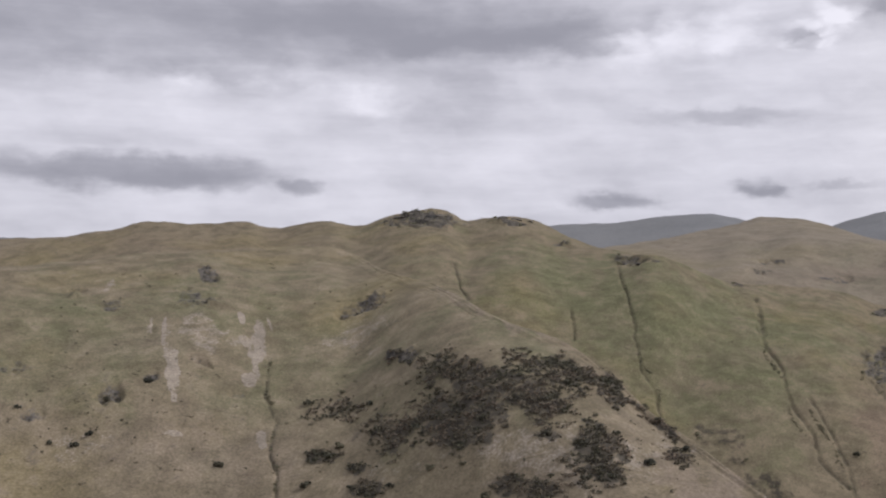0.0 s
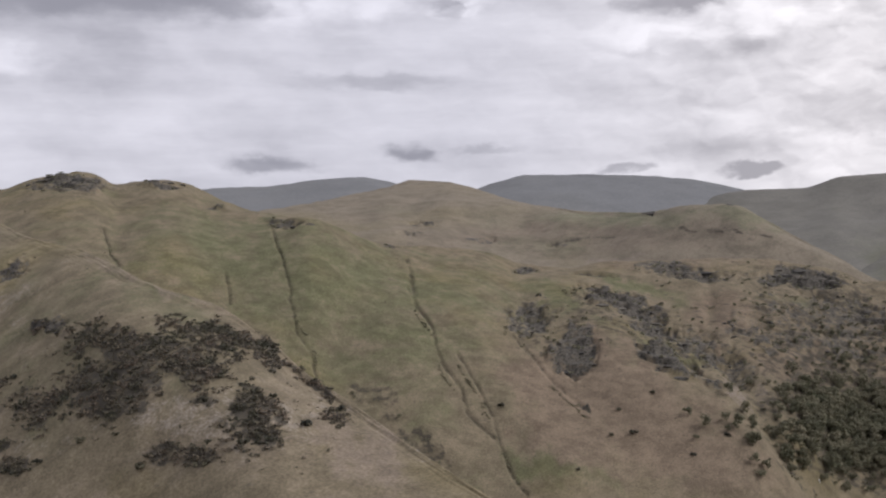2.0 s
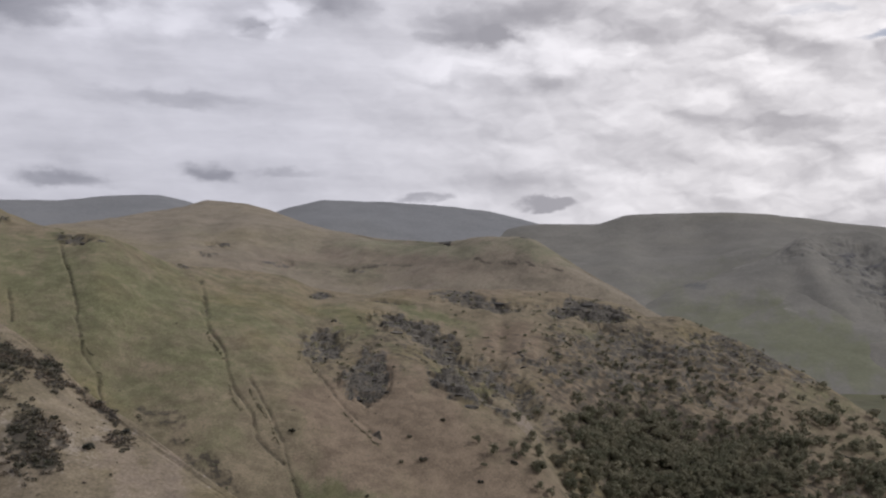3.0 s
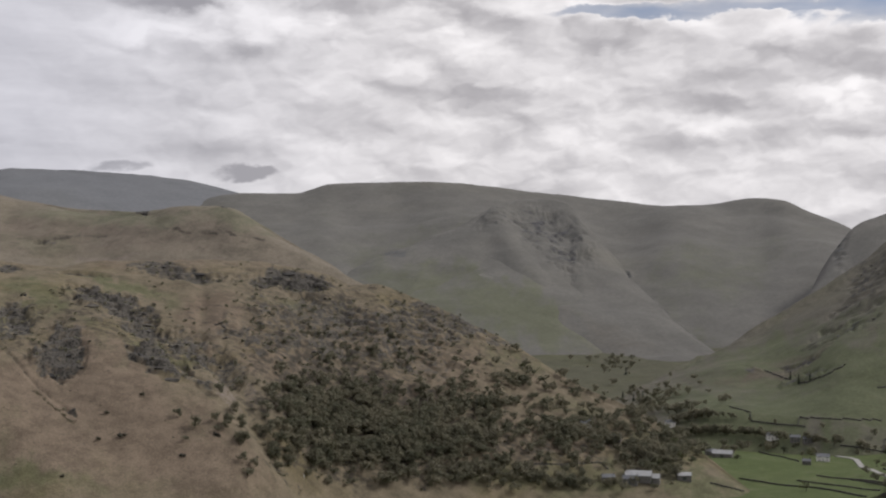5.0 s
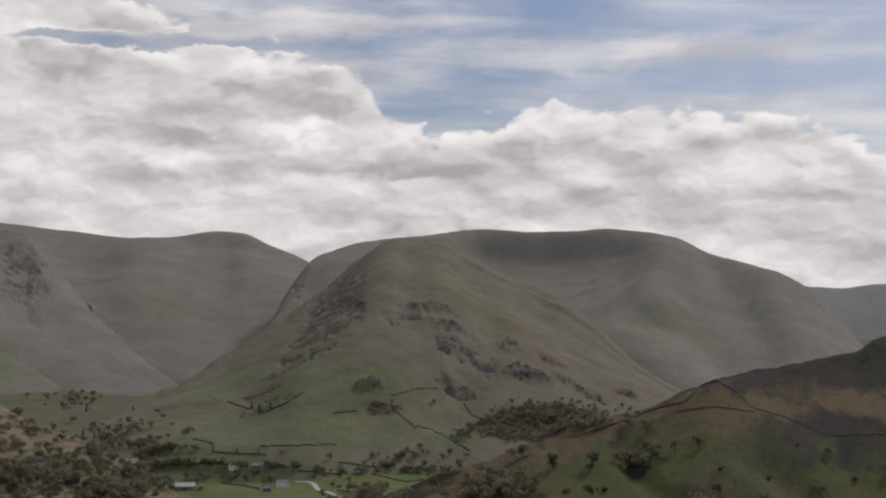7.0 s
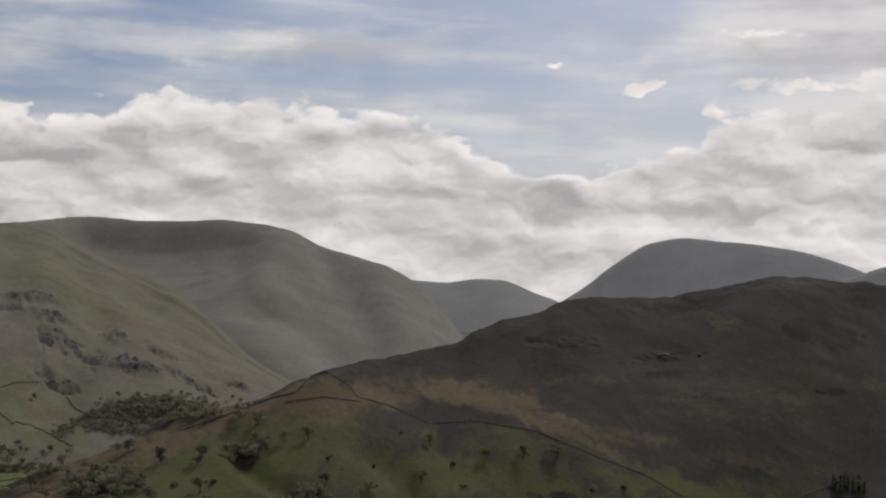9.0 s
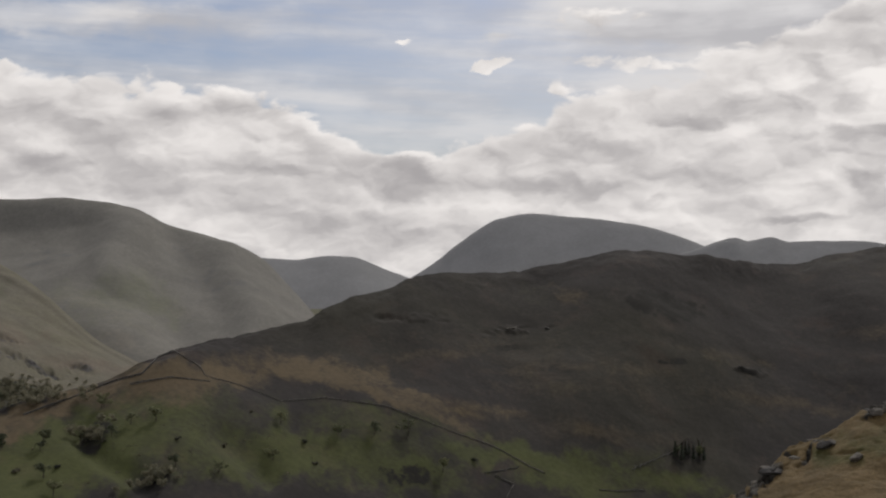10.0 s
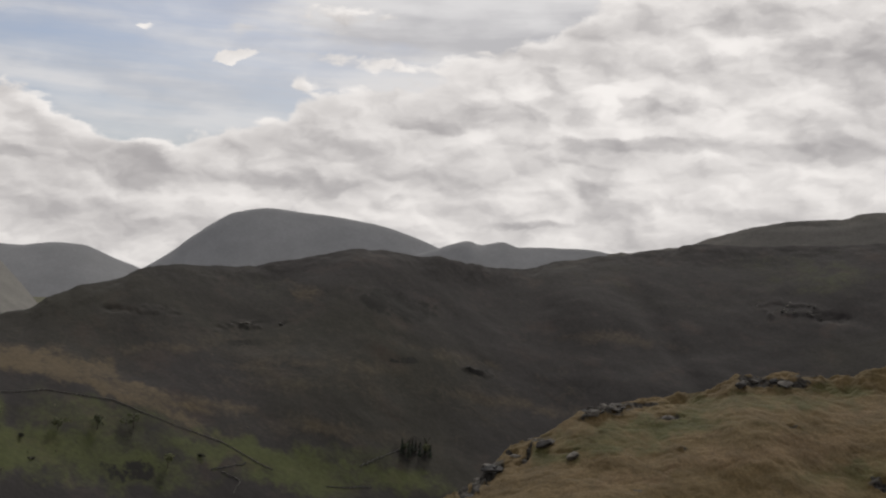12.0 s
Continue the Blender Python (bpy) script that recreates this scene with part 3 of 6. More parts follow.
patch('spur', 'bare', -10.49, 0.95, 1.41, 0.9, 0, 0.5)
patch('spur', 'bare', -16.18, 5.62, 1.54, 0.9, 0, 0.42)
patch('spur', 'bare', -3.43, 0.62, 2.31, 0.9, -20, 0.45)
patch('spur', 'bare', -2.32, 6.68, 1.54, 0.77, 0, 0.35)
patch('spur', 'bare', -14.82, -1.37, 0.36, 0.21, -40, 0.6)
patch('spur', 'rock', -10.55, -1.83, 0.57, 0.46, 0, 0.7)
patch('spur', 'rock', -14.56, -0.63, 0.72, 0.31, 0, 0.6)
patch('spur', 'rock', -3.7, -0.66, 1.16, 0.36, -15, 0.6)
patch('spur', 'rock', -14.81, 3.44, 0.62, 0.41, 0, 0.6)
patch('spur', 'rock', -12.9, 2.83, 0.41, 0.26, 0, 0.7)
patch('spur', 'rock', -16.36, -1.1, 0.51, 0.21, 0, 0.5)
patch('spur', 'rock', -11.14, -0.56, 1.03, 0.46, 0, 0.5)
patch('spur', 'rock', -1.87, 1.75, 1.03, 0.26, -15, 0.7)
patch('spur', 'rock', -9.19, 3.32, 0.64, 0.21, 0, 0.5)
patch('spur', 'rock', -10.96, 2.08, 0.64, 0.26, 20, 0.5)
patch('spur', 'rock', -18.09, 3.91, 0.64, 0.51, 0, 0.45)
patch('spur', 'rock', -18.84, 1.98, 0.64, 0.39, 0, 0.4)
patch('spur', 'shrub_shade', 2.75, 3.1, 3.85, 1.34, 8, 0.6)
patch('spur', 'shrub_shade', 0.46, 4.64, 2.83, 1.34, -5, 0.6)
patch('spur', 'shrub_shade', -1.96, 5.05, 1.41, 0.82, 0, 0.55)
patch('spur', 'shrub_shade', 5.79, 2.29, 2.31, 0.62, 15, 0.6)
patch('spur', 'shrub_shade', 7.08, 5.78, 1.49, 1.41, 0, 0.7)
patch('spur', 'shrub_shade', 7.82, 3.14, 1.8, 0.41, 38, 0.7)
patch('spur', 'shrub_shade', 10.07, 4.83, 1.03, 0.23, 40, 0.7)
patch('spur', 'shrub_shade', 3.8, 7.54, 1.54, 0.46, 0, 0.6)
patch('spur', 'shrub_shade', -5.37, 5.94, 0.72, 0.33, 0, 0.6)
patch('spur', 'shrub_shade', -3.84, 6.64, 0.72, 0.31, 0, 0.6)
patch('spur', 'shrub_shade', -3.32, 7.48, 0.9, 0.36, 0, 0.6)
patch('spur', 'shrub_shade', -2.13, 1.88, 0.64, 0.21, -15, 0.5)
patch('spur', 'shrub_shade', 10.56, 5.93, 0.62, 0.46, 0, 0.55)
patch('spur', 'shrub_shade', 4.8, 5.08, 0.77, 0.41, 0, 0.5)
patch('spur', 'shrub_shade', 6.58, 7.03, 1.8, 0.51, 0, 0.3)
patch('spur', 'shrub_shade', -4.65, 3.93, 1.54, 0.51, 0, 0.3)
patch('spur', 'shrub_shade', -0.59, 2.12, 1.54, 0.39, 0, 0.35)
patch('spur', 'bracken_sun', 5.57, 7.06, 6.68, 1.54, 0, 0.4)
patch('spur', 'bracken_sun', 9.32, 4.73, 3.08, 1.03, 38, 0.4)
patch('spur', 'bracken_sun', -17.37, 4.88, 3.34, 2.83, 0, 0.4)
patch('spur', 'bracken_sun', -4.09, 7.18, 3.08, 1.54, 0, 0.25)
patch('fellside', 'lush', 9.31, -0.29, 10.79, 2.7, 12, 0.75)
patch('fellside', 'lush', 2.95, -2.27, 4.11, 0.9, 10, 0.5)
patch('fellside', 'lush', 15.28, 0.72, 4.63, 2.57, 0, 0.7)
patch('fellside', 'lush', 20.29, 8.65, 1.29, 0.9, 30, 0.6)
patch('fellside', 'lush', 6.35, -0.92, 5.65, 2.06, 10, 0.6)
patch('fellside', 'lush', 40.39, 8.61, 2.83, 0.64, 0, 0.7)
patch('fellside', 'lush', 44.98, 8.32, 2.31, 0.67, 0, 0.8)
patch('fellside', 'lush', 48.59, 7.26, 2.06, 0.77, 20, 0.9)
patch('fellside', 'lush', 42.48, 5.37, 1.8, 0.57, 20, 0.5)
patch('fellside', 'lush', 44.52, 5.67, 1.54, 0.64, 20, 0.6)
patch('fellside', 'rock', -1.06, -4.67, 1.41, 0.28, 0, 1)
patch('fellside', 'rock', 3.06, -4.53, 1.16, 0.15, 0, 0.95)
patch('fellside', 'rock', 5.25, -3.45, 0.57, 0.1, 0, 0.8)
patch('fellside', 'rock', 8.55, -2.67, 1.16, 0.23, 0, 0.55)
patch('fellside', 'rock', 13.02, -1.71, 0.64, 0.15, 0, 0.6)
patch('fellside', 'rock', 14.47, -2.34, 1.03, 0.13, 0, 0.5)
patch('fellside', 'rock', 19.35, 2.06, 0.82, 0.67, 0, 0.8)
patch('fellside', 'rock', 21.13, 3.37, 0.82, 1.08, 20, 0.75)
patch('fellside', 'rock', 23.73, 1.23, 1.8, 0.41, 15, 0.75)
patch('fellside', 'rock', 24.74, 2.14, 1.54, 0.57, 10, 0.65)
patch('fellside', 'rock', 25.6, 4.06, 1.16, 0.72, 10, 0.8)
patch('fellside', 'rock', 26.76, 2.92, 1.03, 0.57, 20, 0.7)
patch('fellside', 'rock', 31.35, -0.2, 1.93, 0.36, 3, 1)
patch('fellside', 'rock', 19.26, -0.55, 0.51, 0.15, 0, 0.8)
patch('fellside', 'rock', 22.08, -0.28, 0.72, 0.15, 0, 0.7)
patch('fellside', 'rock', 26.82, -0.52, 1.41, 0.31, 5, 0.65)
patch('fellside', 'rock', 32.8, 1.46, 3.08, 0.87, 5, 0.6)
patch('fellside', 'rock', 36.42, 2.23, 2.31, 1.29, 15, 0.6)
patch('fellside', 'rock', 34, 1.86, 3.6, 1.03, 8, 0.6)
patch('fellside', 'rock', 38.48, 1.97, 1.54, 0.51, 20, 0.6)
patch('fellside', 'rock', 37.2, 3.45, 1.54, 0.64, 20, 0.5)
patch('fellside', 'rock', 21.86, 6.04, 0.36, 0.15, 30, 0.6)
patch('fellside', 'rock', 28.64, 3.95, 0.64, 0.77, -35, 0.6)
patch('fellside', 'rock', 43.98, 7.42, 1.54, 0.46, 0, 0.4)
patch('fellside', 'bracken_sun', 24.66, 6.7, 4.88, 2.06, 15, 0.7)
patch('fellside', 'bracken_sun', 27.8, 1.41, 0.36, 1.54, 0, 0.7)
patch('fellside', 'bracken_sun', 22.65, 4.66, 2.06, 1.8, 30, 0.5)
patch('fellside', 'bracken_sun', 29.8, 2.19, 1.54, 1.54, 0, 0.5)
patch('fellside', 'bracken_sun', 40.42, 7.07, 5.14, 1.54, 15, 0.5)
patch('fellside', 'bracken_sun', 35.95, 3.67, 5.14, 2.31, 20, 0.5)
patch('fellside', 'bracken_sun', 43.73, 7.29, 1.8, 0.51, 0, 0.7)
patch('fellside', 'bracken_sun', -12.31, -3.3, 12.85, 0.77, 0, 0.35)
patch('fellside', 'bracken_sun', 12.76, 6.83, 1.8, 1.54, 40, 0.35)
patch('fellside', 'bracken_sun', 30.38, 2, 5.14, 1.54, 0, 0.45)
patch('fellside', 'bare', 28.62, 5.33, 0.77, 0.98, -30, 0.6)
patch('fellside', 'bare', 22.73, -0.97, 1.54, 0.15, -15, 0.5)
patch('fellside', 'bare', 42.01, 3.58, 0.77, 0.31, 30, 0.4)
patch('fellside', 'shrub_shade', 33.94, 5.44, 4.37, 1.54, 8, 0.5)
patch('fellside', 'shrub_shade', 37.17, 5.71, 5.14, 1.54, 10, 0.5)
patch('fellside', 'shrub_shade', 31.55, 4.26, 3.08, 2.06, 0, 0.45)
patch('fellside', 'shrub_shade', 12.95, 5.98, 1.29, 0.64, 35, 0.35)
patch('fellside', 'shrub_shade', 12.52, 5.13, 1.29, 0.77, 40, 0.4)
patch('moor', 'rock', 14.55, -2.56, 0.64, 0.13, 0, 0.7)
patch('moor', 'rock', 17.35, -2.02, 0.77, 0.13, 0, 0.7)
patch('moor', 'rock', 28.52, -3.37, 0.26, 0.08, 0, 0.9)
patch('moor', 'rock', 24.95, -3.04, 0.18, 0.08, 0, 0.9)
patch('moor', 'rock', 14.29, -2.23, 1.03, 0.13, 0, 0.5)
patch('moor', 'rock', 20.95, -1.76, 0.77, 0.1, 0, 0.5)
patch('moor', 'bracken_sun', 21.46, -2.01, 10.28, 0.77, 0, 0.45)
patch('moor', 'lush', 16.34, -3.1, 5.14, 0.51, 0, 0.3)
patch('moor', 'bare', 23.51, -1.08, 1.8, 0.15, -10, 0.5)
patch('northfell', 'lush', 44.08, 1.85, 8.48, 1.54, 10, 0.6)
patch('northfell', 'rock', 46.44, -0.67, 0.36, 0.41, 0, 0.6)
patch('northfell', 'bracken_sun', 46.65, 2.15, 3.08, 1.29, 0, 0.5)
patch('northfell', 'bare', 40.04, -0.54, 1.54, 0.36, 20, 0.5)
patch('northfell', 'lush', 36.5, -1.48, 5.14, 1.54, 0, 0.4)
patch('buttress', 'rock', 42.63, -2.67, 1.67, 0.93, 10, 0.42)
patch('buttress', 'rock', 43.89, -1.49, 1.29, 1.03, 30, 0.4)
patch('buttress', 'rock', 40.59, -3.09, 1.03, 0.62, -20, 0.35)
patch('buttress', 'lush', 38.51, 0.45, 5.14, 1.54, 10, 0.7)
patch('buttress', 'bracken_sun', 45.61, 2.39, 2.57, 0.77, 20, 0.5)
patch('buttress', 'shrub_shade', 36.27, -1.32, 0.77, 0.21, 0, 0.6)
patch('coombe', 'rock', 55.54, -1.71, 0.64, 1.03, -30, 0.6)
# Shade of the hollow, put into the cover as a dark patch.
patch('coombe', 'shrub_shade', 69.5, -2.15, 1.9, 0.42, 10, 0.4)
patch('coombe', 'lush', 71.06, 1.05, 2.57, 1.54, 30, 0.5)
patch('coombe', 'bracken_sun', 72.28, 3.08, 1.54, 0.51, 20, 0.5)
patch('greenfell', 'rock', 63.65, 1.97, 1.93, 0.46, 20, 0.65)
patch('greenfell', 'rock', 66.45, 2.77, 1.54, 0.31, 15, 0.65)
patch('greenfell', 'rock', 61.62, 0.15, 1.41, 0.23, 5, 0.6)
patch('greenfell', 'rock', 60.59, 0.65, 1.03, 0.31, 0, 0.5)
patch('greenfell', 'rock', 68.74, 3.3, 1.29, 0.26, 20, 0.6)
patch('greenfell', 'rock', 58.3, -0.15, 0.67, 0.77, -20, 0.55)
patch('greenfell', 'rock', 62.63, 0.93, 1.03, 0.26, 10, 0.6)
patch('greenfell', 'rock', 65.45, 1.48, 1.03, 0.21, 20, 0.5)
patch('greenfell', 'rock', 67.23, 2.02, 0.77, 0.15, 20, 0.5)
patch('greenfell', 'rock', 59.03, 3.79, 0.57, 0.21, 0, 0.6)
patch('greenfell', 'rock', 54.01, 3.3, 1.29, 0.21, -20, 0.5)
patch('greenfell', 'rock', 52.05, 3.62, 0.51, 0.18, 0, 0.5)
patch('greenfell', 'rock', 62.6, 3.22, 1.03, 0.26, 20, 0.5)
patch('greenfell', 'rock', 56.27, 2.1, 1.54, 0.26, -20, 0.4)
patch('greenfell', 'rock', 70.76, 3.57, 0.77, 0.26, 20, 0.6)
patch('greenfell', 'lush', 56.51, 3.86, 8.48, 1.54, 0, 0.9)
patch('greenfell', 'lush', 55.74, 5.47, 10.28, 1.16, 0, 1)
patch('greenfell', 'lush', 62.67, -1.63, 3.85, 1.03, 10, 0.3)
patch('greenfell', 'lush', 62.07, 5.49, 2.57, 1.03, 20, 0.9)
patch('greenfell', 'bracken_sun', 66.73, 1.25, 3.08, 1.03, 30, 0.6)
patch('greenfell', 'bracken_sun', 62.08, 4.23, 1.54, 0.77, 30, 0.6)
patch('greenfell', 'bracken_sun', 54.51, 3.06, 2.06, 0.36, -15, 0.5)
patch('greenfell', 'shrub_shade', 66.93, 4.68, 3.34, 0.62, -3, 0.8)
patch('greenfell', 'shrub_shade', 59.53, 4.69, 0.77, 0.36, 0, 0.5)
# Tan band: bracken, with sun through a cloud gap put into its colour.
patch('darkridge', 'bracken_sun', 74.37, 4.25, 2.83, 0.72, 5, 1)
patch('darkridge', 'bracken_sun', 79.7, 4.16, 2.83, 0.62, 8, 0.9)
patch('darkridge', 'bracken_sun', 83.54, 5.43, 3.08, 0.36, 18, 0.75)
patch('darkridge', 'bracken_sun', 71.38, 4.84, 2.06, 0.41, -15, 0.9)
patch('darkridge', 'bracken_sun', 66.55, 6.13, 2.31, 0.36, -20, 1)
patch('darkridge', 'bracken_sun', 91.93, 0.96, 1.16, 0.21, 25, 0.5)
patch('darkridge', 'bracken_sun', 68.94, 5.46, 1.8, 0.26, -20, 0.9)
patch('darkridge', 'bracken_sun', 94.87, 4.44, 2.31, 0.51, 0, 0.35)
patch('darkridge', 'bracken_sun', 86.86, 6.04, 2.06, 0.31, 10, 0.6)
patch('darkridge', 'lush', 68.96, 7.61, 5.65, 1.29, -8, 0.65)
patch('darkridge', 'lush', 78.69, 7.56, 6.68, 1.54, 5, 0.6)
patch('darkridge', 'lush', 87.87, 7.78, 3.6, 0.87, 8, 0.75)
patch('darkridge', 'lush', 82.77, 6.82, 3.6, 0.62, 10, 0.55)
patch('darkridge', 'lush', 94.1, 8.26, 4.37, 0.57, 0, 0.5)
patch('darkridge', 'lush', 73.87, 5, 4.11, 0.77, 0, 0.35)
patch('darkridge', 'shrub_shade', 71.15, 6.69, 1.03, 0.67, 0, 0.6)
patch('darkridge', 'shrub_shade', 73.64, 8.62, 1.03, 0.41, 0, 0.6)
patch('darkridge', 'shrub_shade', 87.89, 2.37, 2.31, 0.21, 0, 0.35)
patch('darkridge', 'shrub_shade', 96.11, 1.44, 2.31, 0.77, 0, 0.4)
patch('darkridge', 'shrub_shade', 97.49, 7.91, 1.03, 0.57, 0, 0.6)
patch('darkridge', 'shrub_shade', 64.47, 7.92, 1.8, 0.77, 0, 0.5)
patch('darkridge', 'rock', 85.34, 1.74, 1.54, 0.21, 0, 0.3)
patch('darkridge', 'rock', 89.91, 2.23, 1.54, 0.21, 0, 0.3)
patch('darkridge', 'rock', 114.5, 1.09, 1.54, 0.31, 10, 0.4)
patch('darkridge', 'lush', 115.89, -0.3, 2.06, 1.03, 0, 0.35)
patch('darkridge', 'rock', 100.35, 4.2, 0.77, 0.13, 10, 0.35)
patch('knoll', 'lush', 108.01, 6.67, 5.14, 0.9, -10, 0.75)
patch('knoll', 'lush', 104.26, 7.82, 2.31, 0.51, -20, 0.7)
patch('knoll', 'lush', 112.89, 5.22, 5.14, 0.51, -5, 0.6)
patch('knoll', 'lush', 116.49, 8.16, 3.08, 0.77, -15, 0.6)
patch('knoll', 'lush', 115.27, 4.61, 3.08, 0.31, 0, 0.7)
patch('knoll', 'rock', 100.96, 8.87, 0.67, 0.21, -35, 0.8)
patch('knoll', 'rock', 107.24, 5.6, 1.29, 0.13, -5, 0.7)
patch('knoll', 'rock', 112.64, 4.39, 1.29, 0.15, 0, 0.7)
patch('knoll', 'rock', 117.72, 8.5, 0.46, 0.36, 0, 0.9)
patch('knoll', 'rock', 104.25, 7.74, 0.87, 0.1, -8, 0.6)
patch('knoll', 'rock', 114.55, 4.04, 0.77, 0.1, 0, 0.7)
patch('knoll', 'rock', 106.5, 6.11, 0.77, 0.1, 0, 0.5)
patch('knoll', 'rock', 101.84, 7.85, 0.26, 0.15, 0, 0.9)
patch('knoll', 'rock', 107.57, 9.41, 0.26, 0.1, 0, 0.6)
patch('knoll', 'rock', 109.52, 7.47, 0.31, 0.1, 0, 0.6)
patch('knoll', 'rock', 114.23, 6.25, 0.26, 0.08, 0, 0.7)
patch('knoll', 'bracken_sun', 112.69, 7.43, 5.65, 0.64, -12, 0.8)
patch('knoll', 'bracken_sun', 108.05, 8.77, 4.11, 0.51, -12, 0.7)
patch('knoll', 'bracken_sun', 117.14, 5.48, 1.54, 0.31, -15, 0.6)
patch('knoll', 'bracken_sun', 110.49, 6.81, 1.54, 0.15, -10, 0.5)
patch('darkridge', 'lush', 70.17, 6.91, 8.48, 1.8, -8, 0.8)
patch('darkridge', 'lush', 80.22, 7.81, 7.71, 1.29, 5, 0.75)
patch('greenfell', 'shrub_shade', 66.41, 5.05, 4.11, 0.77, -5, 0.55)
patch('fellside', 'lush', 11.79, 1.68, 6.68, 2.31, 30, 0.6)
patch('fellside', 'lush', 13.24, 2.21, 5.65, 3.08, 25, 0.65)
patch('fellside', 'lush', 9.99, 2.15, 4.63, 3.08, 20, 0.55)
patch('fellside', 'shrub_shade', 35.18, 5.64, 7.71, 2.57, 10, 0.55)
patch('fellside', 'shrub_shade', 32.77, 3.31, 4.63, 1.29, 10, 0.5)
patch('fellside', 'shrub_shade', 40.42, 7.32, 5.14, 1.54, 10, 0.45)
patch('fellside', 'shrub_shade', 35.12, 6.9, 6.42, 3.08, 0, 0.5)
patch('fellside', 'shrub_shade', 46.03, 7.22, 3.85, 1.29, 15, 0.4)
patch('spur', 'lush', 2.98, 0.8, 5.14, 1.54, 25, 0.5)
patch('spur', 'lush', -17.45, 1.98, 5.14, 2.83, 0, 0.5)
patch('spur', 'lush', -9.31, -2.36, 6.42, 0.77, 0, 0.35)
patch('darkridge', 'lush', 67.97, 8.38, 9.77, 1.8, -15, 0.9)
patch('darkridge', 'lush', 61.72, 8.94, 5.14, 1.03, -20, 0.8)
patch('darkridge', 'bracken_sun', 65.52, 7.18, 5.14, 0.41, -20, 0.9)
patch('fellside', 'shrub_shade', 35.23, 2.14, 9, 2.83, 15, 0.36)
patch('fellside', 'shrub_shade', 26.52, 2.41, 5.14, 2.31, 10, 0.3)
patch('fellside', 'rock', 31.57, 2.53, 3.85, 1.03, 10, 0.45)
patch('fellside', 'bracken_sun', 37.71, 3.22, 7.71, 1.8, 15, 0.6)
patch('darkridge', 'lush', 84.8, 8.83, 4.11, 1.03, 5, 0.85)
patch('darkridge', 'lush', 92.21, 9.23, 3.85, 0.77, 8, 0.85)
patch('darkridge', 'lush', 96.3, 9.31, 2.83, 0.62, 5, 0.75)
patch('darkridge', 'lush', 78.3, 7.95, 5.65, 1.29, 0, 0.7)
patch('darkridge', 'lush', 73.96, 6.36, 3.85, 1.03, 0, 0.5)
patch('darkridge', 'bracken_sun', 75.86, 4.45, 3.6, 0.82, 0, 0.85)
patch('darkridge', 'bracken_sun', 81.25, 4.28, 3.34, 0.77, 10, 0.9)
patch('darkridge', 'bracken_sun', 84.28, 5.57, 3.08, 0.46, 18, 0.7)
patch('darkridge', 'bracken_sun', 86.83, 6.6, 2.57, 0.31, 18, 0.55)
patch('darkridge', 'bracken_sun', 92.21, 0.73, 1.29, 0.26, 25, 0.45)
patch('darkridge', 'bracken_sun', 93.49, 5.07, 6.42, 1.03, 5, 0.22)
patch('darkridge', 'bracken_sun', 88.36, 3.05, 5.14, 0.77, 5, 0.2)
patch('spur', 'lush', -7.22, 1.42, 17.99, 5.91, 0, 0.38)
patch('fellside', 'lush', 8.77, 1.12, 16.71, 6.42, 15, 0.4)
patch('fellside', 'lush', 50.34, 9.03, 3.85, 1.03, 20, 0.9)
patch('fellside', 'lush', 43.95, 9.04, 5.65, 0.77, 0, 0.7)
patch('fellside', 'rock', -1.06, -4.49, 2.18, 0.36, 0, 0.6)
patch('fellside', 'bracken_sun', 24.89, 6.96, 7.71, 2.31, 30, 1)
patch('fellside', 'bracken_sun', 20.37, 5.37, 3.34, 1.54, 35, 1)
patch('fellside', 'bracken_sun', 23.66, 4.72, 3.85, 1.29, 40, 0.95)
patch('fellside', 'bracken_sun', 28.04, 1.53, 1.54, 1.54, 0, 0.9)
patch('fellside', 'bracken_sun', 31.06, 3.57, 3.08, 1.03, 10, 0.8)
patch('fellside', 'bracken_sun', 36.67, 4.86, 3.85, 1.03, 20, 0.8)
patch('fellside', 'bracken_sun', 21.32, 7.33, 3.85, 1.54, 30, 0.9)
patch('fellside', 'bracken_sun', 29.78, -1.77, 6.42, 0.77, 5, 0.4)
patch('fellside', 'bracken_sun', 26.05, -1.24, 7.71, 0.77, 0, 0.6)
patch('fellside', 'lush', 20.32, 0.88, 2.31, 0.77, 20, 0.8)
patch('fellside', 'lush', 24.35, 0.39, 3.08, 0.41, 15, 0.85)
patch('fellside', 'lush', 25.47, 3.39, 2.06, 0.41, 20, 0.8)
patch('fellside', 'lush', 20.63, 8.61, 3.6, 0.77, 20, 0.9)
patch('fellside', 'lush', 22.69, 2.49, 0.77, 0.51, 20, 0.6)
patch('fellside', 'lush', 31.56, 1.03, 2.31, 0.41, 5, 0.5)
patch('fellside', 'lush', 41.28, 3.58, 2.57, 0.77, 20, 0.8)
patch('fellside', 'rock', 19.41, 1.97, 1.16, 0.87, 0, 0.8)
patch('fellside', 'rock', 21.4, 3.45, 0.98, 1.23, 10, 0.8)
patch('fellside', 'rock', 23.4, 1.26, 1.59, 0.57, 25, 0.85)
patch('fellside', 'rock', 25.22, 2.26, 1.54, 0.57, 25, 0.75)
patch('fellside', 'rock', 27.31, 3.16, 1.08, 0.77, 40, 0.7)
patch('fellside', 'rock', 26.09, 4.27, 1.34, 0.46, 20, 0.85)
patch('fellside', 'rock', 27.2, 4.91, 1.03, 0.31, 20, 0.7)
patch('fellside', 'rock', 26.55, -0.49, 2.83, 0.36, 5, 0.75)
patch('fellside', 'rock', 30.29, -0.19, 0.87, 0.46, 0, 0.9)
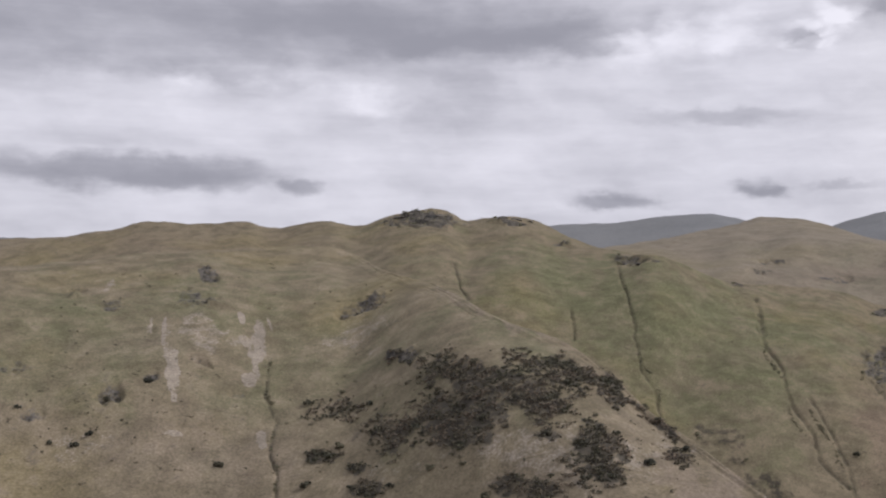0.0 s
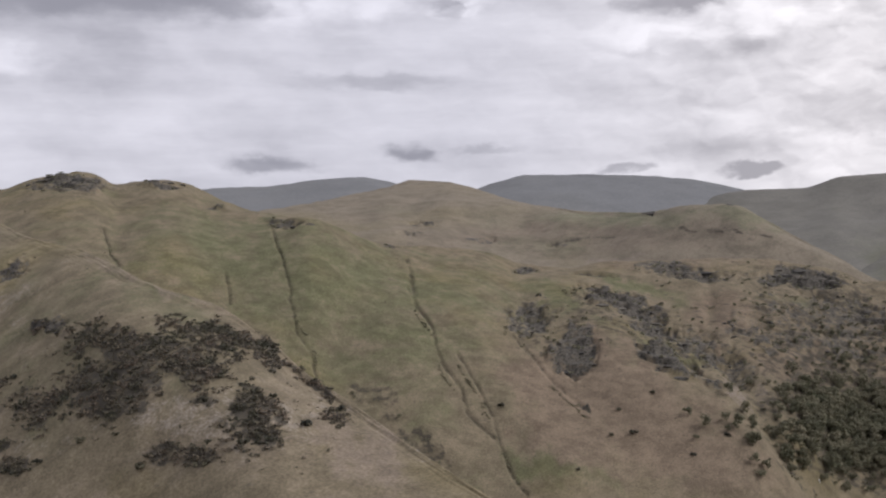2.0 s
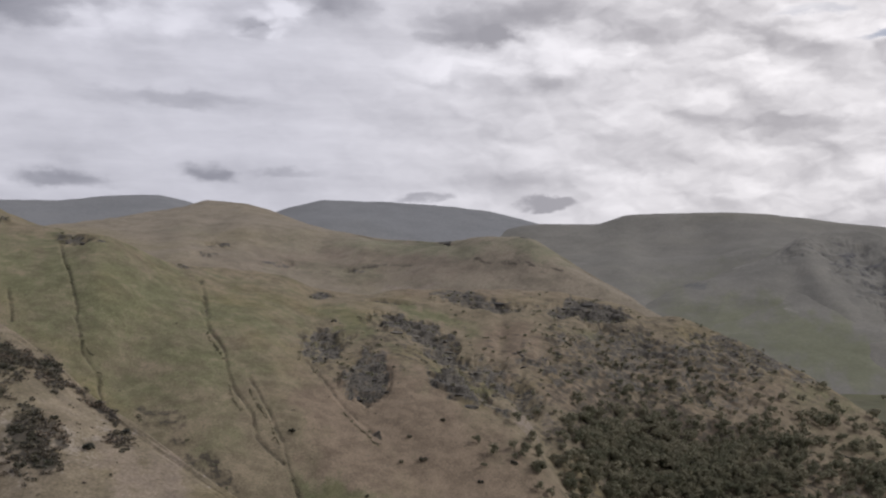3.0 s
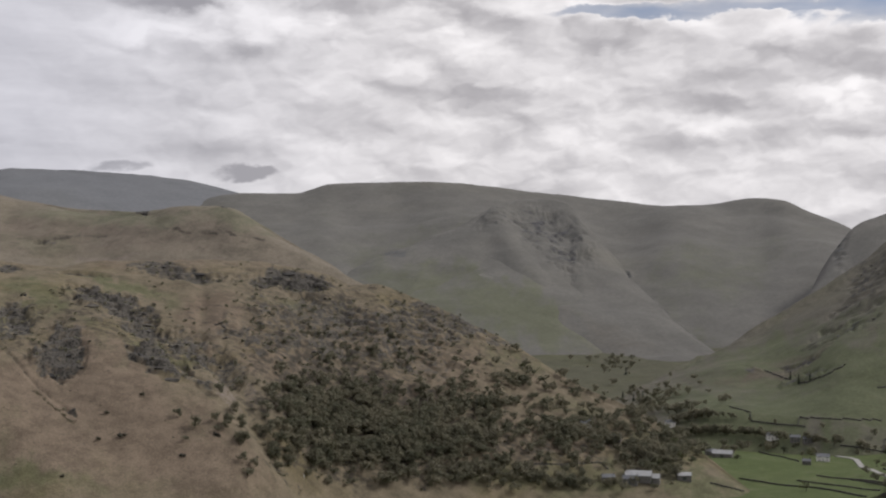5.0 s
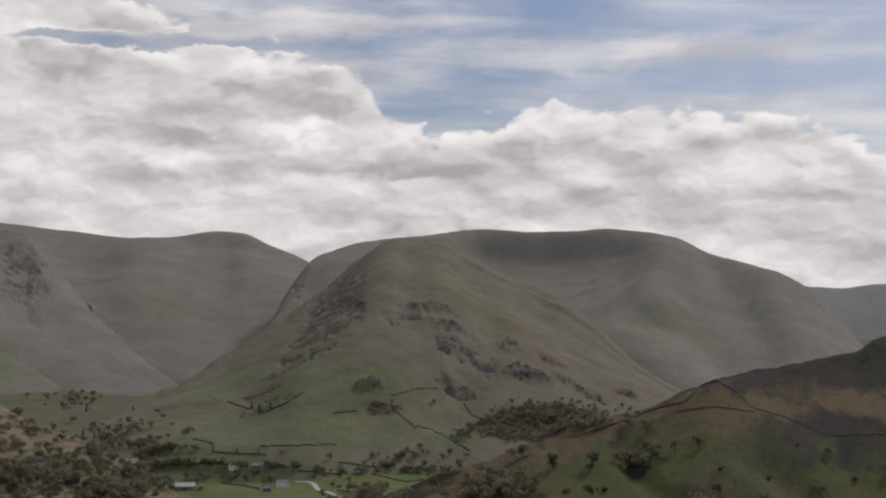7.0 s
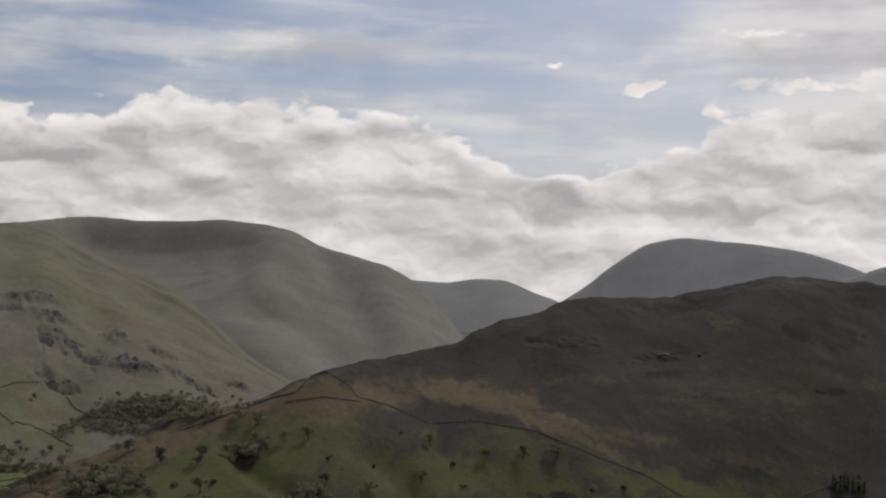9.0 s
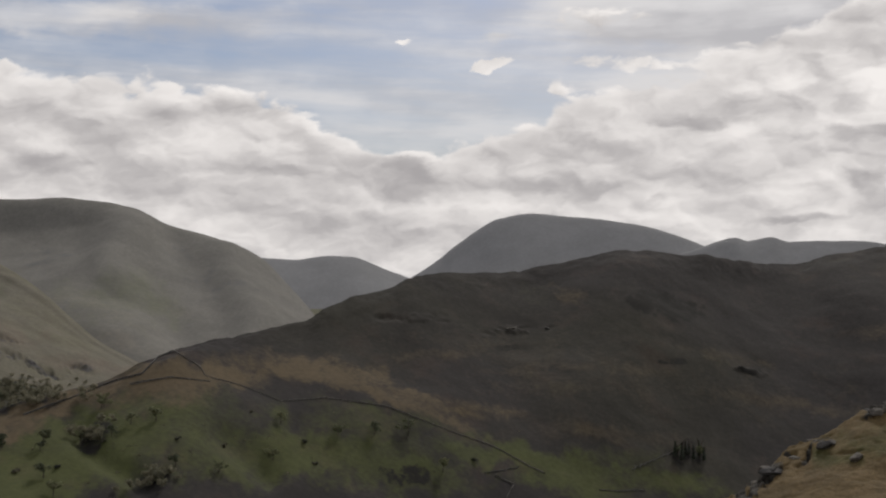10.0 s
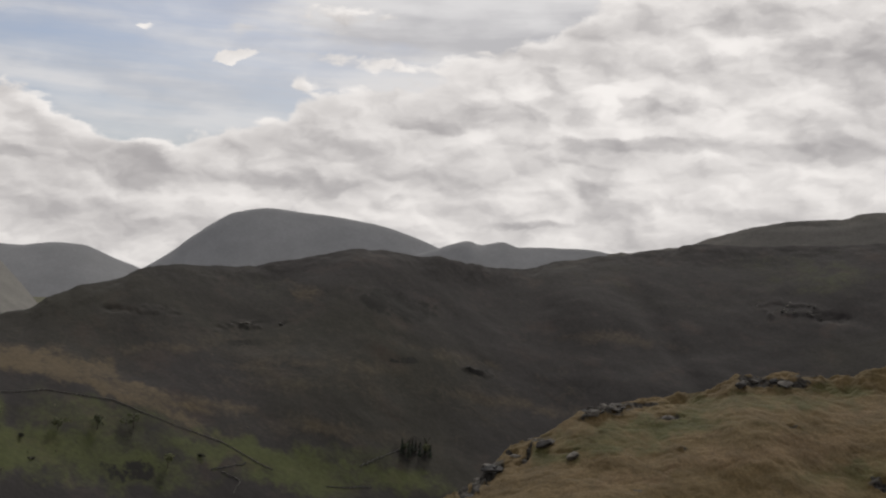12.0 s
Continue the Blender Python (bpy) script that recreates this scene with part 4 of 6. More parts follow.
patch('fellside', 'rock', 32.19, 0.13, 1.7, 0.28, 2, 0.9)
patch('fellside', 'rock', 34.61, 1.54, 3.08, 0.46, 15, 0.65)
patch('fellside', 'rock', 32.83, 2.86, 2.83, 0.36, 10, 0.65)
patch('fellside', 'rock', 36.16, 3.64, 2.31, 0.26, 15, 0.55)
patch('fellside', 'rock', 39.23, 1.79, 1.54, 0.36, 25, 0.7)
patch('fellside', 'rock', 22.43, -0.18, 1.03, 0.15, 0, 0.7)
patch('fellside', 'rock', 19.38, -0.58, 0.77, 0.21, 0, 0.6)
patch('fellside', 'rock', 29.55, 2.54, 1.54, 0.41, 10, 0.6)
patch('fellside', 'rock', 31.05, 1.54, 1.8, 0.26, 10, 0.6)
patch('fellside', 'rock', 24.62, 3.75, 1.03, 0.36, 30, 0.6)
patch('fellside', 'shrub_shade', 34.62, 2.05, 4.63, 1.29, 10, 0.42)
patch('fellside', 'shrub_shade', 23.4, 2.25, 3.34, 1.29, 30, 0.4)
patch('fellside', 'shrub_shade', 20.34, 2.7, 2.31, 1.54, 10, 0.35)
patch('fellside', 'shrub_shade', 26.57, 3.53, 2.31, 1.03, 30, 0.42)
patch('fellside', 'bare', 28.32, 5.67, 1.54, 0.23, 52, 0.5)
patch('fellside', 'bare', 29.56, 4.81, 0.26, 0.67, -40, 0.55)
patch('moor', 'lush', 23.6, -2.84, 5.65, 0.46, 0, 0.7)
patch('moor', 'lush', 29.02, -2.78, 3.08, 0.57, 10, 0.7)
patch('moor', 'lush', 20.3, -1.69, 4.11, 0.51, 0, 0.6)
patch('moor', 'shrub_shade', 26.78, -2.25, 2.31, 0.1, 8, 0.5)
patch('moor', 'shrub_shade', 21.7, -1.95, 2.06, 0.1, -6, 0.5)
patch('moor', 'shrub_shade', 24.81, -3.11, 0.46, 0.1, 0, 0.7)
patch('moor', 'shrub_shade', 29.27, -2.02, 1.54, 0.1, 12, 0.5)
patch('northfell', 'lush', 41.64, 1.38, 6.68, 1.54, 10, 0.9)
patch('northfell', 'lush', 47.78, 2.5, 4.11, 1.29, 0, 0.9)
patch('northfell', 'lush', 50.59, -1.03, 4.11, 1.29, -20, 0.45)
patch('northfell', 'bracken_sun', 46.03, 2.46, 1.54, 0.77, 0, 0.5)
patch('buttress', 'lush', 39.73, 0.86, 4.11, 1.03, 10, 0.9)
patch('buttress', 'bracken_sun', 42.12, 1.64, 2.06, 0.51, 30, 0.6)
patch('greenfell', 'lush', 54.13, 3.1, 5.65, 1.54, -20, 0.7)
patch('greenfell', 'lush', 64.38, 0.14, 4.63, 1.54, 20, 0.5)
patch('greenfell', 'rock', 57.24, 0.07, 1.03, 0.87, -30, 0.42)
patch('greenfell', 'rock', 55.16, 2.09, 1.54, 0.26, -25, 0.4)
patch('greenfell', 'rock', 54.12, 4.12, 1.03, 0.21, -10, 0.45)
patch('greenfell', 'bracken_sun', 52.59, 3.84, 2.31, 0.36, -15, 0.7)
patch('greenfell', 'bracken_sun', 71.21, 3.43, 2.31, 0.36, 20, 0.7)
patch('greenfell', 'bracken_sun', 59.26, 2.14, 2.06, 1.03, 20, 0.4)
patch('darkridge', 'bracken_sun', 93.75, 7.2, 4.11, 0.51, 5, 0.35)
patch('darkridge', 'bracken_sun', 101.39, 5.48, 5.14, 0.41, 6, 0.4)
patch('darkridge', 'bracken_sun', 91.12, 4.21, 3.85, 0.31, 5, 0.35)
patch('darkridge', 'bracken_sun', 86.05, 3.27, 3.08, 0.26, -5, 0.35)
patch('darkridge', 'bracken_sun', 98.8, 3.53, 3.08, 0.26, 10, 0.3)
patch('darkridge', 'bracken_sun', 106.37, 2.79, 3.08, 0.36, 0, 0.35)
patch('darkridge', 'bracken_sun', 83.61, 4.8, 2.06, 0.41, -10, 0.4)
patch('spur', 'bracken_sun', -10.65, 6.09, 6.68, 2.83, 0, 0.5)
patch('spur', 'bracken_sun', -13.13, 1.15, 5.14, 1.03, 0, 0.4)
patch('spur', 'lush', -10.75, 0.14, 4.63, 1.03, 0, 0.6)
patch('spur', 'lush', -15.21, 3.1, 3.08, 1.54, 0, 0.5)
patch('spur', 'bare', -12.16, 2.13, 0.39, 1.23, -8, 0.62)
patch('spur', 'bare', -8.9, 1.13, 0.28, 0.82, -25, 0.62)
patch('spur', 'bare', -8.39, 2.14, 0.18, 0.62, -10, 0.6)
patch('spur', 'bare', -13.14, 0.65, 0.13, 0.41, 0, 0.55)
patch('spur', 'bare', -10.73, 1.14, 1.54, 0.26, 10, 0.38)
patch('spur', 'bare', -8.22, 5.13, 0.13, 0.36, 0, 0.6)
patch('darkridge', 'lush', 63.75, 8.19, 4.11, 1.03, -25, 0.7)
patch('darkridge', 'bracken_sun', 61.73, 8.15, 3.08, 0.23, -25, 0.8)
patch('fellside', 'shrub_shade', 36.16, 6.63, 6.42, 1.54, 5, 0.4)

# Darker diagonal on the right shoulder.
patch('coombe', 'shrub_shade', 75.61, -0.58, 3.04, 0.66, 42, 0.35)
patch('coombe', 'lush', 72.88, 0.78, 2.78, 1.77, 20, 0.5)
patch('coombe', 'lush', 64.31, -2.64, 3.54, 0.76, 15, 0.5)
patch('coombe', 'bracken_sun', 70.87, 1.27, 3.04, 0.63, 30, 0.4)
patch('greenfell', 'rock', 57.35, -0.07, 2.28, 1.01, -40, 0.42)
patch('greenfell', 'rock', 56.34, 0.54, 1.52, 0.35, -35, 0.4)
# Sun patch on the ridge's near end, painted as tan cover.
patch('darkridge', 'bracken_sun', 74.03, 4.65, 3.80, 1.14, 0, 0.8)
patch('darkridge', 'bracken_sun', 65.21, 7.03, 2.28, 0.51, -20, 0.9)
patch('darkridge', 'bracken_sun', 69.04, 5.41, 3.04, 0.51, -20, 0.9)
patch('darkridge', 'lush', 69.01, 7.53, 6.33, 1.27, 0, 0.8)
patch('darkridge', 'lush', 75.20, 6.97, 5.06, 1.01, 0, 0.5)
patch('darkridge', 'lush', 72.32, 3.78, 1.52, 0.46, 0, 0.4)
patch('darkridge', 'bracken_sun', 80.21, 4.15, 3.04, 0.66, 15, 0.85)
patch('darkridge', 'bracken_sun', 84.57, 5.12, 3.80, 0.46, 20, 0.7)
patch('darkridge', 'bracken_sun', 88.44, 5.90, 2.28, 0.35, 15, 0.5)
patch('darkridge', 'lush', 91.01, 8.46, 5.57, 0.81, 12, 0.95)
patch('darkridge', 'lush', 83.39, 8.41, 3.29, 0.76, 0, 0.75)
patch('darkridge', 'lush', 96.62, 9.15, 3.04, 0.66, 10, 0.9)
patch('darkridge', 'lush', 84.05, 6.47, 4.30, 0.56, 10, 0.5)
patch('darkridge', 'lush', 90.55, 0.45, 1.52, 0.56, 40, 0.3)
patch('darkridge', 'shrub_shade', 96.69, 1.42, 2.28, 0.66, 5, 0.6)
patch('darkridge', 'shrub_shade', 96.88, 3.97, 0.63, 0.20, 0, 0.6)
patch('darkridge', 'shrub_shade', 100.22, 4.20, 0.76, 0.20, 15, 0.7)
patch('darkridge', 'shrub_shade', 89.86, 3.08, 1.01, 0.20, 10, 0.5)
patch('darkridge', 'shrub_shade', 84.85, 9.04, 2.28, 0.56, 5, 0.6)
patch('darkridge', 'bracken_sun', 92.93, 4.30, 5.57, 1.14, 10, 0.2)
patch('darkridge', 'bracken_sun', 100.37, 5.16, 5.06, 1.27, 0, 0.2)
patch('darkridge', 'lush', 113.76, -0.51, 3.04, 1.01, 10, 0.25)
patch('knoll', 'rock', 100.21, 9.19, 1.52, 0.41, -35, 0.9)
patch('knoll', 'rock', 105.74, 6.01, 1.52, 0.23, -15, 0.9)
patch('knoll', 'rock', 112.88, 4.33, 2.03, 0.23, 0, 0.8)
patch('knoll', 'rock', 102.60, 7.75, 1.01, 0.20, -40, 0.8)
patch('knoll', 'rock', 108.75, 6.02, 0.63, 0.13, 0, 0.7)
patch('knoll', 'lush', 108.02, 6.92, 5.82, 0.76, -12, 0.6)
patch('spur', 'bare', 5.57, 6.07, 6.58, 1.52, 0, 0.47)
patch('spur', 'bracken_sun', 11.79, 7.51, 2.78, 1.39, 35, 0.8)
patch('spur', 'bracken_sun', 7.02, 2.38, 1.77, 0.35, 30, 0.5)
# Lit crest edge of the spur, put into the cover as tan.
patch('spur', 'bracken_sun', 2.97, -0.09, 5.57, 0.35, 22, 0.6)
patch('fellside', 'lush', 9.81, 1.40, 6.58, 2.78, 30, 0.45)
patch('fellside', 'lush', 4.55, -1.45, 5.06, 1.14, 20, 0.35)
patch('fellside', 'bracken_sun', 21.00, 6.85, 5.82, 2.03, 40, 0.5)
patch('fellside', 'bracken_sun', 23.32, 6.64, 4.81, 1.27, 20, 0.4)
patch('fellside', 'rock', 32.65, 1.13, 1.77, 0.25, 8, 0.6)
patch('fellside', 'rock', 34.17, 2.11, 2.28, 0.25, 8, 0.6)
patch('fellside', 'rock', 31.40, 1.67, 1.52, 0.25, 8, 0.6)
patch('fellside', 'rock', 37.12, 1.03, 1.52, 0.25, 8, 0.6)
patch('fellside', 'rock', 38.59, 1.99, 2.03, 0.25, 8, 0.6)
patch('fellside', 'rock', 40.75, 2.67, 1.27, 0.25, 8, 0.6)
patch('fellside', 'shrub_shade', 30.40, 2.71, 2.03, 0.30, 10, 0.55)
patch('fellside', 'shrub_shade', 34.93, 3.34, 2.03, 0.30, 10, 0.55)
patch('fellside', 'shrub_shade', 32.90, 0.62, 2.28, 0.30, 10, 0.55)
patch('fellside', 'shrub_shade', 37.86, 1.51, 1.77, 0.30, 10, 0.55)
patch('darkridge', 'bracken_sun', 63.88, 7.46, 3.29, 1.52, -20, 0.85)
patch('darkridge', 'lush', 61.96, 9.06, 4.30, 1.01, 0, 0.8)
patch('darkridge', 'lush', 57.60, 9.31, 3.04, 0.76, 0, 0.7)
patch('fellside', 'lush', 8.78, 3.42, 3.04, 0.76, 50, 0.5)
patch('fellside', 'shrub_shade', 14.61, 7.31, 1.77, 0.41, 35, 0.5)
patch('fellside', 'shrub_shade', 11.82, 4.74, 1.52, 0.35, 40, 0.4)
# Lighter strips along the spur's edge.
patch('spur', 'bare', 11.30, 5.37, 2.28, 0.13, 38, 0.5)
patch('spur', 'bare', 14.86, 7.56, 2.28, 0.13, 32, 0.5)

GRID = {}


def ease(v, lo, hi):
    t = np.clip((v - lo) / (hi - lo), 0, 1)
    return t * t * (3 - 2 * t)


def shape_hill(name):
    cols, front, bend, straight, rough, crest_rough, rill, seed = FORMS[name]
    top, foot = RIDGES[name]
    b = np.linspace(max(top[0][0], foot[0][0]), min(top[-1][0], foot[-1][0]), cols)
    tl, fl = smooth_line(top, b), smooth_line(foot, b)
    s = np.linspace(0, 1, front)[:, None]
    d = tl[:, 0] + (fl[:, 0] - tl[:, 0]) * s
    drop = straight * s + (1 - straight) * s**bend
    body = tl[:, 1]
    if name not in ("spur", "fellside", "knoll"):
        # below the crest the slope is broader than its notches
        near_by = np.exp(-((b[:, None] - b[None, :]) / 1.3) ** 2)
        body = (near_by @ tl[:, 1]) / near_by.sum(1)
    z = body + (fl[:, 1] - body) * drop + (tl[:, 1] - body) * (1 - ease(s, 0.0, 0.3))
    rad = np.radians(b)
    x, y = np.sin(rad) * d, np.cos(rad) * d
    size = float(np.median(tl[:, 0]))
    wave = 0.16 * size
    fade = ease(s, 0.0, 0.12 if name in ("spur", "fellside", "knoll") else 0.35)
    cut_in = ease(s, 0.0, 0.12)
    bump = fbm(x / wave, y / wave, 5, seed, 0.42) * rough * 2
    crest = fbm(rad * tl[:, 0] / (wave * 0.22), s * 14 + rad * 0, 4, seed + 40, 0.6) * crest_rough * 2
    rills = -np.abs(fbm(rad * tl[:, 0] / (wave * 0.75) + 1.1 * fbm(x / wave * 0.6, y / wave * 0.6, 2, seed + 9) + s * 0.5, s * 1.7 + rad * 0, 2, seed + 5, 0.35)) * rill * 1.6
    z = z + bump * fade + crest * (1 - ease(s, 0, 0.2)) + rills * ease(s, 0.02, 0.25 if name in ("spur", "fellside", "knoll") else 0.6) * (1 - 0.6 * ease(s, 0.6, 1))
    if name == "knoll":
        z = z + (fbm(x / 3.5, y / 3.5, 4, 31, 0.5) * 0.36 + np.abs(fbm(x / 0.9, y / 0.9, 3, 33, 0.5)) * 0.12) * ease(s, 0.02, 0.2) * np.clip(d / 40, 0.3, 1)
    if name != "knoll":
        z = np.minimum(z, EYE + (tl[:, 1] - EYE) * d / tl[:, 0] + crest * (s < 0.02))
    dip = np.degrees(np.arctan2(EYE - z, d))
    bb = np.broadcast_to(b, z.shape)
    near = np.degrees(1 / d)
    # cover masks
    cover = {k: np.zeros(z.shape) for k in ("lush", "shrub_shade", "rock", "bracken_sun", "bare", "dark")}
    wob_b, wob_d = fbm(bb * 1.3, dip * 1.3, 5, 91, 0.6), fbm(bb * 1.3 + 40, dip * 1.3, 5, 92, 0.6)
    for hill, kind, pb, pd, rb, rd, tilt, a in PATCHES:
        if hill != name:
            continue
        ub, ud = bb - pb + wob_b * min(rb, 2.0) * 0.7, dip - pd + wob_d * min(rd, 1.5) * 0.7
        ca, sa = math.cos(radians(tilt)), math.sin(radians(tilt))
        q = ((ub * ca + ud * sa) / rb) ** 2 + ((-ub * sa + ud * ca) / rd) ** 2
        g = a * (1 - ease(np.sqrt(q), *((0.15, 1.45) if kind in ("lush", "bracken_sun") else (0.5, 1.25))))
        cover[kind] = np.maximum(cover[kind], g) if a > 0 else cover[kind] * (1 + g)
    # crags stand proud and broken
    crag = cover["rock"]
    ledge = max(size * 0.0065, 0.35)
    wobble = fbm(x / ledge / 5, y / ledge / 5, 4, seed + 70, 0.55)
    level = z / ledge + wobble * 3.0
    frac = level - np.floor(level)
    z = z + np.clip(crag, 0, 1) * cut_in * ((ease(frac, 0.55, 0.95) - frac) * ledge * 0.9 + wobble * ledge * 2.0)
    # gullies cut in
    groove = np.zeros(z.shape)
    for hill, depth, half, line in GULLIES:
        if hill != name:
            continue
        best = np.full(z.shape, 1e9)
        for (b0, d0), (b1, d1) in zip(line, line[1:]):
            vb, vd = b1 - b0, d1 - d0
            t = np.clip(((bb - b0) * vb + (dip - d0) * vd) / (vb * vb + vd * vd), 0, 1)
            gap = np.hypot(bb - b0 - t * vb + (wob_b * 0.12 if half < 6 else 0), dip - d0 - t * vd)
            best = np.minimum(best, gap)
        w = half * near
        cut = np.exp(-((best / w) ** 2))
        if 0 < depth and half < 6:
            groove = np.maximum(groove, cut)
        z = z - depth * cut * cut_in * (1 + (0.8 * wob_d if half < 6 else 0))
    # Shade in the narrow gully beds goes into the colour, broken by noise.
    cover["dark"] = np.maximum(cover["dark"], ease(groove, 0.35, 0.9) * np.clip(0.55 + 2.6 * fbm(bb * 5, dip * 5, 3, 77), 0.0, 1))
    # the far side falls away behind the crest
    back = np.array([0.02, 0.06, 0.14, 0.3])[::-1, None]
    bd = tl[:, 0] * (1 + back * 0.5)
    bz = z[0] - (tl[:, 0] * back * 0.5) * (0.25 + back)
    # and the foot runs on under the valley floor
    skirt = np.array([0.15, 0.4, 0.7, 1.0])[:, None]
    under = z[-1] + 25.0
    D, Z = np.vstack([bd, d, np.maximum(d[-1] - skirt * under * 2.2, d[-1] * 0.6)]), np.vstack([bz, z, z[-1] - skirt * under])
    pad = {k: np.vstack([np.repeat(v[:1], 4, 0), v, np.repeat(v[-1:], 4, 0)]) for k, v in cover.items()}
    GRID[name] = dict(b=b, d=D, z=Z, cover=pad, dip=np.degrees(np.arctan2(EYE - Z, D)))
    return GRID[name]


def spot(name, bearing, dip):
    """The place on the front of a hill at that bearing and dip, seen from the summit."""
    g = GRID[name]
    i = int(np.clip(np.searchsorted(g["b"], bearing), 0, len(g["b"]) - 1))
    col = np.maximum.accumulate(g["dip"][4:-4, i])
    j = 4 + int(np.clip(np.searchsorted(col, dip), 0, len(col) - 1))
    d, r = g["d"][j, i], radians(bearing)
    return Vector((math.sin(r) * d, math.cos(r) * d, g["z"][j, i]))


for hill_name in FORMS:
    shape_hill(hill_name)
# ---- end of terrain numbers ----


# ---- materials ----
def material(name):
    mat = bpy.data.materials.new(name)
    mat.use_nodes = True
    nt = mat.node_tree
    return mat, nt, nt.nodes["Principled BSDF"]


class Nodes:
    """Short ways to wire a material."""

    def __init__(self, nt):
        self.nt = nt
        self.co = nt.nodes.new("ShaderNodeTexCoord").outputs["Object"]

    def put(self, sock, v):
        if isinstance(v, bpy.types.NodeSocket):
            self.nt.links.new(v, sock)
        else:
            sock.default_value = v

    def noise(self, scale, detail=5, rough=0.6, stretch=None):
        n = self.nt.nodes.new("ShaderNodeTexNoise")
        v = self.co
        if stretch:
            k = self.nt.nodes.new("ShaderNodeVectorMath")
            k.operation = "MULTIPLY"
            self.put(k.inputs[0], v)
            k.inputs[1].default_value = stretch
            v = k.outputs[0]
        self.put(n.inputs["Vector"], v)
        n.inputs["Scale"].default_value, n.inputs["Detail"].default_value, n.inputs["Roughness"].default_value = scale, detail, rough
        return n.outputs["Fac"]

    def cells(self, scale):
        n = self.nt.nodes.new("ShaderNodeTexVoronoi")
        self.put(n.inputs["Vector"], self.co)
        n.inputs["Scale"].default_value = scale
        return n.outputs["Distance"]

    def attr(self, name):
        n = self.nt.nodes.new("ShaderNodeAttribute")
        n.attribute_name = name
        return n.outputs["Fac"]

    def math(self, op, a, b=0.0, clamp=False):
        n = self.nt.nodes.new("ShaderNodeMath")
        n.operation, n.use_clamp = op, clamp
        self.put(n.inputs[0], a)
        self.put(n.inputs[1], b)
        return n.outputs[0]

    def ramp(self, v, lo, hi, a=0.0, b=1.0):
        n = self.nt.nodes.new("ShaderNodeMapRange")
        n.interpolation_type = "SMOOTHSTEP"
        for s, q in zip(n.inputs, (v, lo, hi, a, b)):
            self.put(s, q)
        return n.outputs[0]

    def mix(self, f, a, b, mode="MIX"):
        n = self.nt.nodes.new("ShaderNodeMix")
        n.data_type, n.blend_type = "RGBA", mode
        for s, q in zip((n.inputs[0], n.inputs[6], n.inputs[7]), (f, a, b)):
            self.put(s, q)
        return n.outputs[2]

    def bump(self, h, strength, dist):
        n = self.nt.nodes.new("ShaderNodeBump")
        n.inputs["Strength"].default_value, n.inputs["Distance"].default_value = strength, dist
        self.put(n.inputs["Height"], h)
        return n.outputs[0]


def rgb(r, g, b):
    return (r, g, b, 1.0)


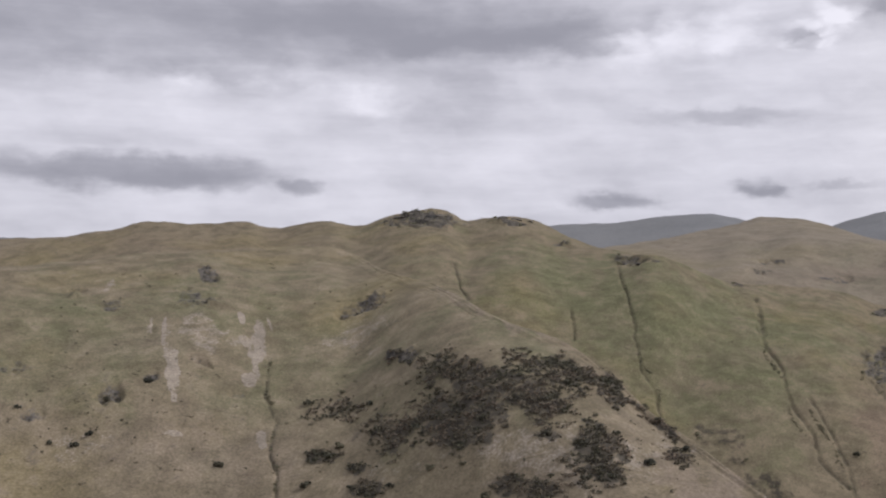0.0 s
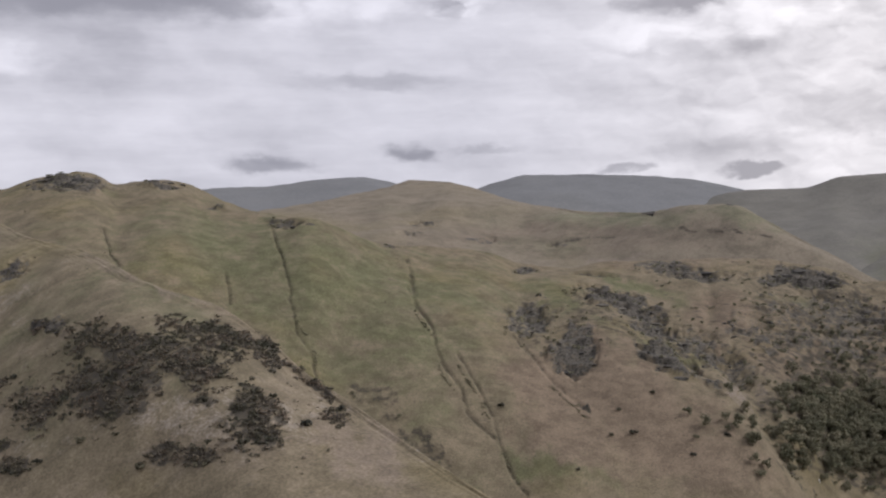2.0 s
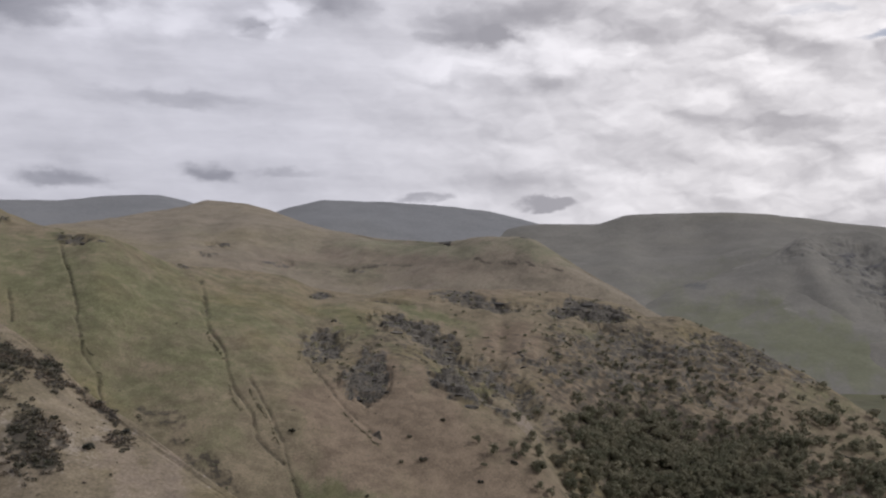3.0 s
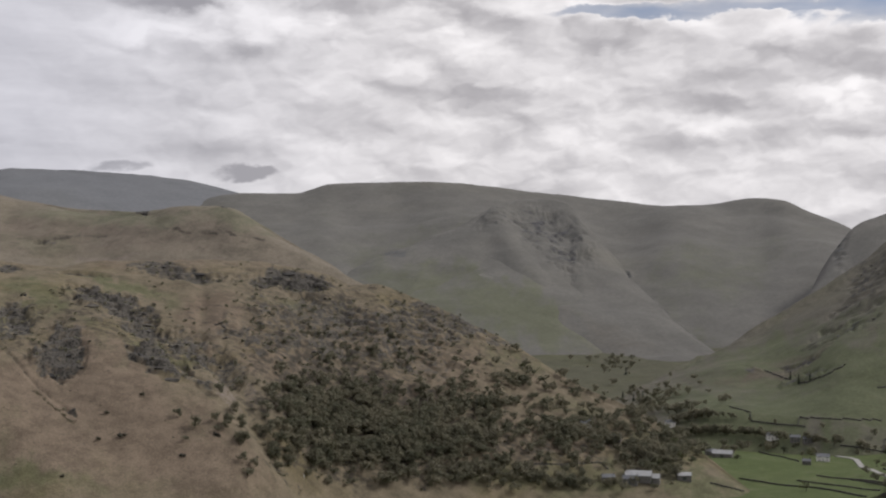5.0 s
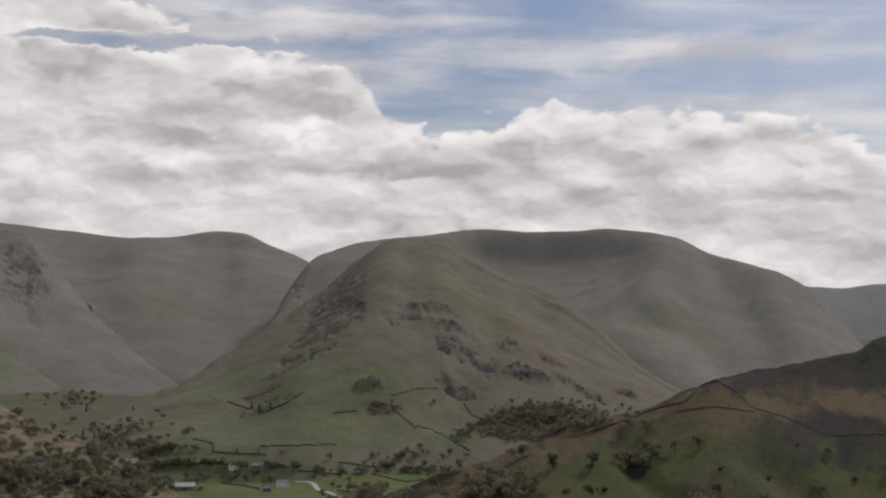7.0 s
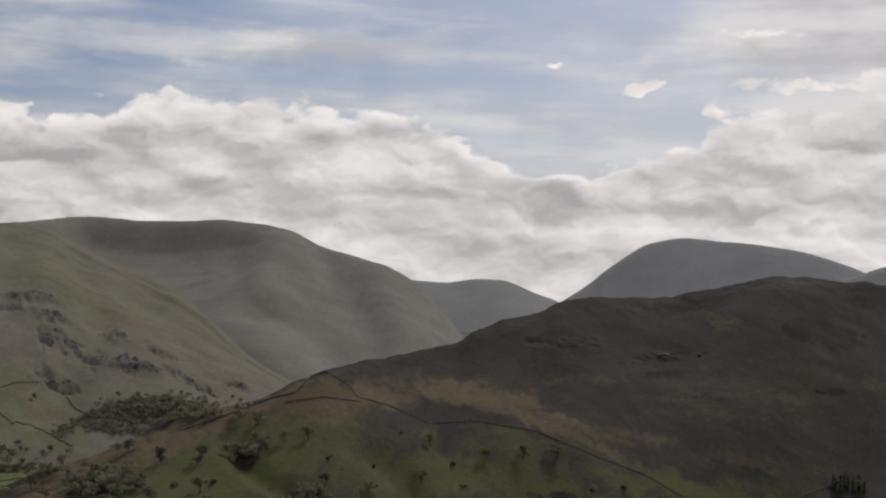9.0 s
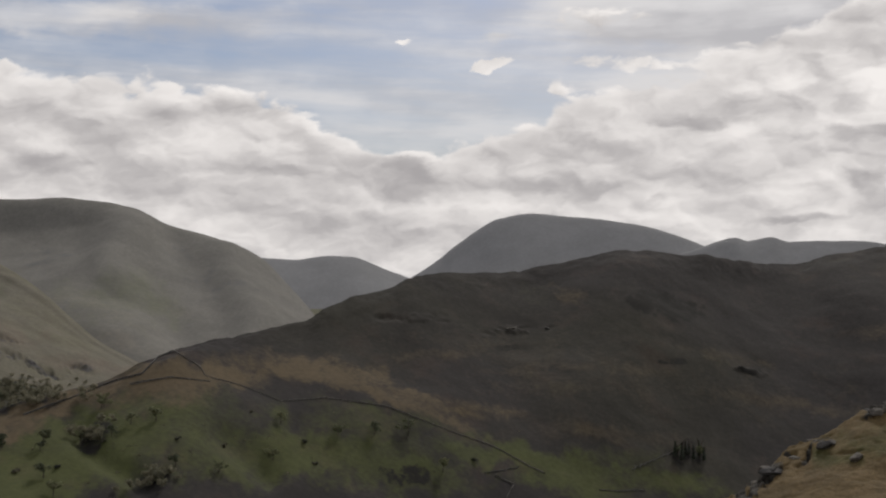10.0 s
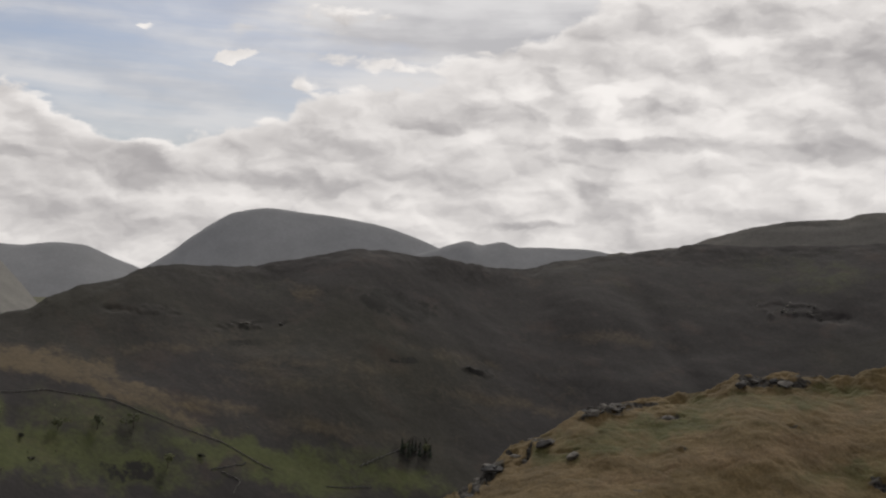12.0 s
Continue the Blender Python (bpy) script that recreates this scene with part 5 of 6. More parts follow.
def hill_material(name, unit, dry, lush, shrub_shade, rock, bracken_sun, bare, contrast=1.0, relief=0.45):
    """Fell grassland with shrubs, crags and bracken by the cover masks, which also hold painted sun and shade. unit:
    size of its grain in metres.
    """
    mat, nt, bsdf = material(name)
    k = Nodes(nt)
    broad, mid, fine = k.noise(0.03 / unit, 5, 0.6), k.noise(0.16 / unit, 5, 0.62), k.noise(0.9 / unit, 4, 0.65)
    hue, blot = k.noise(0.011 / unit, 4, 0.55), k.noise(0.075 / unit, 6, 0.68)
    spread = k.math("ADD", k.math("MULTIPLY", k.math("SUBTRACT", mid, 0.5), 1.1), k.math("MULTIPLY", k.math("SUBTRACT", fine, 0.5), 0.6))
    green = k.ramp(k.math("ADD", k.attr("lush"), k.math("ADD", k.math("MULTIPLY", k.math("SUBTRACT", broad, 0.5), 1.6 * contrast), k.math("MULTIPLY", spread, 0.6))), 0.1, 0.9)
    col = k.mix(green, dry, lush)
    # straw-yellow and rust swathes
    col = k.mix(k.ramp(hue, 0.48, 0.7, 0.0, 0.55 * contrast), col, k.mix(0.5, lush, rgb(min(dry[0] * 1.25, 0.5), dry[1] * 1.12, dry[2] * 0.75)))
    col = k.mix(k.ramp(blot, 0.52, 0.72, 0.0, 0.6 * contrast), col, k.mix(0.75 if dry[0] < 0.05 else 0.0, bracken_sun, rgb(dry[0] * 2.5, dry[1] * 1.7, dry[2] * 1.5)))
    tan_mask = k.ramp(k.math("ADD", k.attr("bracken_sun"), k.math("MULTIPLY", spread, 0.8)), 0.05, 0.95)
    col = k.mix(tan_mask, col, bracken_sun)
    col = k.mix(k.ramp(k.math("ADD", k.attr("bare"), k.math("MULTIPLY", spread, 1.0)), 0.35, 0.7), col, bare)
    # scattered dark tufts, then the mapped thickets and the hollow's painted shade
    col = k.mix(k.ramp(k.math("ADD", k.math("MULTIPLY", blot, 0.45), k.math("MULTIPLY", mid, 0.55)), 0.56, 0.68, 0.0, 0.6 * contrast), col, shrub_shade)
    col = k.mix(k.ramp(k.math("ADD", k.attr("shrub_shade"), k.math("MULTIPLY", spread, 1.3)), 0.3, 0.65), col, shrub_shade)
    chip = k.cells(0.5 / unit)
    stone = k.mix(k.ramp(k.math("ADD", chip, k.math("MULTIPLY", k.math("SUBTRACT", fine, 0.5), 1.2)), 0.1, 0.7), rgb(*[c * 0.28 for c in rock[:3]]), rock)
    col = k.mix(k.ramp(k.math("ADD", k.attr("rock"), k.math("MULTIPLY", spread, 1.5)), 0.35, 0.75), col, stone)
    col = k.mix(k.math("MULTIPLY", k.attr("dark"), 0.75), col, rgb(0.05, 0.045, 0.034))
    speck = k.ramp(fine, 0.3, 0.72, 1 - 0.25 * contrast, 1 + 0.2 * contrast)
    tone = k.math("MULTIPLY", speck, k.ramp(blot, 0.3, 0.7, 1 - 0.28 * contrast, 1 + 0.22 * contrast))
    grey = k.nt.nodes.new("ShaderNodeCombineColor")
    for q in grey.inputs:
        k.put(q, tone)
    col = k.mix(1.0, col, grey.outputs[0], "MULTIPLY")
    k.put(bsdf.inputs["Base Color"], col)
    bsdf.inputs["Roughness"].default_value = 0.95
    bsdf.inputs["Specular IOR Level"].default_value = 0.15
    k.put(bsdf.inputs["Normal"], k.bump(k.math("ADD", k.math("MULTIPLY", fine, 0.35), mid), relief, 1.3 * unit))
    return mat


DRY, LUSH = rgb(0.165, 0.143, 0.106), rgb(0.124, 0.122, 0.073)
SHRUB, ROCK, BRACKEN, BARE = rgb(0.072, 0.064, 0.052), rgb(0.105, 0.097, 0.088), rgb(0.148, 0.118, 0.094), rgb(0.21, 0.175, 0.145)
near_fell = hill_material("fell_grass", 1.2, rgb(0.182, 0.152, 0.105), rgb(0.136, 0.132, 0.078), SHRUB, ROCK, rgb(0.212, 0.173, 0.134), rgb(0.26, 0.225, 0.185), 0.95)
crag_fell = hill_material("crag_fell_grass", 1.2, rgb(0.17, 0.142, 0.098), rgb(0.125, 0.124, 0.07), rgb(0.062, 0.054, 0.042), rgb(0.1, 0.092, 0.08), rgb(0.172, 0.134, 0.098), BARE, 0.95)
mid_fell = hill_material("moor_grass", 2.4, rgb(0.195, 0.168, 0.13), rgb(0.158, 0.153, 0.104), SHRUB, ROCK, BRACKEN, BARE, 0.8)
# Air haze is put into the next three sets of base colours.
far_fell = hill_material("hazed_far_grass", 8.0, rgb(0.145, 0.14, 0.127), rgb(0.126, 0.13, 0.09), rgb(0.11, 0.11, 0.108), rgb(0.085, 0.085, 0.088), rgb(0.165, 0.152, 0.13), rgb(0.19, 0.183, 0.165), 0.4, 0.12)
blue_fell = hill_material("haze_blue_grass", 10.0, rgb(0.165, 0.17, 0.178), rgb(0.16, 0.166, 0.166), rgb(0.13, 0.13, 0.138), rgb(0.135, 0.138, 0.143), rgb(0.165, 0.165, 0.163), rgb(0.19, 0.19, 0.187), 0.3, 0.08)
hazy_fell = hill_material("haze_grey_grass", 10.0, rgb(0.185, 0.188, 0.193), rgb(0.178, 0.183, 0.183), rgb(0.165, 0.165, 0.172), rgb(0.165, 0.168, 0.174), rgb(0.235, 0.235, 0.236), rgb(0.25, 0.25, 0.25), 0.25, 0.06)
green_slope = hill_material("green_slope", 3.5, rgb(0.12, 0.111, 0.088), rgb(0.1, 0.11, 0.062), rgb(0.05, 0.05, 0.043), rgb(0.075, 0.073, 0.073), rgb(0.125, 0.103, 0.08), BARE, 0.6, 0.25)
# Darker than plain heather: the cloud shadow is put into these colours.
heather = hill_material("cloud_shaded_heather", 4.0, rgb(0.0265, 0.0238, 0.0228), rgb(0.057, 0.064, 0.023), rgb(0.013, 0.012, 0.0105), rgb(0.026, 0.024, 0.022), rgb(0.092, 0.07, 0.042), BARE, 0.45, 0.2)
# Shade and haze on the fell behind are put into its greys.
shaded_fell = hill_material("shaded_grass", 6.0, rgb(0.068, 0.064, 0.058), rgb(0.07, 0.072, 0.05), rgb(0.045, 0.043, 0.042), rgb(0.05, 0.048, 0.047), rgb(0.08, 0.068, 0.055), BARE, 0.5, 0.2)
turf = hill_material("summit_turf", 0.16, rgb(0.106, 0.076, 0.037), rgb(0.068, 0.067, 0.027), rgb(0.045, 0.033, 0.02), rgb(0.048, 0.044, 0.038), rgb(0.13, 0.09, 0.048), BARE, 0.8)
field_grass = hill_material("field_grass", 2.0, rgb(0.09, 0.088, 0.058), rgb(0.085, 0.108, 0.04), rgb(0.03, 0.035, 0.02), ROCK, BRACKEN, BARE, 0.5)

LOOKS = {
    "spur": (near_fell, "rounded grassy fell spur with dark gorse and erosion scars"),
    "fellside": (crag_fell, "steep green fellside with stream gullies and rocky knolls"),
    "moor": (mid_fell, "tan rolling moorland plateau above the fellside"),
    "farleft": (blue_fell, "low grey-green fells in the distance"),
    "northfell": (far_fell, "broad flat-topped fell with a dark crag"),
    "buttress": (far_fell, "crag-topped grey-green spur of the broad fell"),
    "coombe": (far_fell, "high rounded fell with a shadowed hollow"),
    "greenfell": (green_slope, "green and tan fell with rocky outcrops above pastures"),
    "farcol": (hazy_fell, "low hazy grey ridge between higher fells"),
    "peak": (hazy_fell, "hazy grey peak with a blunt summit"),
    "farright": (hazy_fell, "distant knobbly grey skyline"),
    "eastfell": (shaded_fell, "grey fell rising behind the dark ridge"),
    "darkridge": (heather, "heather-covered ridge, coloured dark as in cloud shadow, above green pastures"),
    "knoll": (turf, "near grassy summit slope with tan tussocks and rocks"),
}


def sheet(name, x, y, z, mat, label, cover=None):
    rows, cols = z.shape
    me = bpy.data.meshes.new(name)
    idx = np.arange(rows * cols).reshape(rows, cols)
    quads = np.stack([idx[:-1, :-1], idx[1:, :-1], idx[1:, 1:], idx[:-1, 1:]], -1).reshape(-1, 4)
    me.vertices.add(rows * cols)
    me.vertices.foreach_set("co", np.stack([x, y, z], -1).astype(np.float32).ravel())
    me.loops.add(quads.size)
    me.loops.foreach_set("vertex_index", quads.astype(np.int32).ravel())
    me.polygons.add(len(quads))
    me.polygons.foreach_set("loop_start", np.arange(0, quads.size, 4, dtype=np.int32))
    me.polygons.foreach_set("use_smooth", np.ones(len(quads), bool))
    me.update(calc_edges=True)
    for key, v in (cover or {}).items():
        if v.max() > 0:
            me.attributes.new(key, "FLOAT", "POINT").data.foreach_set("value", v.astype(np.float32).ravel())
    me.materials.append(mat)
    return tagged(new(name, me), label, "hill", kind="structure")


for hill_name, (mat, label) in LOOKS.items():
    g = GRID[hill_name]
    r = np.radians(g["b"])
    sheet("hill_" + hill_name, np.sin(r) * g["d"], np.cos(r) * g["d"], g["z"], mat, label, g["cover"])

# valley floor out to the horizon
rr = np.concatenate([np.linspace(5, 1000, 12), np.linspace(1050, 2600, 90), np.linspace(2700, 4950, 14)])[:, None]
aa = np.radians(np.concatenate([np.linspace(-180, 30, 60), np.linspace(31, 75, 160), np.linspace(76, 180, 40)]))
gx, gy = np.sin(aa) * rr, np.cos(aa) * rr
gz = fbm(gx / 160, gy / 160, 4, 3) * 6 + np.maximum(rr - 1750, 0) * 0.05
ground = sheet("ground", gx, gy, gz, field_grass, "green valley floor of pastures", {"lush": 1 - 0.95 * ease(rr, 1600, 1950) + 0 * gx})
ground["category"] = "ground"
# the summit under the viewer
rr = np.concatenate([np.linspace(0.0, 12, 20), np.linspace(14, 560, 60)])[:, None]
aa = np.radians(np.linspace(-180, 180, 181))
sheet("hill_summit", np.sin(aa) * rr, np.cos(aa) * rr, EYE - 1.65 - 0.36 * np.maximum(rr - 1.5, 0) + 0 * aa + fbm(np.sin(aa) * rr / 20, np.cos(aa) * rr / 20, 4, 8) * np.minimum(rr * 0.05, 3), turf, "grassy summit underfoot")

# ---- things ----
rng = np.random.default_rng(7)


def simple_material(name, a, b, scale, rough=0.9, vary=0.0, island=False, bump=0.0, leafy=0.0):
    """Two tones broken by noise; vary: spread of brightness from piece to piece."""
    mat, nt, bsdf = material(name)
    k = Nodes(nt)
    col = k.mix(k.ramp(k.noise(scale, 4, 0.6), 0.3, 0.7), rgb(*a), rgb(*b))
    if vary:
        src = nt.nodes.new("ShaderNodeNewGeometry").outputs["Random Per Island"] if island else nt.nodes.new("ShaderNodeObjectInfo").outputs["Random"]
        tone = nt.nodes.new("ShaderNodeCombineColor")
        for q, w in zip(tone.inputs, (1.0, 0.9, 0.7)):
            k.put(q, k.ramp(src, 0, 1, 1 - vary * w, 1 + vary * w))
        col = k.mix(1.0, col, tone.outputs[0], "MULTIPLY")
    k.put(bsdf.inputs["Base Color"], col)
    bsdf.inputs["Roughness"].default_value = rough
    bsdf.inputs["Specular IOR Level"].default_value = 0.2
    if bump:
        k.put(bsdf.inputs["Normal"], k.bump(k.noise(scale * 3, 4), 0.5, bump))
    if leafy:
        through_leaf, both = nt.nodes.new("ShaderNodeBsdfTranslucent"), nt.nodes.new("ShaderNodeMixShader")
        k.put(through_leaf.inputs["Color"], col)
        k.put(both.inputs[0], leafy)
        k.put(both.inputs[1], bsdf.outputs[0])
        k.put(both.inputs[2], through_leaf.outputs[0])
        k.put(nt.nodes["Material Output"].inputs["Surface"], both.outputs[0])
    return mat


leaf_wood = simple_material("woodland_leaf", (0.14, 0.142, 0.096), (0.235, 0.217, 0.153), 0.05, vary=0.1, island=True, leafy=0.45)
leaf_tree = simple_material("tree_leaf", (0.085, 0.095, 0.055), (0.14, 0.145, 0.085), 0.5, vary=0.35, leafy=0.4)
leaf_fir = simple_material("fir_needle", (0.035, 0.046, 0.034), (0.06, 0.072, 0.05), 0.5, vary=0.25, leafy=0.3)
leaf_gorse = simple_material("gorse_leaf", (0.08, 0.08, 0.058), (0.185, 0.152, 0.12), 0.07, vary=0.45, island=True, leafy=0.25)
leaf_bush = simple_material("bush_leaf", (0.05, 0.05, 0.036), (0.085, 0.078, 0.056), 0.5, vary=0.4)
bark = simple_material("bark", (0.05, 0.042, 0.035), (0.09, 0.078, 0.065), 2.0)
rock_grey = simple_material("fell_rock", (0.05, 0.046, 0.042), (0.12, 0.112, 0.1), 0.35, vary=0.3, bump=0.4)
wall_stone = simple_material("dry_stone", (0.045, 0.043, 0.04), (0.11, 0.105, 0.098), 0.6, vary=0.2, bump=0.1)
render_white = simple_material("limewash", (0.62, 0.6, 0.56), (0.74, 0.72, 0.68), 0.6)
house_stone = simple_material("house_stone", (0.12, 0.115, 0.105), (0.2, 0.19, 0.175), 1.2)
slate = simple_material("roof_slate", (0.13, 0.135, 0.145), (0.2, 0.205, 0.215), 0.8, rough=0.6)
sheet_roof = simple_material("pale_sheet_roof", (0.36, 0.36, 0.36), (0.46, 0.46, 0.46), 0.4, rough=0.5)
dark_pane = simple_material("window_glass", (0.02, 0.022, 0.025), (0.03, 0.032, 0.035), 1.0, rough=0.15)
door_paint = simple_material("door_paint", (0.05, 0.06, 0.05), (0.07, 0.08, 0.07), 1.0)
tarmac = simple_material("pale_tarmac", (0.26, 0.25, 0.235), (0.36, 0.35, 0.33), 0.3)


def land(bearing, dip):
    """The ground first met at that bearing and dip from the summit."""
    best = None
    for name, g in GRID.items():
        if not g["b"][0] < bearing < g["b"][-1]:
            continue
        i = int(np.searchsorted(g["b"], bearing))
        col = np.maximum.accumulate(g["dip"][4:, i])
        if col[0] <= dip <= col[-1]:
            j = 4 + int(np.searchsorted(col, dip))
            d, z = g["d"][j, i], g["z"][j, i]
            if z > -1 and (best is None or d < best[0]):
                best = (d, z)
    if dip > 1 and (best is None or EYE / math.tan(radians(dip)) < best[0]):
        d = EYE / math.tan(radians(dip))
        r = radians(bearing)
        best = (d, ground_height(math.sin(r) * d, math.cos(r) * d))
    if best is None:
        return None
    r = radians(bearing)
    return Vector((math.sin(r) * best[0], math.cos(r) * best[0], best[1]))


def ground_height(x, y):
    r = math.hypot(x, y)
    return float(fbm(np.array([x / 160]), np.array([y / 160]), 4, 3)[0]) * 6 + max(r - 1750, 0) * 0.05


def mesh_of(name, verts, faces, mat, smooth=False):
    me = bpy.data.meshes.new(name)
    me.from_pydata([tuple(v) for v in verts], [], [tuple(int(i) for i in f) for f in faces])
    me.materials.append(mat)
    if smooth:
        me.polygons.foreach_set("use_smooth", [True] * len(me.polygons))
    return me


def part(name, me, parent, label=""):
    ob = new(name, me)
    ob.parent = parent
    return tagged(ob, label)


# ---- foliage shapes ----
def leaf_cloud(count, lobes, spread, size, seed):
    """Leaf clumps as small crossed quads gathered in lobes. Returns vertices and quads."""
    r = np.random.default_rng(seed)
    verts, faces = [], []
    for k in range(count):
        c, rad = lobes[k % len(lobes)]
        d = r.normal(size=3)
        d /= np.linalg.norm(d)
        p = np.array(c) + d * np.array(rad) * r.uniform(0.55, 1.05) * spread
        out = d + r.normal(size=3) * 0.35 + (0, 0, 0.3)
        out /= np.linalg.norm(out)
        u = np.cross(out, r.normal(size=3))
        u /= np.linalg.norm(u) + 1e-9
        v = np.cross(out, u)
        v /= np.linalg.norm(v) + 1e-9
        s = size * r.uniform(0.6, 1.3)
        n = len(verts)
        verts += [p - u * s - v * s * 0.7, p + u * s - v * s * 0.5, p + u * s * 0.8 + v * s * 0.8, p - u * s * 0.7 + v * s]
        faces.append((n, n + 1, n + 2, n + 3))
    return np.array(verts), np.array(faces)


def broad_crown(seed, count, h=8.0):
    r = np.random.default_rng(seed)
    lobes = [((r.normal() * h * 0.17, r.normal() * h * 0.17, h * r.uniform(0.42, 0.82)), (h * r.uniform(0.18, 0.28),) * 2 + (h * r.uniform(0.14, 0.22),)) for _ in range(7)]
    return leaf_cloud(count, lobes, 1.0, h * 0.055, seed + 1)


def fir_crown(seed, count, h=13.0):
    lobes = [((0, 0, h * (0.12 + 0.86 * t)), (h * 0.19 * (1.02 - t), h * 0.19 * (1.02 - t), h * 0.07)) for t in np.linspace(0, 1, 9)]
    return leaf_cloud(count, lobes, 1.0, h * 0.045, seed)


def bush_cloud(seed, count, h=2.2):
    r = np.random.default_rng(seed)
    lobes = [((r.normal() * h * 0.35, r.normal() * h * 0.35, h * r.uniform(0.25, 0.6)), (h * 0.45, h * 0.45, h * 0.35)) for _ in range(4)]
    return leaf_cloud(count, lobes, 1.0, h * 0.2, seed + 1)


def trunk_shape(h, seed):
    """A tapered bole with three limbs."""
    r = np.random.default_rng(seed)
    verts, faces = [], []

    def limb(a, b, ra, rb):
        n = len(verts)
        axis = (b - a) / np.linalg.norm(b - a)
        u = np.cross(axis, (0.3, 0.9, 0.2))
        u /= np.linalg.norm(u)
        w = np.cross(axis, u)
        for p, q in ((a, ra), (b, rb)):
            for k in range(6):
                t = k / 6 * 2 * math.pi
                verts.append(p + (u * math.cos(t) + w * math.sin(t)) * q)
        for k in range(6):
            faces.append((n + k, n + (k + 1) % 6, n + 6 + (k + 1) % 6, n + 6 + k))

    fork = np.array((0, 0, h * 0.4))
    limb(np.array((0, 0, -0.6)), fork, h * 0.035, h * 0.024)
    for _ in range(3):
        limb(fork - (0, 0, h * 0.05), np.array((r.normal() * h * 0.16, r.normal() * h * 0.16, h * r.uniform(0.65, 0.8))), h * 0.02, h * 0.006)
    return verts, faces


def spread_out(name, shapes, places, mat, label, category):
    """One mesh of many small copies: places are (x, y, z, size, turn, shape)."""
    vs, fs, n = [], [], 0
    for x, y, z, size, turn, k in places:
        v, f = shapes[k]
        c, s = math.cos(turn), math.sin(turn)
        w = np.stack([v[:, 0] * c - v[:, 1] * s, v[:, 0] * s + v[:, 1] * c, v[:, 2]], -1) * size + (x, y, z)
        vs.append(w)
        fs.append(f + n)
        n += len(v)
    verts, faces = np.concatenate(vs), np.concatenate(fs)
    size = faces.shape[1]
    me = bpy.data.meshes.new(name)
    me.vertices.add(len(verts))
    me.vertices.foreach_set("co", verts.astype(np.float32).ravel())
    me.loops.add(faces.size)
    me.loops.foreach_set("vertex_index", faces.astype(np.int32).ravel())
    me.polygons.add(len(faces))
    me.polygons.foreach_set("loop_start", np.arange(0, faces.size, size, dtype=np.int32))
    me.update(calc_edges=True)
    me.materials.append(mat)
    return tagged(new(name, me), label, category, kind="stuff")


# ---- woods ----
# bearing, dip, half width, half height (degrees), trees, height
WOODS = []


def wood(*row):
    WOODS.append(row)


wood(35.6, 6.4, 5.7, 1.5, 520, 10.5)
wood(32.77, 3.5, 3.85, 1, 30, 6.5)
wood(40.45, 5.57, 2.83, 1.29, 80, 10.5)
wood(46.03, 7.22, 3.08, 1.16, 69, 10.5)
wood(39.38, 8.53, 4.63, 0.77, 80, 10.5)
wood(31.9, 5.7, 1.5, 1.2, 80, 10.5)
wood(38.9, 7.02, 3.6, 1.08, 138, 12)
wood(33.93, 7.68, 4.37, 0.93, 126, 12)
wood(43.74, 6.79, 2.06, 0.9, 51, 12)
wood(47.81, 7.8, 2.18, 0.77, 69, 13.5)
wood(43.69, 9.11, 1.54, 0.31, 23, 10.5)
wood(41.99, 4.6, 2.83, 0.9, 39, 12)
wood(35.94, 2.48, 3.08, 1.29, 40, 6)
wood(32.29, 2.21, 2.83, 1.03, 25, 6)
wood(36.31, 7.37, 3.85, 1.54, 172, 13.5)
wood(32.72, 5.45, 2.31, 1.54, 126, 10.5)
wood(49.02, 5.79, 1.8, 0.46, 39, 13.5)
wood(51.28, 7.1, 1.54, 0.31, 29, 13.5)
wood(47.5, 7.74, 2.06, 0.77, 46, 12)
wood(44.04, 6.88, 3.08, 1.03, 69, 10.5)
wood(54.6, 7.03, 3.85, 0.21, 29, 12)
wood(56.64, 7.31, 3.08, 0.21, 23, 12)
wood(50.53, 6.7, 3.6, 0.51, 69, 12)
wood(47.51, 5.51, 1.54, 0.57, 27, 13.5)
wood(58.67, 8.49, 1.8, 0.57, 52, 12)
wood(52.56, 6.87, 4.11, 0.26, 39, 10.5)
wood(66.93, 4.75, 3.08, 0.51, 138, 10.5)
wood(60.53, 6.51, 2.06, 0.21, 25, 10.5)
wood(64.47, 7.92, 2.06, 0.72, 69, 9)
wood(70.91, 6.81, 0.93, 0.51, 20, 9)
wood(73.64, 8.76, 1.03, 0.31, 23, 7.5)
wood(46.09, 4.44, 2.83, 0.51, 29, 13.5)
wood(42.42, 8.88, 3.85, 0.46, 46, 10.5)
wood(49.09, 7.52, 1.54, 0.51, 27, 12)
wood(61.24, 7.2, 1.54, 0.26, 27, 10.5)
wood(35.96, 3.42, 4.63, 0.9, 34, 7.5)
wood(49.52, 6.06, 1.03, 0.64, 23, 13.5)
wood(47.08, 5.98, 1.52, 0.46, 40, 9)
wood(49.12, 6.64, 1.77, 0.30, 35, 9)
wood(48.38, 4.99, 1.52, 0.35, 30, 9)
wood(45.57, 4.68, 1.27, 0.51, 30, 9)
wood(51.66, 6.79, 1.52, 0.20, 20, 9)
wood(54.69, 6.56, 1.01, 0.20, 18, 9)
wood(59.86, 6.80, 0.76, 0.20, 14, 9)
wood(50.41, 6.03, 2.03, 0.25, 30, 9)

crowns = [broad_crown(s, 190) for s in range(6)]
places = []
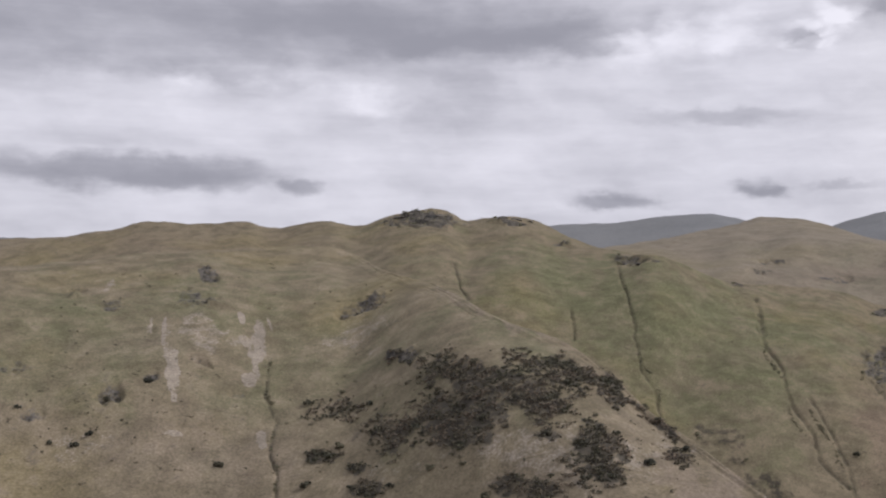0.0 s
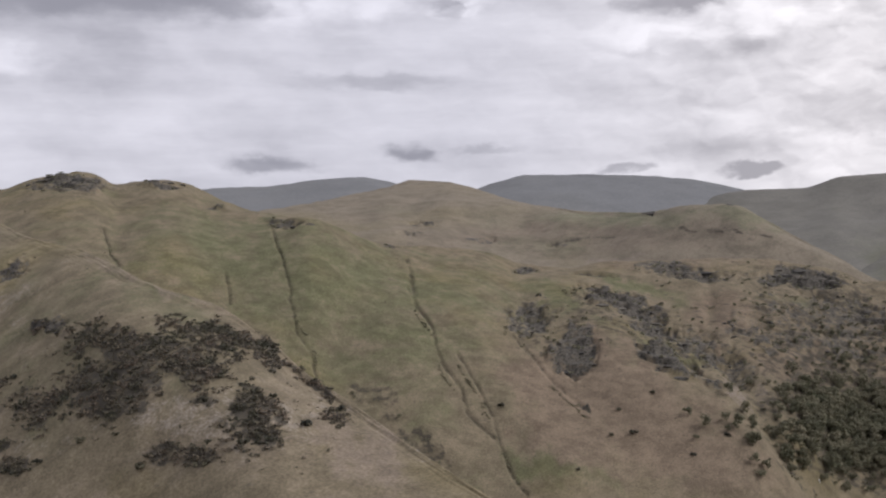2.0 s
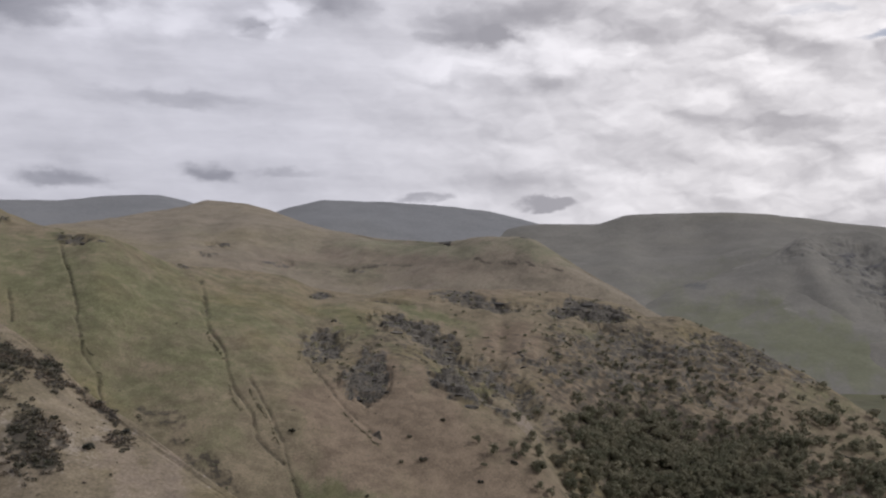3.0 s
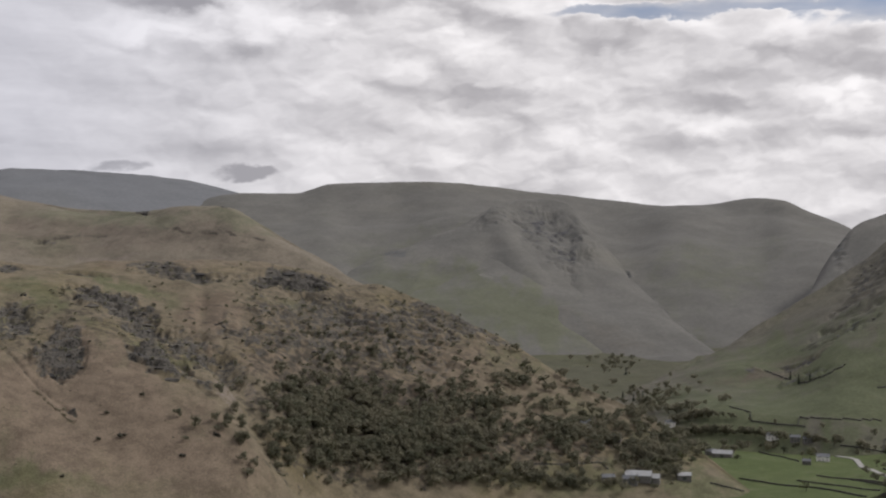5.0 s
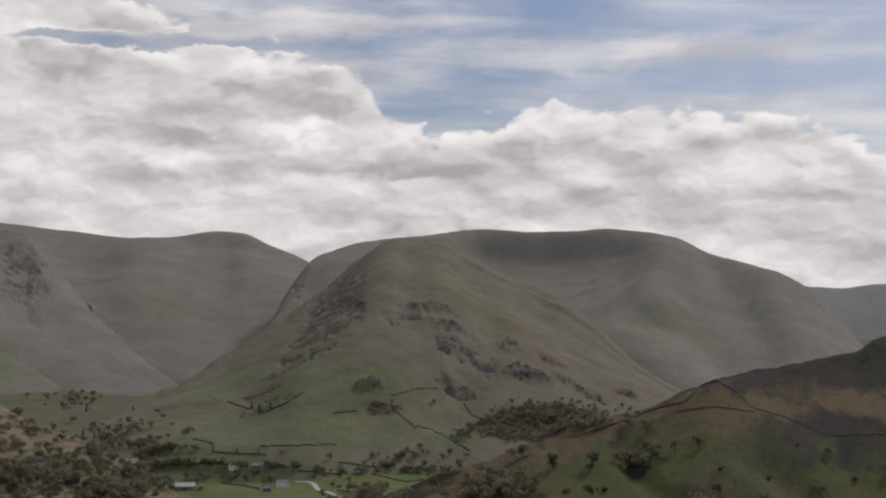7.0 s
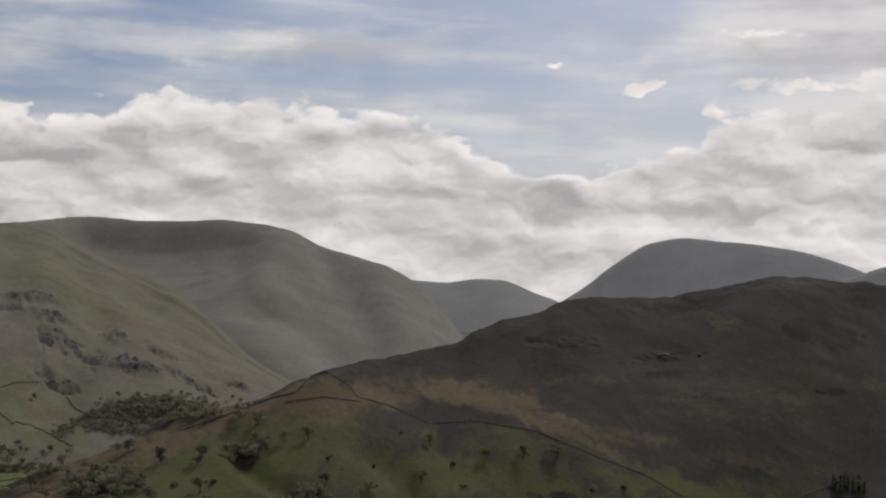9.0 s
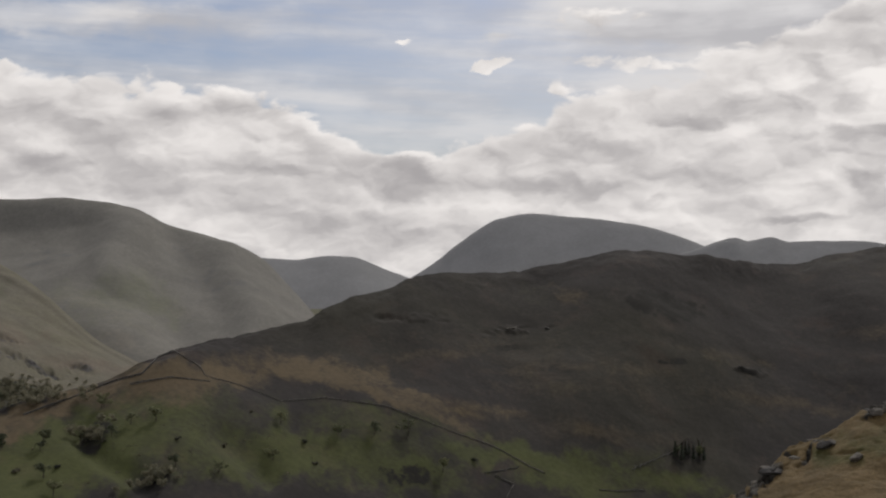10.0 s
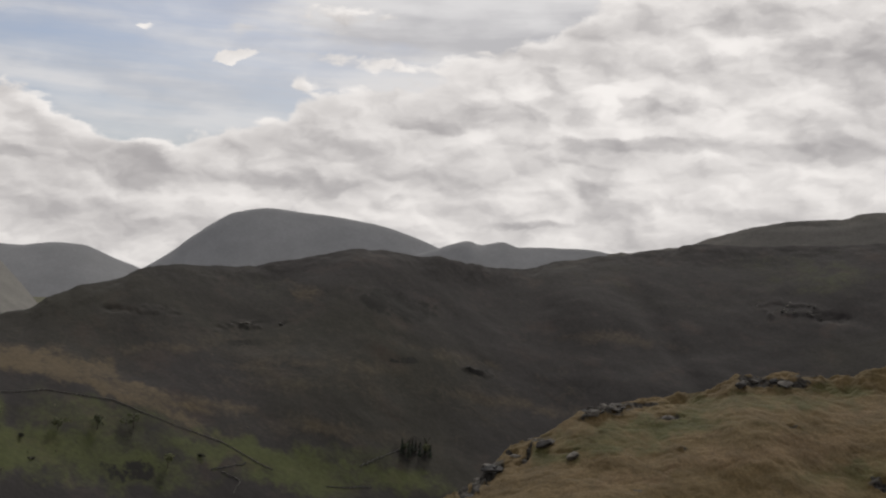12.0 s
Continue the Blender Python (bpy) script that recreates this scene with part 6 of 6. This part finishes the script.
for b, d, rb, rd, count, tall in WOODS:
    for _ in range(count):
        a, q = rng.uniform(0, 2 * math.pi), abs(rng.normal()) * 0.7
        p = land(b + math.cos(a) * q * rb, d + math.sin(a) * q * rd)
        if p:
            places.append((p.x, p.y, p.z - 0.5, tall / 8 * rng.uniform(0.6, 1.25), rng.uniform(0, 6.3), int(rng.integers(6))))
spread_out("woodland", crowns, places, leaf_wood, "mixed spring woodland covering the steep slope", "woodland")

# ---- single trees ----
def tree(seed, fir=False):
    thing = new("fir_tree" if fir else "tree")
    tall = 13.0 if fir else 8.0
    v, f = fir_crown(seed, 200) if fir else broad_crown(seed + 50, 170)
    part("trunk", mesh_of("trunk", *trunk_shape(tall * (1.6 if fir else 1.0), seed), bark), thing)
    part("crown", mesh_of("crown", v, f, leaf_fir if fir else leaf_tree), thing)
    return tagged(thing, "dark slender fir tree on the valley pasture" if fir else "rounded broadleaf tree with thin spring leaves on the pasture", "tree", "firs in the valley" if fir else "trees on the pastures")


def plant(models, spots, low, high):
    used = set()
    for b, d in spots:
        p = land(b, d)
        if p is None:
            continue
        k = int(rng.integers(len(models)))
        m = Matrix.Translation(p) @ Matrix.Rotation(rng.uniform(0, 6.28), 4, "Z")
        s = rng.uniform(low, high)
        if k in used:
            ob = copy_thing(models[k], m)
        else:
            ob = models[k]
            ob.matrix_basis = m
            used.add(k)
        ob.scale = (s, s, s)


TREES = [
    (43.51, 5.39), (44.17, 5.08), (45.56, 5.39), (46.29, 5.94), (47.15, 6.57), (48.44, 5.8), (49.58, 6.16), (55.53, 6.74),
    (57.66, 7.44), (53.4, 7.39), (54.5, 7.54), (50.8, 7.4), (49.03, 7.89), (48.63, 7.35), (49.44, 8.03), (47.95, 8.26),
    (47.42, 7.58), (43.57, 6.52), (45.29, 6.71), (41.89, 3.88), (42.41, 4.23), (54.34, 9.07), (51.41, 7.95), (58.73, 7.3),
    (59.25, 7.23), (59.69, 7.16), (57.26, 7.8), (62.46, 7.31), (61.79, 7.95), (68.82, 7.18), (71.49, 5.45), (71.26, 6.64),
    (71.8, 6.7), (70.49, 7.01), (68.94, 8.36), (65.39, 8.71), (66.68, 8.76), (73.71, 6.17), (74.53, 8.14), (66.26, 8.06),
    (67.2, 7.06), (64.4, 7.94), (69.34, 9.12), (76.41, 8.52), (78.82, 8.05), (71.39, 5.46), (79.19, 6.43), (83.41, 7.07),
    (97.01, 8.05), (97.96, 8.13), (86.47, 8.74), (68.96, 7.0), (67.28, 6.98), (84.94, 7.06), (65.85, 6.54), (72.63, 6.23),
    (81.75, 7.07),
]
FIRS = [
    (46.56, 4.88), (46.42, 5.14), (47.3, 5.17), (47.63, 5.58), (49.65, 6.9), (54.05, 4.35), (53.7, 4.23), (54.53, 4.19),
    (46.89, 5.29), (47.49, 5.51), (96.9, 8.1), (97.2, 8.25), (97.5, 8.0), (97.7, 8.2), (97.95, 8.1), (98.15, 8.25), (97.35, 7.95),
]

plant([tree(s) for s in range(5)], TREES, 1.0, 1.7)
plant([tree(s, True) for s in range(3)], FIRS, 0.75, 1.1)


def bush(seed):
    v, f = bush_cloud(seed + 200, 60)
    thing = tagged(new("gorse_bush"), "dark rounded gorse bush on the grassy slope", "bush", "gorse bushes")
    part("foliage", mesh_of("foliage", v, f, leaf_bush), thing)
    part("stem", mesh_of("stem", *trunk_shape(1.8, seed), bark), thing)
    return thing


BUSHES = [
    (28.21, 6.84), (26.68, 7.58), (24.02, 6.75), (23.13, 6.81), (18.15, 5.56), (21.57, 8.37), (29.95, 7.82), (31.19, 8.13),
    (24.95, 4.94), (22.68, 2.62), (25.39, 1.0), (26.13, 2.66), (23.4, 5.68), (-5.63, 5.94), (-4.62, 5.69), (-4.53, 3.3),
    (-3.97, 6.69), (-3.25, 3.8), (-5.12, 6.19), (9.33, 6.34), (7.83, 5.01), (-2.31, 7.42), (-6.11, 7.43), (4.8, 5.08),
    (6.58, 7.03), (10.93, 5.67), (9.69, 4.35), (9.07, 3.74), (0.99, 6.4), (-0.53, 6.66), (-6.04, 3.82), (-17.24, 5.48),
    (-15.48, 5.15), (-16.18, 5.62), (-14.81, 3.57), (-13.02, 2.83), (-18.55, 3.9), (-9.99, 6.55), (1.46, 1.84), (2.03, 7.87),
    (5.55, 4.06), (77.92, 5.92), (70.66, 6.93), (71.4, 6.94), (80.22, 7.32), (74.64, 7.01), (76.65, 7.41), (87.87, 8.28),
    (80.73, 8.31), (69.45, 7.99), (67.76, 8.06),
]

plant([bush(s) for s in range(5)], BUSHES, 0.8, 1.7)


def sample(name, kind, count, least=0.3):
    """Places on a hill where a cover mask is strong."""
    g = GRID[name]
    w = np.where(g["cover"][kind] > least, g["cover"][kind], 0)
    w[:5], w[-5:] = 0, 0
    w = w * np.gradient(g["d"], axis=0) * -1 * g["d"]
    w = np.maximum(w, 0).ravel()
    picks = rng.choice(w.size, count, p=w / w.sum())
    rows, cols = np.unravel_index(picks, g["d"].shape)
    out = []
    for j, i in zip(rows, cols):
        r, d = radians(g["b"][i] + rng.uniform(-0.04, 0.04)), g["d"][j, i] + rng.uniform(-1, 1)
        out.append(Vector((math.sin(r) * d, math.cos(r) * d, g["z"][j, i])))
    return out


bushes = [bush_cloud(s, 22, 1.5) for s in range(6)]
# scrub along the stream gullies
gully_side = []
for hill, depth, half, line in GULLIES:
    if depth < 0 or half > 6:
        continue
    for (b0, d0), (b1, d1) in zip(line, line[1:]):
        for _ in range(int(math.hypot(b1 - b0, d1 - d0) / 0.035)):
            q = rng.uniform()
            if rng.uniform() < 0.35 + 0.5 * math.sin(b0 * 7 + q * 4):
                gully_side.append(spot(hill, b0 + (b1 - b0) * q + rng.normal() * 0.035, d0 + (d1 - d0) * q))
# scattered tufts: bearing, dip, half width, half height (degrees), count
TUFTS = [
    (-14.56, 3.94, 7.71, 3.85, 260),
    (-3.38, 3.92, 5.14, 2.57, 120),
    (8.08, 5.26, 3.85, 2.31, 90),
    (-7.28, -1.63, 10.28, 1.03, 60),
    (21.38, 3.63, 5.14, 3.08, 110),
    (12.49, 1.19, 6.42, 3.08, 60),
    (29.16, 5.85, 3.08, 2.31, 40),
    (75.14, 7.51, 9.0, 1.29, 110),
]

loose = []
for b, d, rb, rd, count in TUFTS:
    for _ in range(count):
        p = land(b + rng.normal() * rb * 0.6, d + rng.normal() * rd * 0.6)
        if p and p.length < 1500:
            loose.append((p.x, p.y, p.z - 0.2, rng.uniform(0.3, 0.9), rng.uniform(0, 6.3), int(rng.integers(6))))
places = [(p.x, p.y, p.z - 0.2, rng.uniform(0.6, 1.5), rng.uniform(0, 6.3), int(rng.integers(6))) for p in sample("spur", "shrub_shade", 2500, 0.1)] + loose
spread_out("gorse_thicket", bushes, places, leaf_gorse, "dense dark gorse and heather thicket on the spur", "gorse")
places = [(p.x, p.y, p.z - 0.2, rng.uniform(1.1, 2.4), rng.uniform(0, 6.3), int(rng.integers(6))) for p in sample("fellside", "shrub_shade", 620, 0.2) + sample("fellside", "rock", 250, 0.3)] + [(p.x, p.y, p.z - 0.3, rng.uniform(0.5, 1.3), rng.uniform(0, 6.3), int(rng.integers(6))) for p in gully_side]
spread_out("scrub", bushes, places, leaf_wood, "low scrub among crags and stream gullies", "scrub")
places = [(p.x, p.y, p.z - 0.3, rng.uniform(1.5, 4.0), rng.uniform(0, 6.3), int(rng.integers(6))) for p in sample("greenfell", "shrub_shade", 700, 0.3)]
spread_out("hillfoot_scrub", bushes, places, leaf_wood, "dark scrub wood along the foot of the green fell", "scrub")


# ---- rocks ----
def rock_mesh(seed):
    r = np.random.default_rng(seed)
    bm = bmesh.new()
    for _ in range(16):
        v = r.normal(size=3)
        v /= np.linalg.norm(v)
        bm.verts.new((v[0] * 1.3, v[1] * 0.9, v[2] * 0.75))
    bmesh.ops.convex_hull(bm, input=bm.verts)
    bmesh.ops.bevel(bm, geom=bm.edges[:], offset=0.06, segments=1, affect="EDGES")
    me = bpy.data.meshes.new("rock")
    bm.to_mesh(me)
    bm.free()
    me.materials.append(rock_grey)
    return me


rocks = [rock_mesh(s) for s in range(8)]
for hill, count, size, label in (("fellside", 170, 3.2, "grey crag rock jutting from the fellside"), ("spur", 60, 1.2, "weathered grey boulder on the grassy spur"),
                                 ("greenfell", 40, 4.0, "grey rock outcrop on the green fell"), ("knoll", 46, 0.5, "small lichened rock in the summit turf"), ("darkridge", 30, 2.6, "dark rock among the heather")):
    for p in sample(hill, "rock", count, 0.25):
        s = size * rng.uniform(0.4, 1.3)
        ob = tagged(new("rock", rocks[int(rng.integers(8))]), label, "rock", "rocks on the hills")
        ob.matrix_basis = Matrix.Translation(p - Vector((0, 0, s * 0.25))) @ Euler((rng.uniform(-0.3, 0.3), rng.uniform(-0.3, 0.3), rng.uniform(0, 6.3))).to_matrix().to_4x4() @ Matrix.Diagonal((s, s * rng.uniform(0.7, 1.2), s * rng.uniform(0.5, 0.9), 1))


# outcrops that break the skyline and the crag band: bearing, dip, size
CRAGS = [
    (-2.48, -4.57, 3.5), (-2.01, -4.71, 4), (-1.5, -4.84, 4.5), (-1.06, -4.9, 5), (-0.63, -4.88, 5), (-0.16, -4.78, 4), (0.36, -4.64, 3.5), (-1.7, -4.58, 4),
    (-0.88, -4.62, 4.5), (-0.03, -4.55, 3), (2.11, -4.55, 3), (2.68, -4.63, 4), (3.24, -4.64, 4), (3.83, -4.54, 3), (5.12, -3.47, 4), (5.51, -3.4, 3),
    (4.74, -3.52, 3), (8.3, -2.77, 3), (8.93, -2.62, 3), (9.55, -2.78, 3), (29.73, -0.4, 4), (30.23, -0.29, 5), (30.73, -0.21, 5.5), (31.22, -0.15, 6),
    (31.72, -0.09, 5.5), (32.21, -0.01, 5), (32.71, 0.03, 4.5), (33.12, 0.08, 4), (30.36, -0.54, 4), (31.35, -0.42, 4.5), (32.34, -0.28, 4), (19.23, 1.81, 5),
    (19.6, 2.32, 5), (18.96, 2.31, 4), (21.14, 2.86, 5), (21.38, 3.63, 5), (20.87, 3.87, 4.5), (21.64, 3.38, 4), (23.47, 1.1, 4.5), (24.24, 1.36, 4.5),
    (22.7, 0.96, 4), (25.0, 1.89, 5), (25.47, 3.93, 5.5), (26.1, 4.19, 5), (26.64, 2.8, 5), (27.13, 3.43, 4.5), (19.39, -0.58, 3.5), (22.08, -0.28, 3.5),
    (26.57, -0.6, 4), (27.33, -0.38, 4), (25.93, -0.71, 3.5), (28.77, -3.29, 4), (24.95, -3.04, 3),
]
FALL = [
    (31.81, 7.98), (32.03, 8.69),
]

for b, d, s in CRAGS:
    p = land(b, d)
    if p:
        ob = tagged(new("outcrop", rocks[int(rng.integers(8))]), "dark weathered rock outcrop on the fell crest", "rock", "crags")
        ob.matrix_basis = Matrix.Translation(p - Vector((0, 0, s * 0.3))) @ Matrix.Rotation(rng.uniform(-0.5, 0.5) - radians(b), 4, "Z") @ Matrix.Diagonal((s * 1.5, s * 1.1, s * 0.8, 1))


# ---- waterfall ----
top, foot = land(*FALL[0]), land(*FALL[1])
drop = foot - top
verts, faces = [], []
for i in range(9):
    p = top + drop * (i / 8) + Vector((math.sin(i * 1.3) * 0.5, 0, 0.35))
    w = 0.5 + 0.07 * i
    verts += [p + Vector((-w, 0, 0)), p + Vector((w, 0, 0)), p + Vector((w, 0.4, -1.2)), p + Vector((-w, 0.4, -1.2))]
    if i:
        n = i * 4
        faces += [(n - 4 + k, n + k, n + (k + 1) % 4, n - 4 + (k + 1) % 4) for k in range(4)]
tagged(new("waterfall", mesh_of("waterfall", verts, faces, simple_material("white_water", (0.6, 0.61, 0.62), (0.8, 0.81, 0.82), 0.8, rough=0.3))), "thin white waterfall beside the wooded gully", "waterfall")


# ---- dry stone walls ----
def stone_wall(line, high=1.5, thick=0.9, label="dark dry-stone wall crossing the pasture"):
    pts = []
    for (b0, d0), (b1, d1) in zip(line, line[1:]):
        n = max(2, int(math.hypot(b1 - b0, d1 - d0) / 0.05))
        for k in range(n):
            p = land(b0 + (b1 - b0) * k / n, d0 + (d1 - d0) * k / n)
            if p and (not pts or (p - pts[-1]).length < 160):
                pts.append(p)
    verts, faces = [], []
    for i, p in enumerate(pts):
        t = pts[min(i + 1, len(pts) - 1)] - pts[max(i - 1, 0)]
        side = Vector((-t.y, t.x, 0)).normalized() * thick / 2
        h = high * rng.uniform(0.9, 1.08)
        verts += [p - side - Vector((0, 0, 0.8)), p - side * 0.7 + Vector((0, 0, h)), p + side * 0.7 + Vector((0, 0, h)), p + side - Vector((0, 0, 0.8))]
        if i:
            n = i * 4
            faces += [(n - 4 + k, n + k, n + k + 1, n - 3 + k) for k in range(3)]
    if len(pts) > 1:
        faces += [(0, 1, 2, 3), tuple(len(verts) - k for k in (1, 2, 3, 4))]
        tagged(new("stone_wall", mesh_of("stone_wall", verts, faces, wall_stone)), label, "wall", "field walls")


WALLS = [
    [(53.95, 8.54), (55.73, 8.74), (57.49, 8.93)],
    [(54.77, 8.28), (56.55, 8.43), (58.19, 8.64)],
    [(51.48, 8.54), (54.35, 8.87), (57.08, 9.23)],
    [(50.23, 8.81), (51.75, 9.14)],
    [(51.49, 7.02), (52.71, 7.42), (54.08, 7.82)],
    [(47.3, 4.22), (48.52, 4.58), (49.86, 4.88), (50.82, 5.38)],
    [(51.09, 5.46), (52.59, 5.82), (54.38, 6.12)],
    [(54.11, 4.35), (55.09, 4.03), (56.04, 3.48)],
    [(42.01, 8.16), (43.7, 8.16), (45.41, 8.04), (45.81, 8.37)],
    [(57.5, 7.91), (58.78, 8.07)],
    [(52.61, 3.84), (53.71, 4.24)],
    [(55.75, 6.67), (58.8, 6.67)],
    [(42.16, 5.81), (42.78, 6.05)],
    [(47.43, 6.65), (48.76, 6.96), (50.12, 7.39)],
    [(52.31, 5.84), (55.07, 5.85), (57.53, 5.81)],
    [(59.96, 3.75), (60.03, 4.28), (60.96, 5.07), (61.7, 5.22), (62.55, 5.65), (63.55, 6.23)],
    [(59.96, 3.7), (61.14, 3.4), (63.47, 3.33)],
    [(56.24, 6.7), (58.01, 6.69), (59.77, 6.65)],
    [(63.01, 3.76), (63.58, 4.57), (64.45, 5.0)],
    [(57.29, 4.46), (58.47, 4.4)],
    [(56.22, 8.42), (57.09, 8.58), (57.67, 8.66)],
    [(59.02, 7.3), (60.62, 7.53), (62.37, 7.38)],
]
HIGH_WALLS = [
    [(62.35, 8.76), (63.83, 7.92), (65.0, 6.97), (66.15, 6.44)],
    [(68.14, 5.65), (69.12, 5.32), (70.12, 5.01), (71.24, 4.59), (71.79, 4.38), (73.14, 4.05), (73.84, 3.34), (74.52, 3.05)],
    [(74.49, 3.1), (75.63, 3.81), (75.88, 4.27), (77.41, 4.71), (79.19, 5.48), (81.24, 5.36), (84.05, 5.81), (85.33, 6.36), (86.86, 6.97), (88.88, 7.69), (90.38, 8.53), (91.13, 8.88)],
    [(88.37, 8.85), (89.93, 8.58)],
    [(88.84, 8.95), (89.67, 9.32), (89.32, 9.96)],
    [(94.99, 8.65), (96.87, 7.87)],
    [(93.51, 9.58), (95.6, 9.61)],
    [(72.62, 4.48), (74.37, 4.25), (76.14, 4.52)],
]

for line in WALLS:
    stone_wall(line)
for line in HIGH_WALLS:
    stone_wall(line, 1.0, 0.7, "dark dry-stone wall running over the open ridge")

# ---- road ----
ROAD = [
    (55.62, 7.44), (56.13, 7.5), (56.41, 7.55), (56.54, 7.68), (56.64, 7.83), (57.02, 7.96), (57.5, 8.14), (57.96, 8.34),
    (58.39, 8.62), (58.79, 8.94),
]

pts = [land(b, d) for b, d in ROAD]
verts, faces = [], []
for i, p in enumerate(pts):
    t = pts[min(i + 1, len(pts) - 1)] - pts[max(i - 1, 0)]
    side = Vector((-t.y, t.x, 0)).normalized() * 3.2
    verts += [p - side + Vector((0, 0, 0.5)), p + side + Vector((0, 0, 0.5)), p + side - Vector((0, 0, 1)), p - side - Vector((0, 0, 1))]
    if i:
        n = i * 4
        faces += [(n - 4 + k, n + k, n + (k + 1) % 4, n - 4 + (k + 1) % 4) for k in range(4)]
tagged(new("road", mesh_of("road", verts, faces, tarmac)), "pale narrow valley lane", "road", kind="structure")


# ---- houses ----
def box(name, x0, x1, y0, y1, z0, z1, mat, parent, label=""):
    v = [(x, y, z) for z in (z0, z1) for x, y in ((x0, y0), (x1, y0), (x1, y1), (x0, y1))]
    f = [(3, 2, 1, 0), (4, 5, 6, 7), (0, 1, 5, 4), (1, 2, 6, 5), (2, 3, 7, 6), (3, 0, 4, 7)]
    return part(name, mesh_of(name, v, f, mat), parent, label)


def house(b, d, turn, long, deep, eaves, wall, roof, label, name="house"):
    p = land(b, d)
    thing = tagged(new(name), label, "barn" if name == "barn" else "house", "village buildings")
    thing.matrix_basis = Matrix.Translation(p) @ Matrix.Rotation(radians(turn) - radians(b), 4, "Z")
    x, y, ridge = long / 2, deep / 2, eaves + deep * 0.36
    v = [(-x, -y, -2), (x, -y, -2), (x, y, -2), (-x, y, -2), (-x, -y, eaves), (x, -y, eaves), (x, y, eaves), (-x, y, eaves), (-x, 0, ridge), (x, 0, ridge)]
    f = [(0, 1, 5, 4), (2, 3, 7, 6), (1, 2, 6, 9, 5), (3, 0, 4, 8, 7), (4, 5, 9, 8), (6, 7, 8, 9)]
    part("wall", mesh_of("wall", v, f, wall), thing)
    o, t = 0.35, 0.22
    drop = o * 0.72
    for s in (-1, 1):
        q = [(-x - o, 0, ridge + 0.03), (x + o, 0, ridge + 0.03), (x + o, s * (y + o), eaves - drop + 0.03), (-x - o, s * (y + o), eaves - drop + 0.03)]
        v = q + [(a, c, e + t) for a, c, e in q]
        f = [(0, 1, 2, 3), (4, 7, 6, 5), (0, 4, 5, 1), (1, 5, 6, 2), (2, 6, 7, 3), (3, 7, 4, 0)]
        part("roof", mesh_of("roof", v, f, roof), thing)
    if name == "barn":
        box("door", -1.8, 1.8, -y - 0.06, -y + 0.1, 0, 3.2, door_paint, thing)
        return thing
    box("chimney", -x + 0.2, -x + 1.1, -0.5, 0.5, ridge - 0.6, ridge + 1.3, house_stone, thing)
    box("chimney", x - 1.1, x - 0.2, -0.5, 0.5, ridge - 0.6, ridge + 1.3, house_stone, thing)
    box("door", -0.5, 0.5, -y - 0.05, -y + 0.1, 0, 2.05, door_paint, thing)
    for wx in (-x * 0.6, x * 0.6):
        for wz in (0.9, eaves - 1.5):
            box("window", wx - 0.55, wx + 0.55, -y - 0.04, -y + 0.1, wz, wz + 1.15, dark_pane, thing, "dark window pane")
    return thing


HOUSES = [
    (44.76, 6.47, 20, 11, 7, 5, 'white'),
    (46.14, 7.03, -15, 9, 6, 4.5, 'stone'),
    (48.51, 6.31, 10, 12, 7, 5, 'white'),
    (51.62, 6.83, -5, 22, 8, 5, 'white'),
    (52.92, 6.63, 8, 14, 7, 5, 'white'),
    (53.89, 6.69, 0, 12, 7, 5, 'stone'),
    (54.42, 6.65, 15, 12, 7, 5, 'stone'),
    (50.8, 7.76, -12, 22, 10, 4.5, 'barn'),
    (50.39, 7.67, -12, 18, 9, 4.5, 'stone'),
    (55.05, 7.69, 5, 14, 8, 5.5, 'white'),
    (47.12, 8.76, -8, 24, 11, 5, 'barn'),
    (47.67, 8.83, -8, 16, 9, 4.5, 'barn'),
    (46.75, 8.89, -8, 14, 8, 4.5, 'stone'),
    (49.1, 8.68, 12, 13, 7, 4.5, 'barn'),
    (54.36, 7.88, 0, 9, 6, 4, 'stone'),
    (58.41, 7.27, 0, 12, 7, 5, 'stone'),
    (52.18, 6.86, 20, 11, 7, 5, 'stone'),
    (52.56, 6.92, -10, 11, 7, 5, 'stone'),
    (45.76, 8.86, 10, 12, 7, 4.5, 'stone'),
    (49.89, 7.06, 10, 12, 7, 5, 'stone'),
    (53.32, 6.88, -10, 10, 7, 5, 'white'),
]

for b, d, turn, long, deep, eaves, kind in HOUSES:
    if kind == "barn":
        house(b, d, turn, long, deep, eaves, house_stone, sheet_roof, "long farm barn with a pale sheet roof", "barn")
    elif kind == "white":
        house(b, d, turn, long, deep, eaves, render_white, slate, "whitewashed valley farmhouse with a slate roof")
    else:
        house(b, d, turn, long, deep, eaves, house_stone, slate, "grey stone cottage with a slate roof")
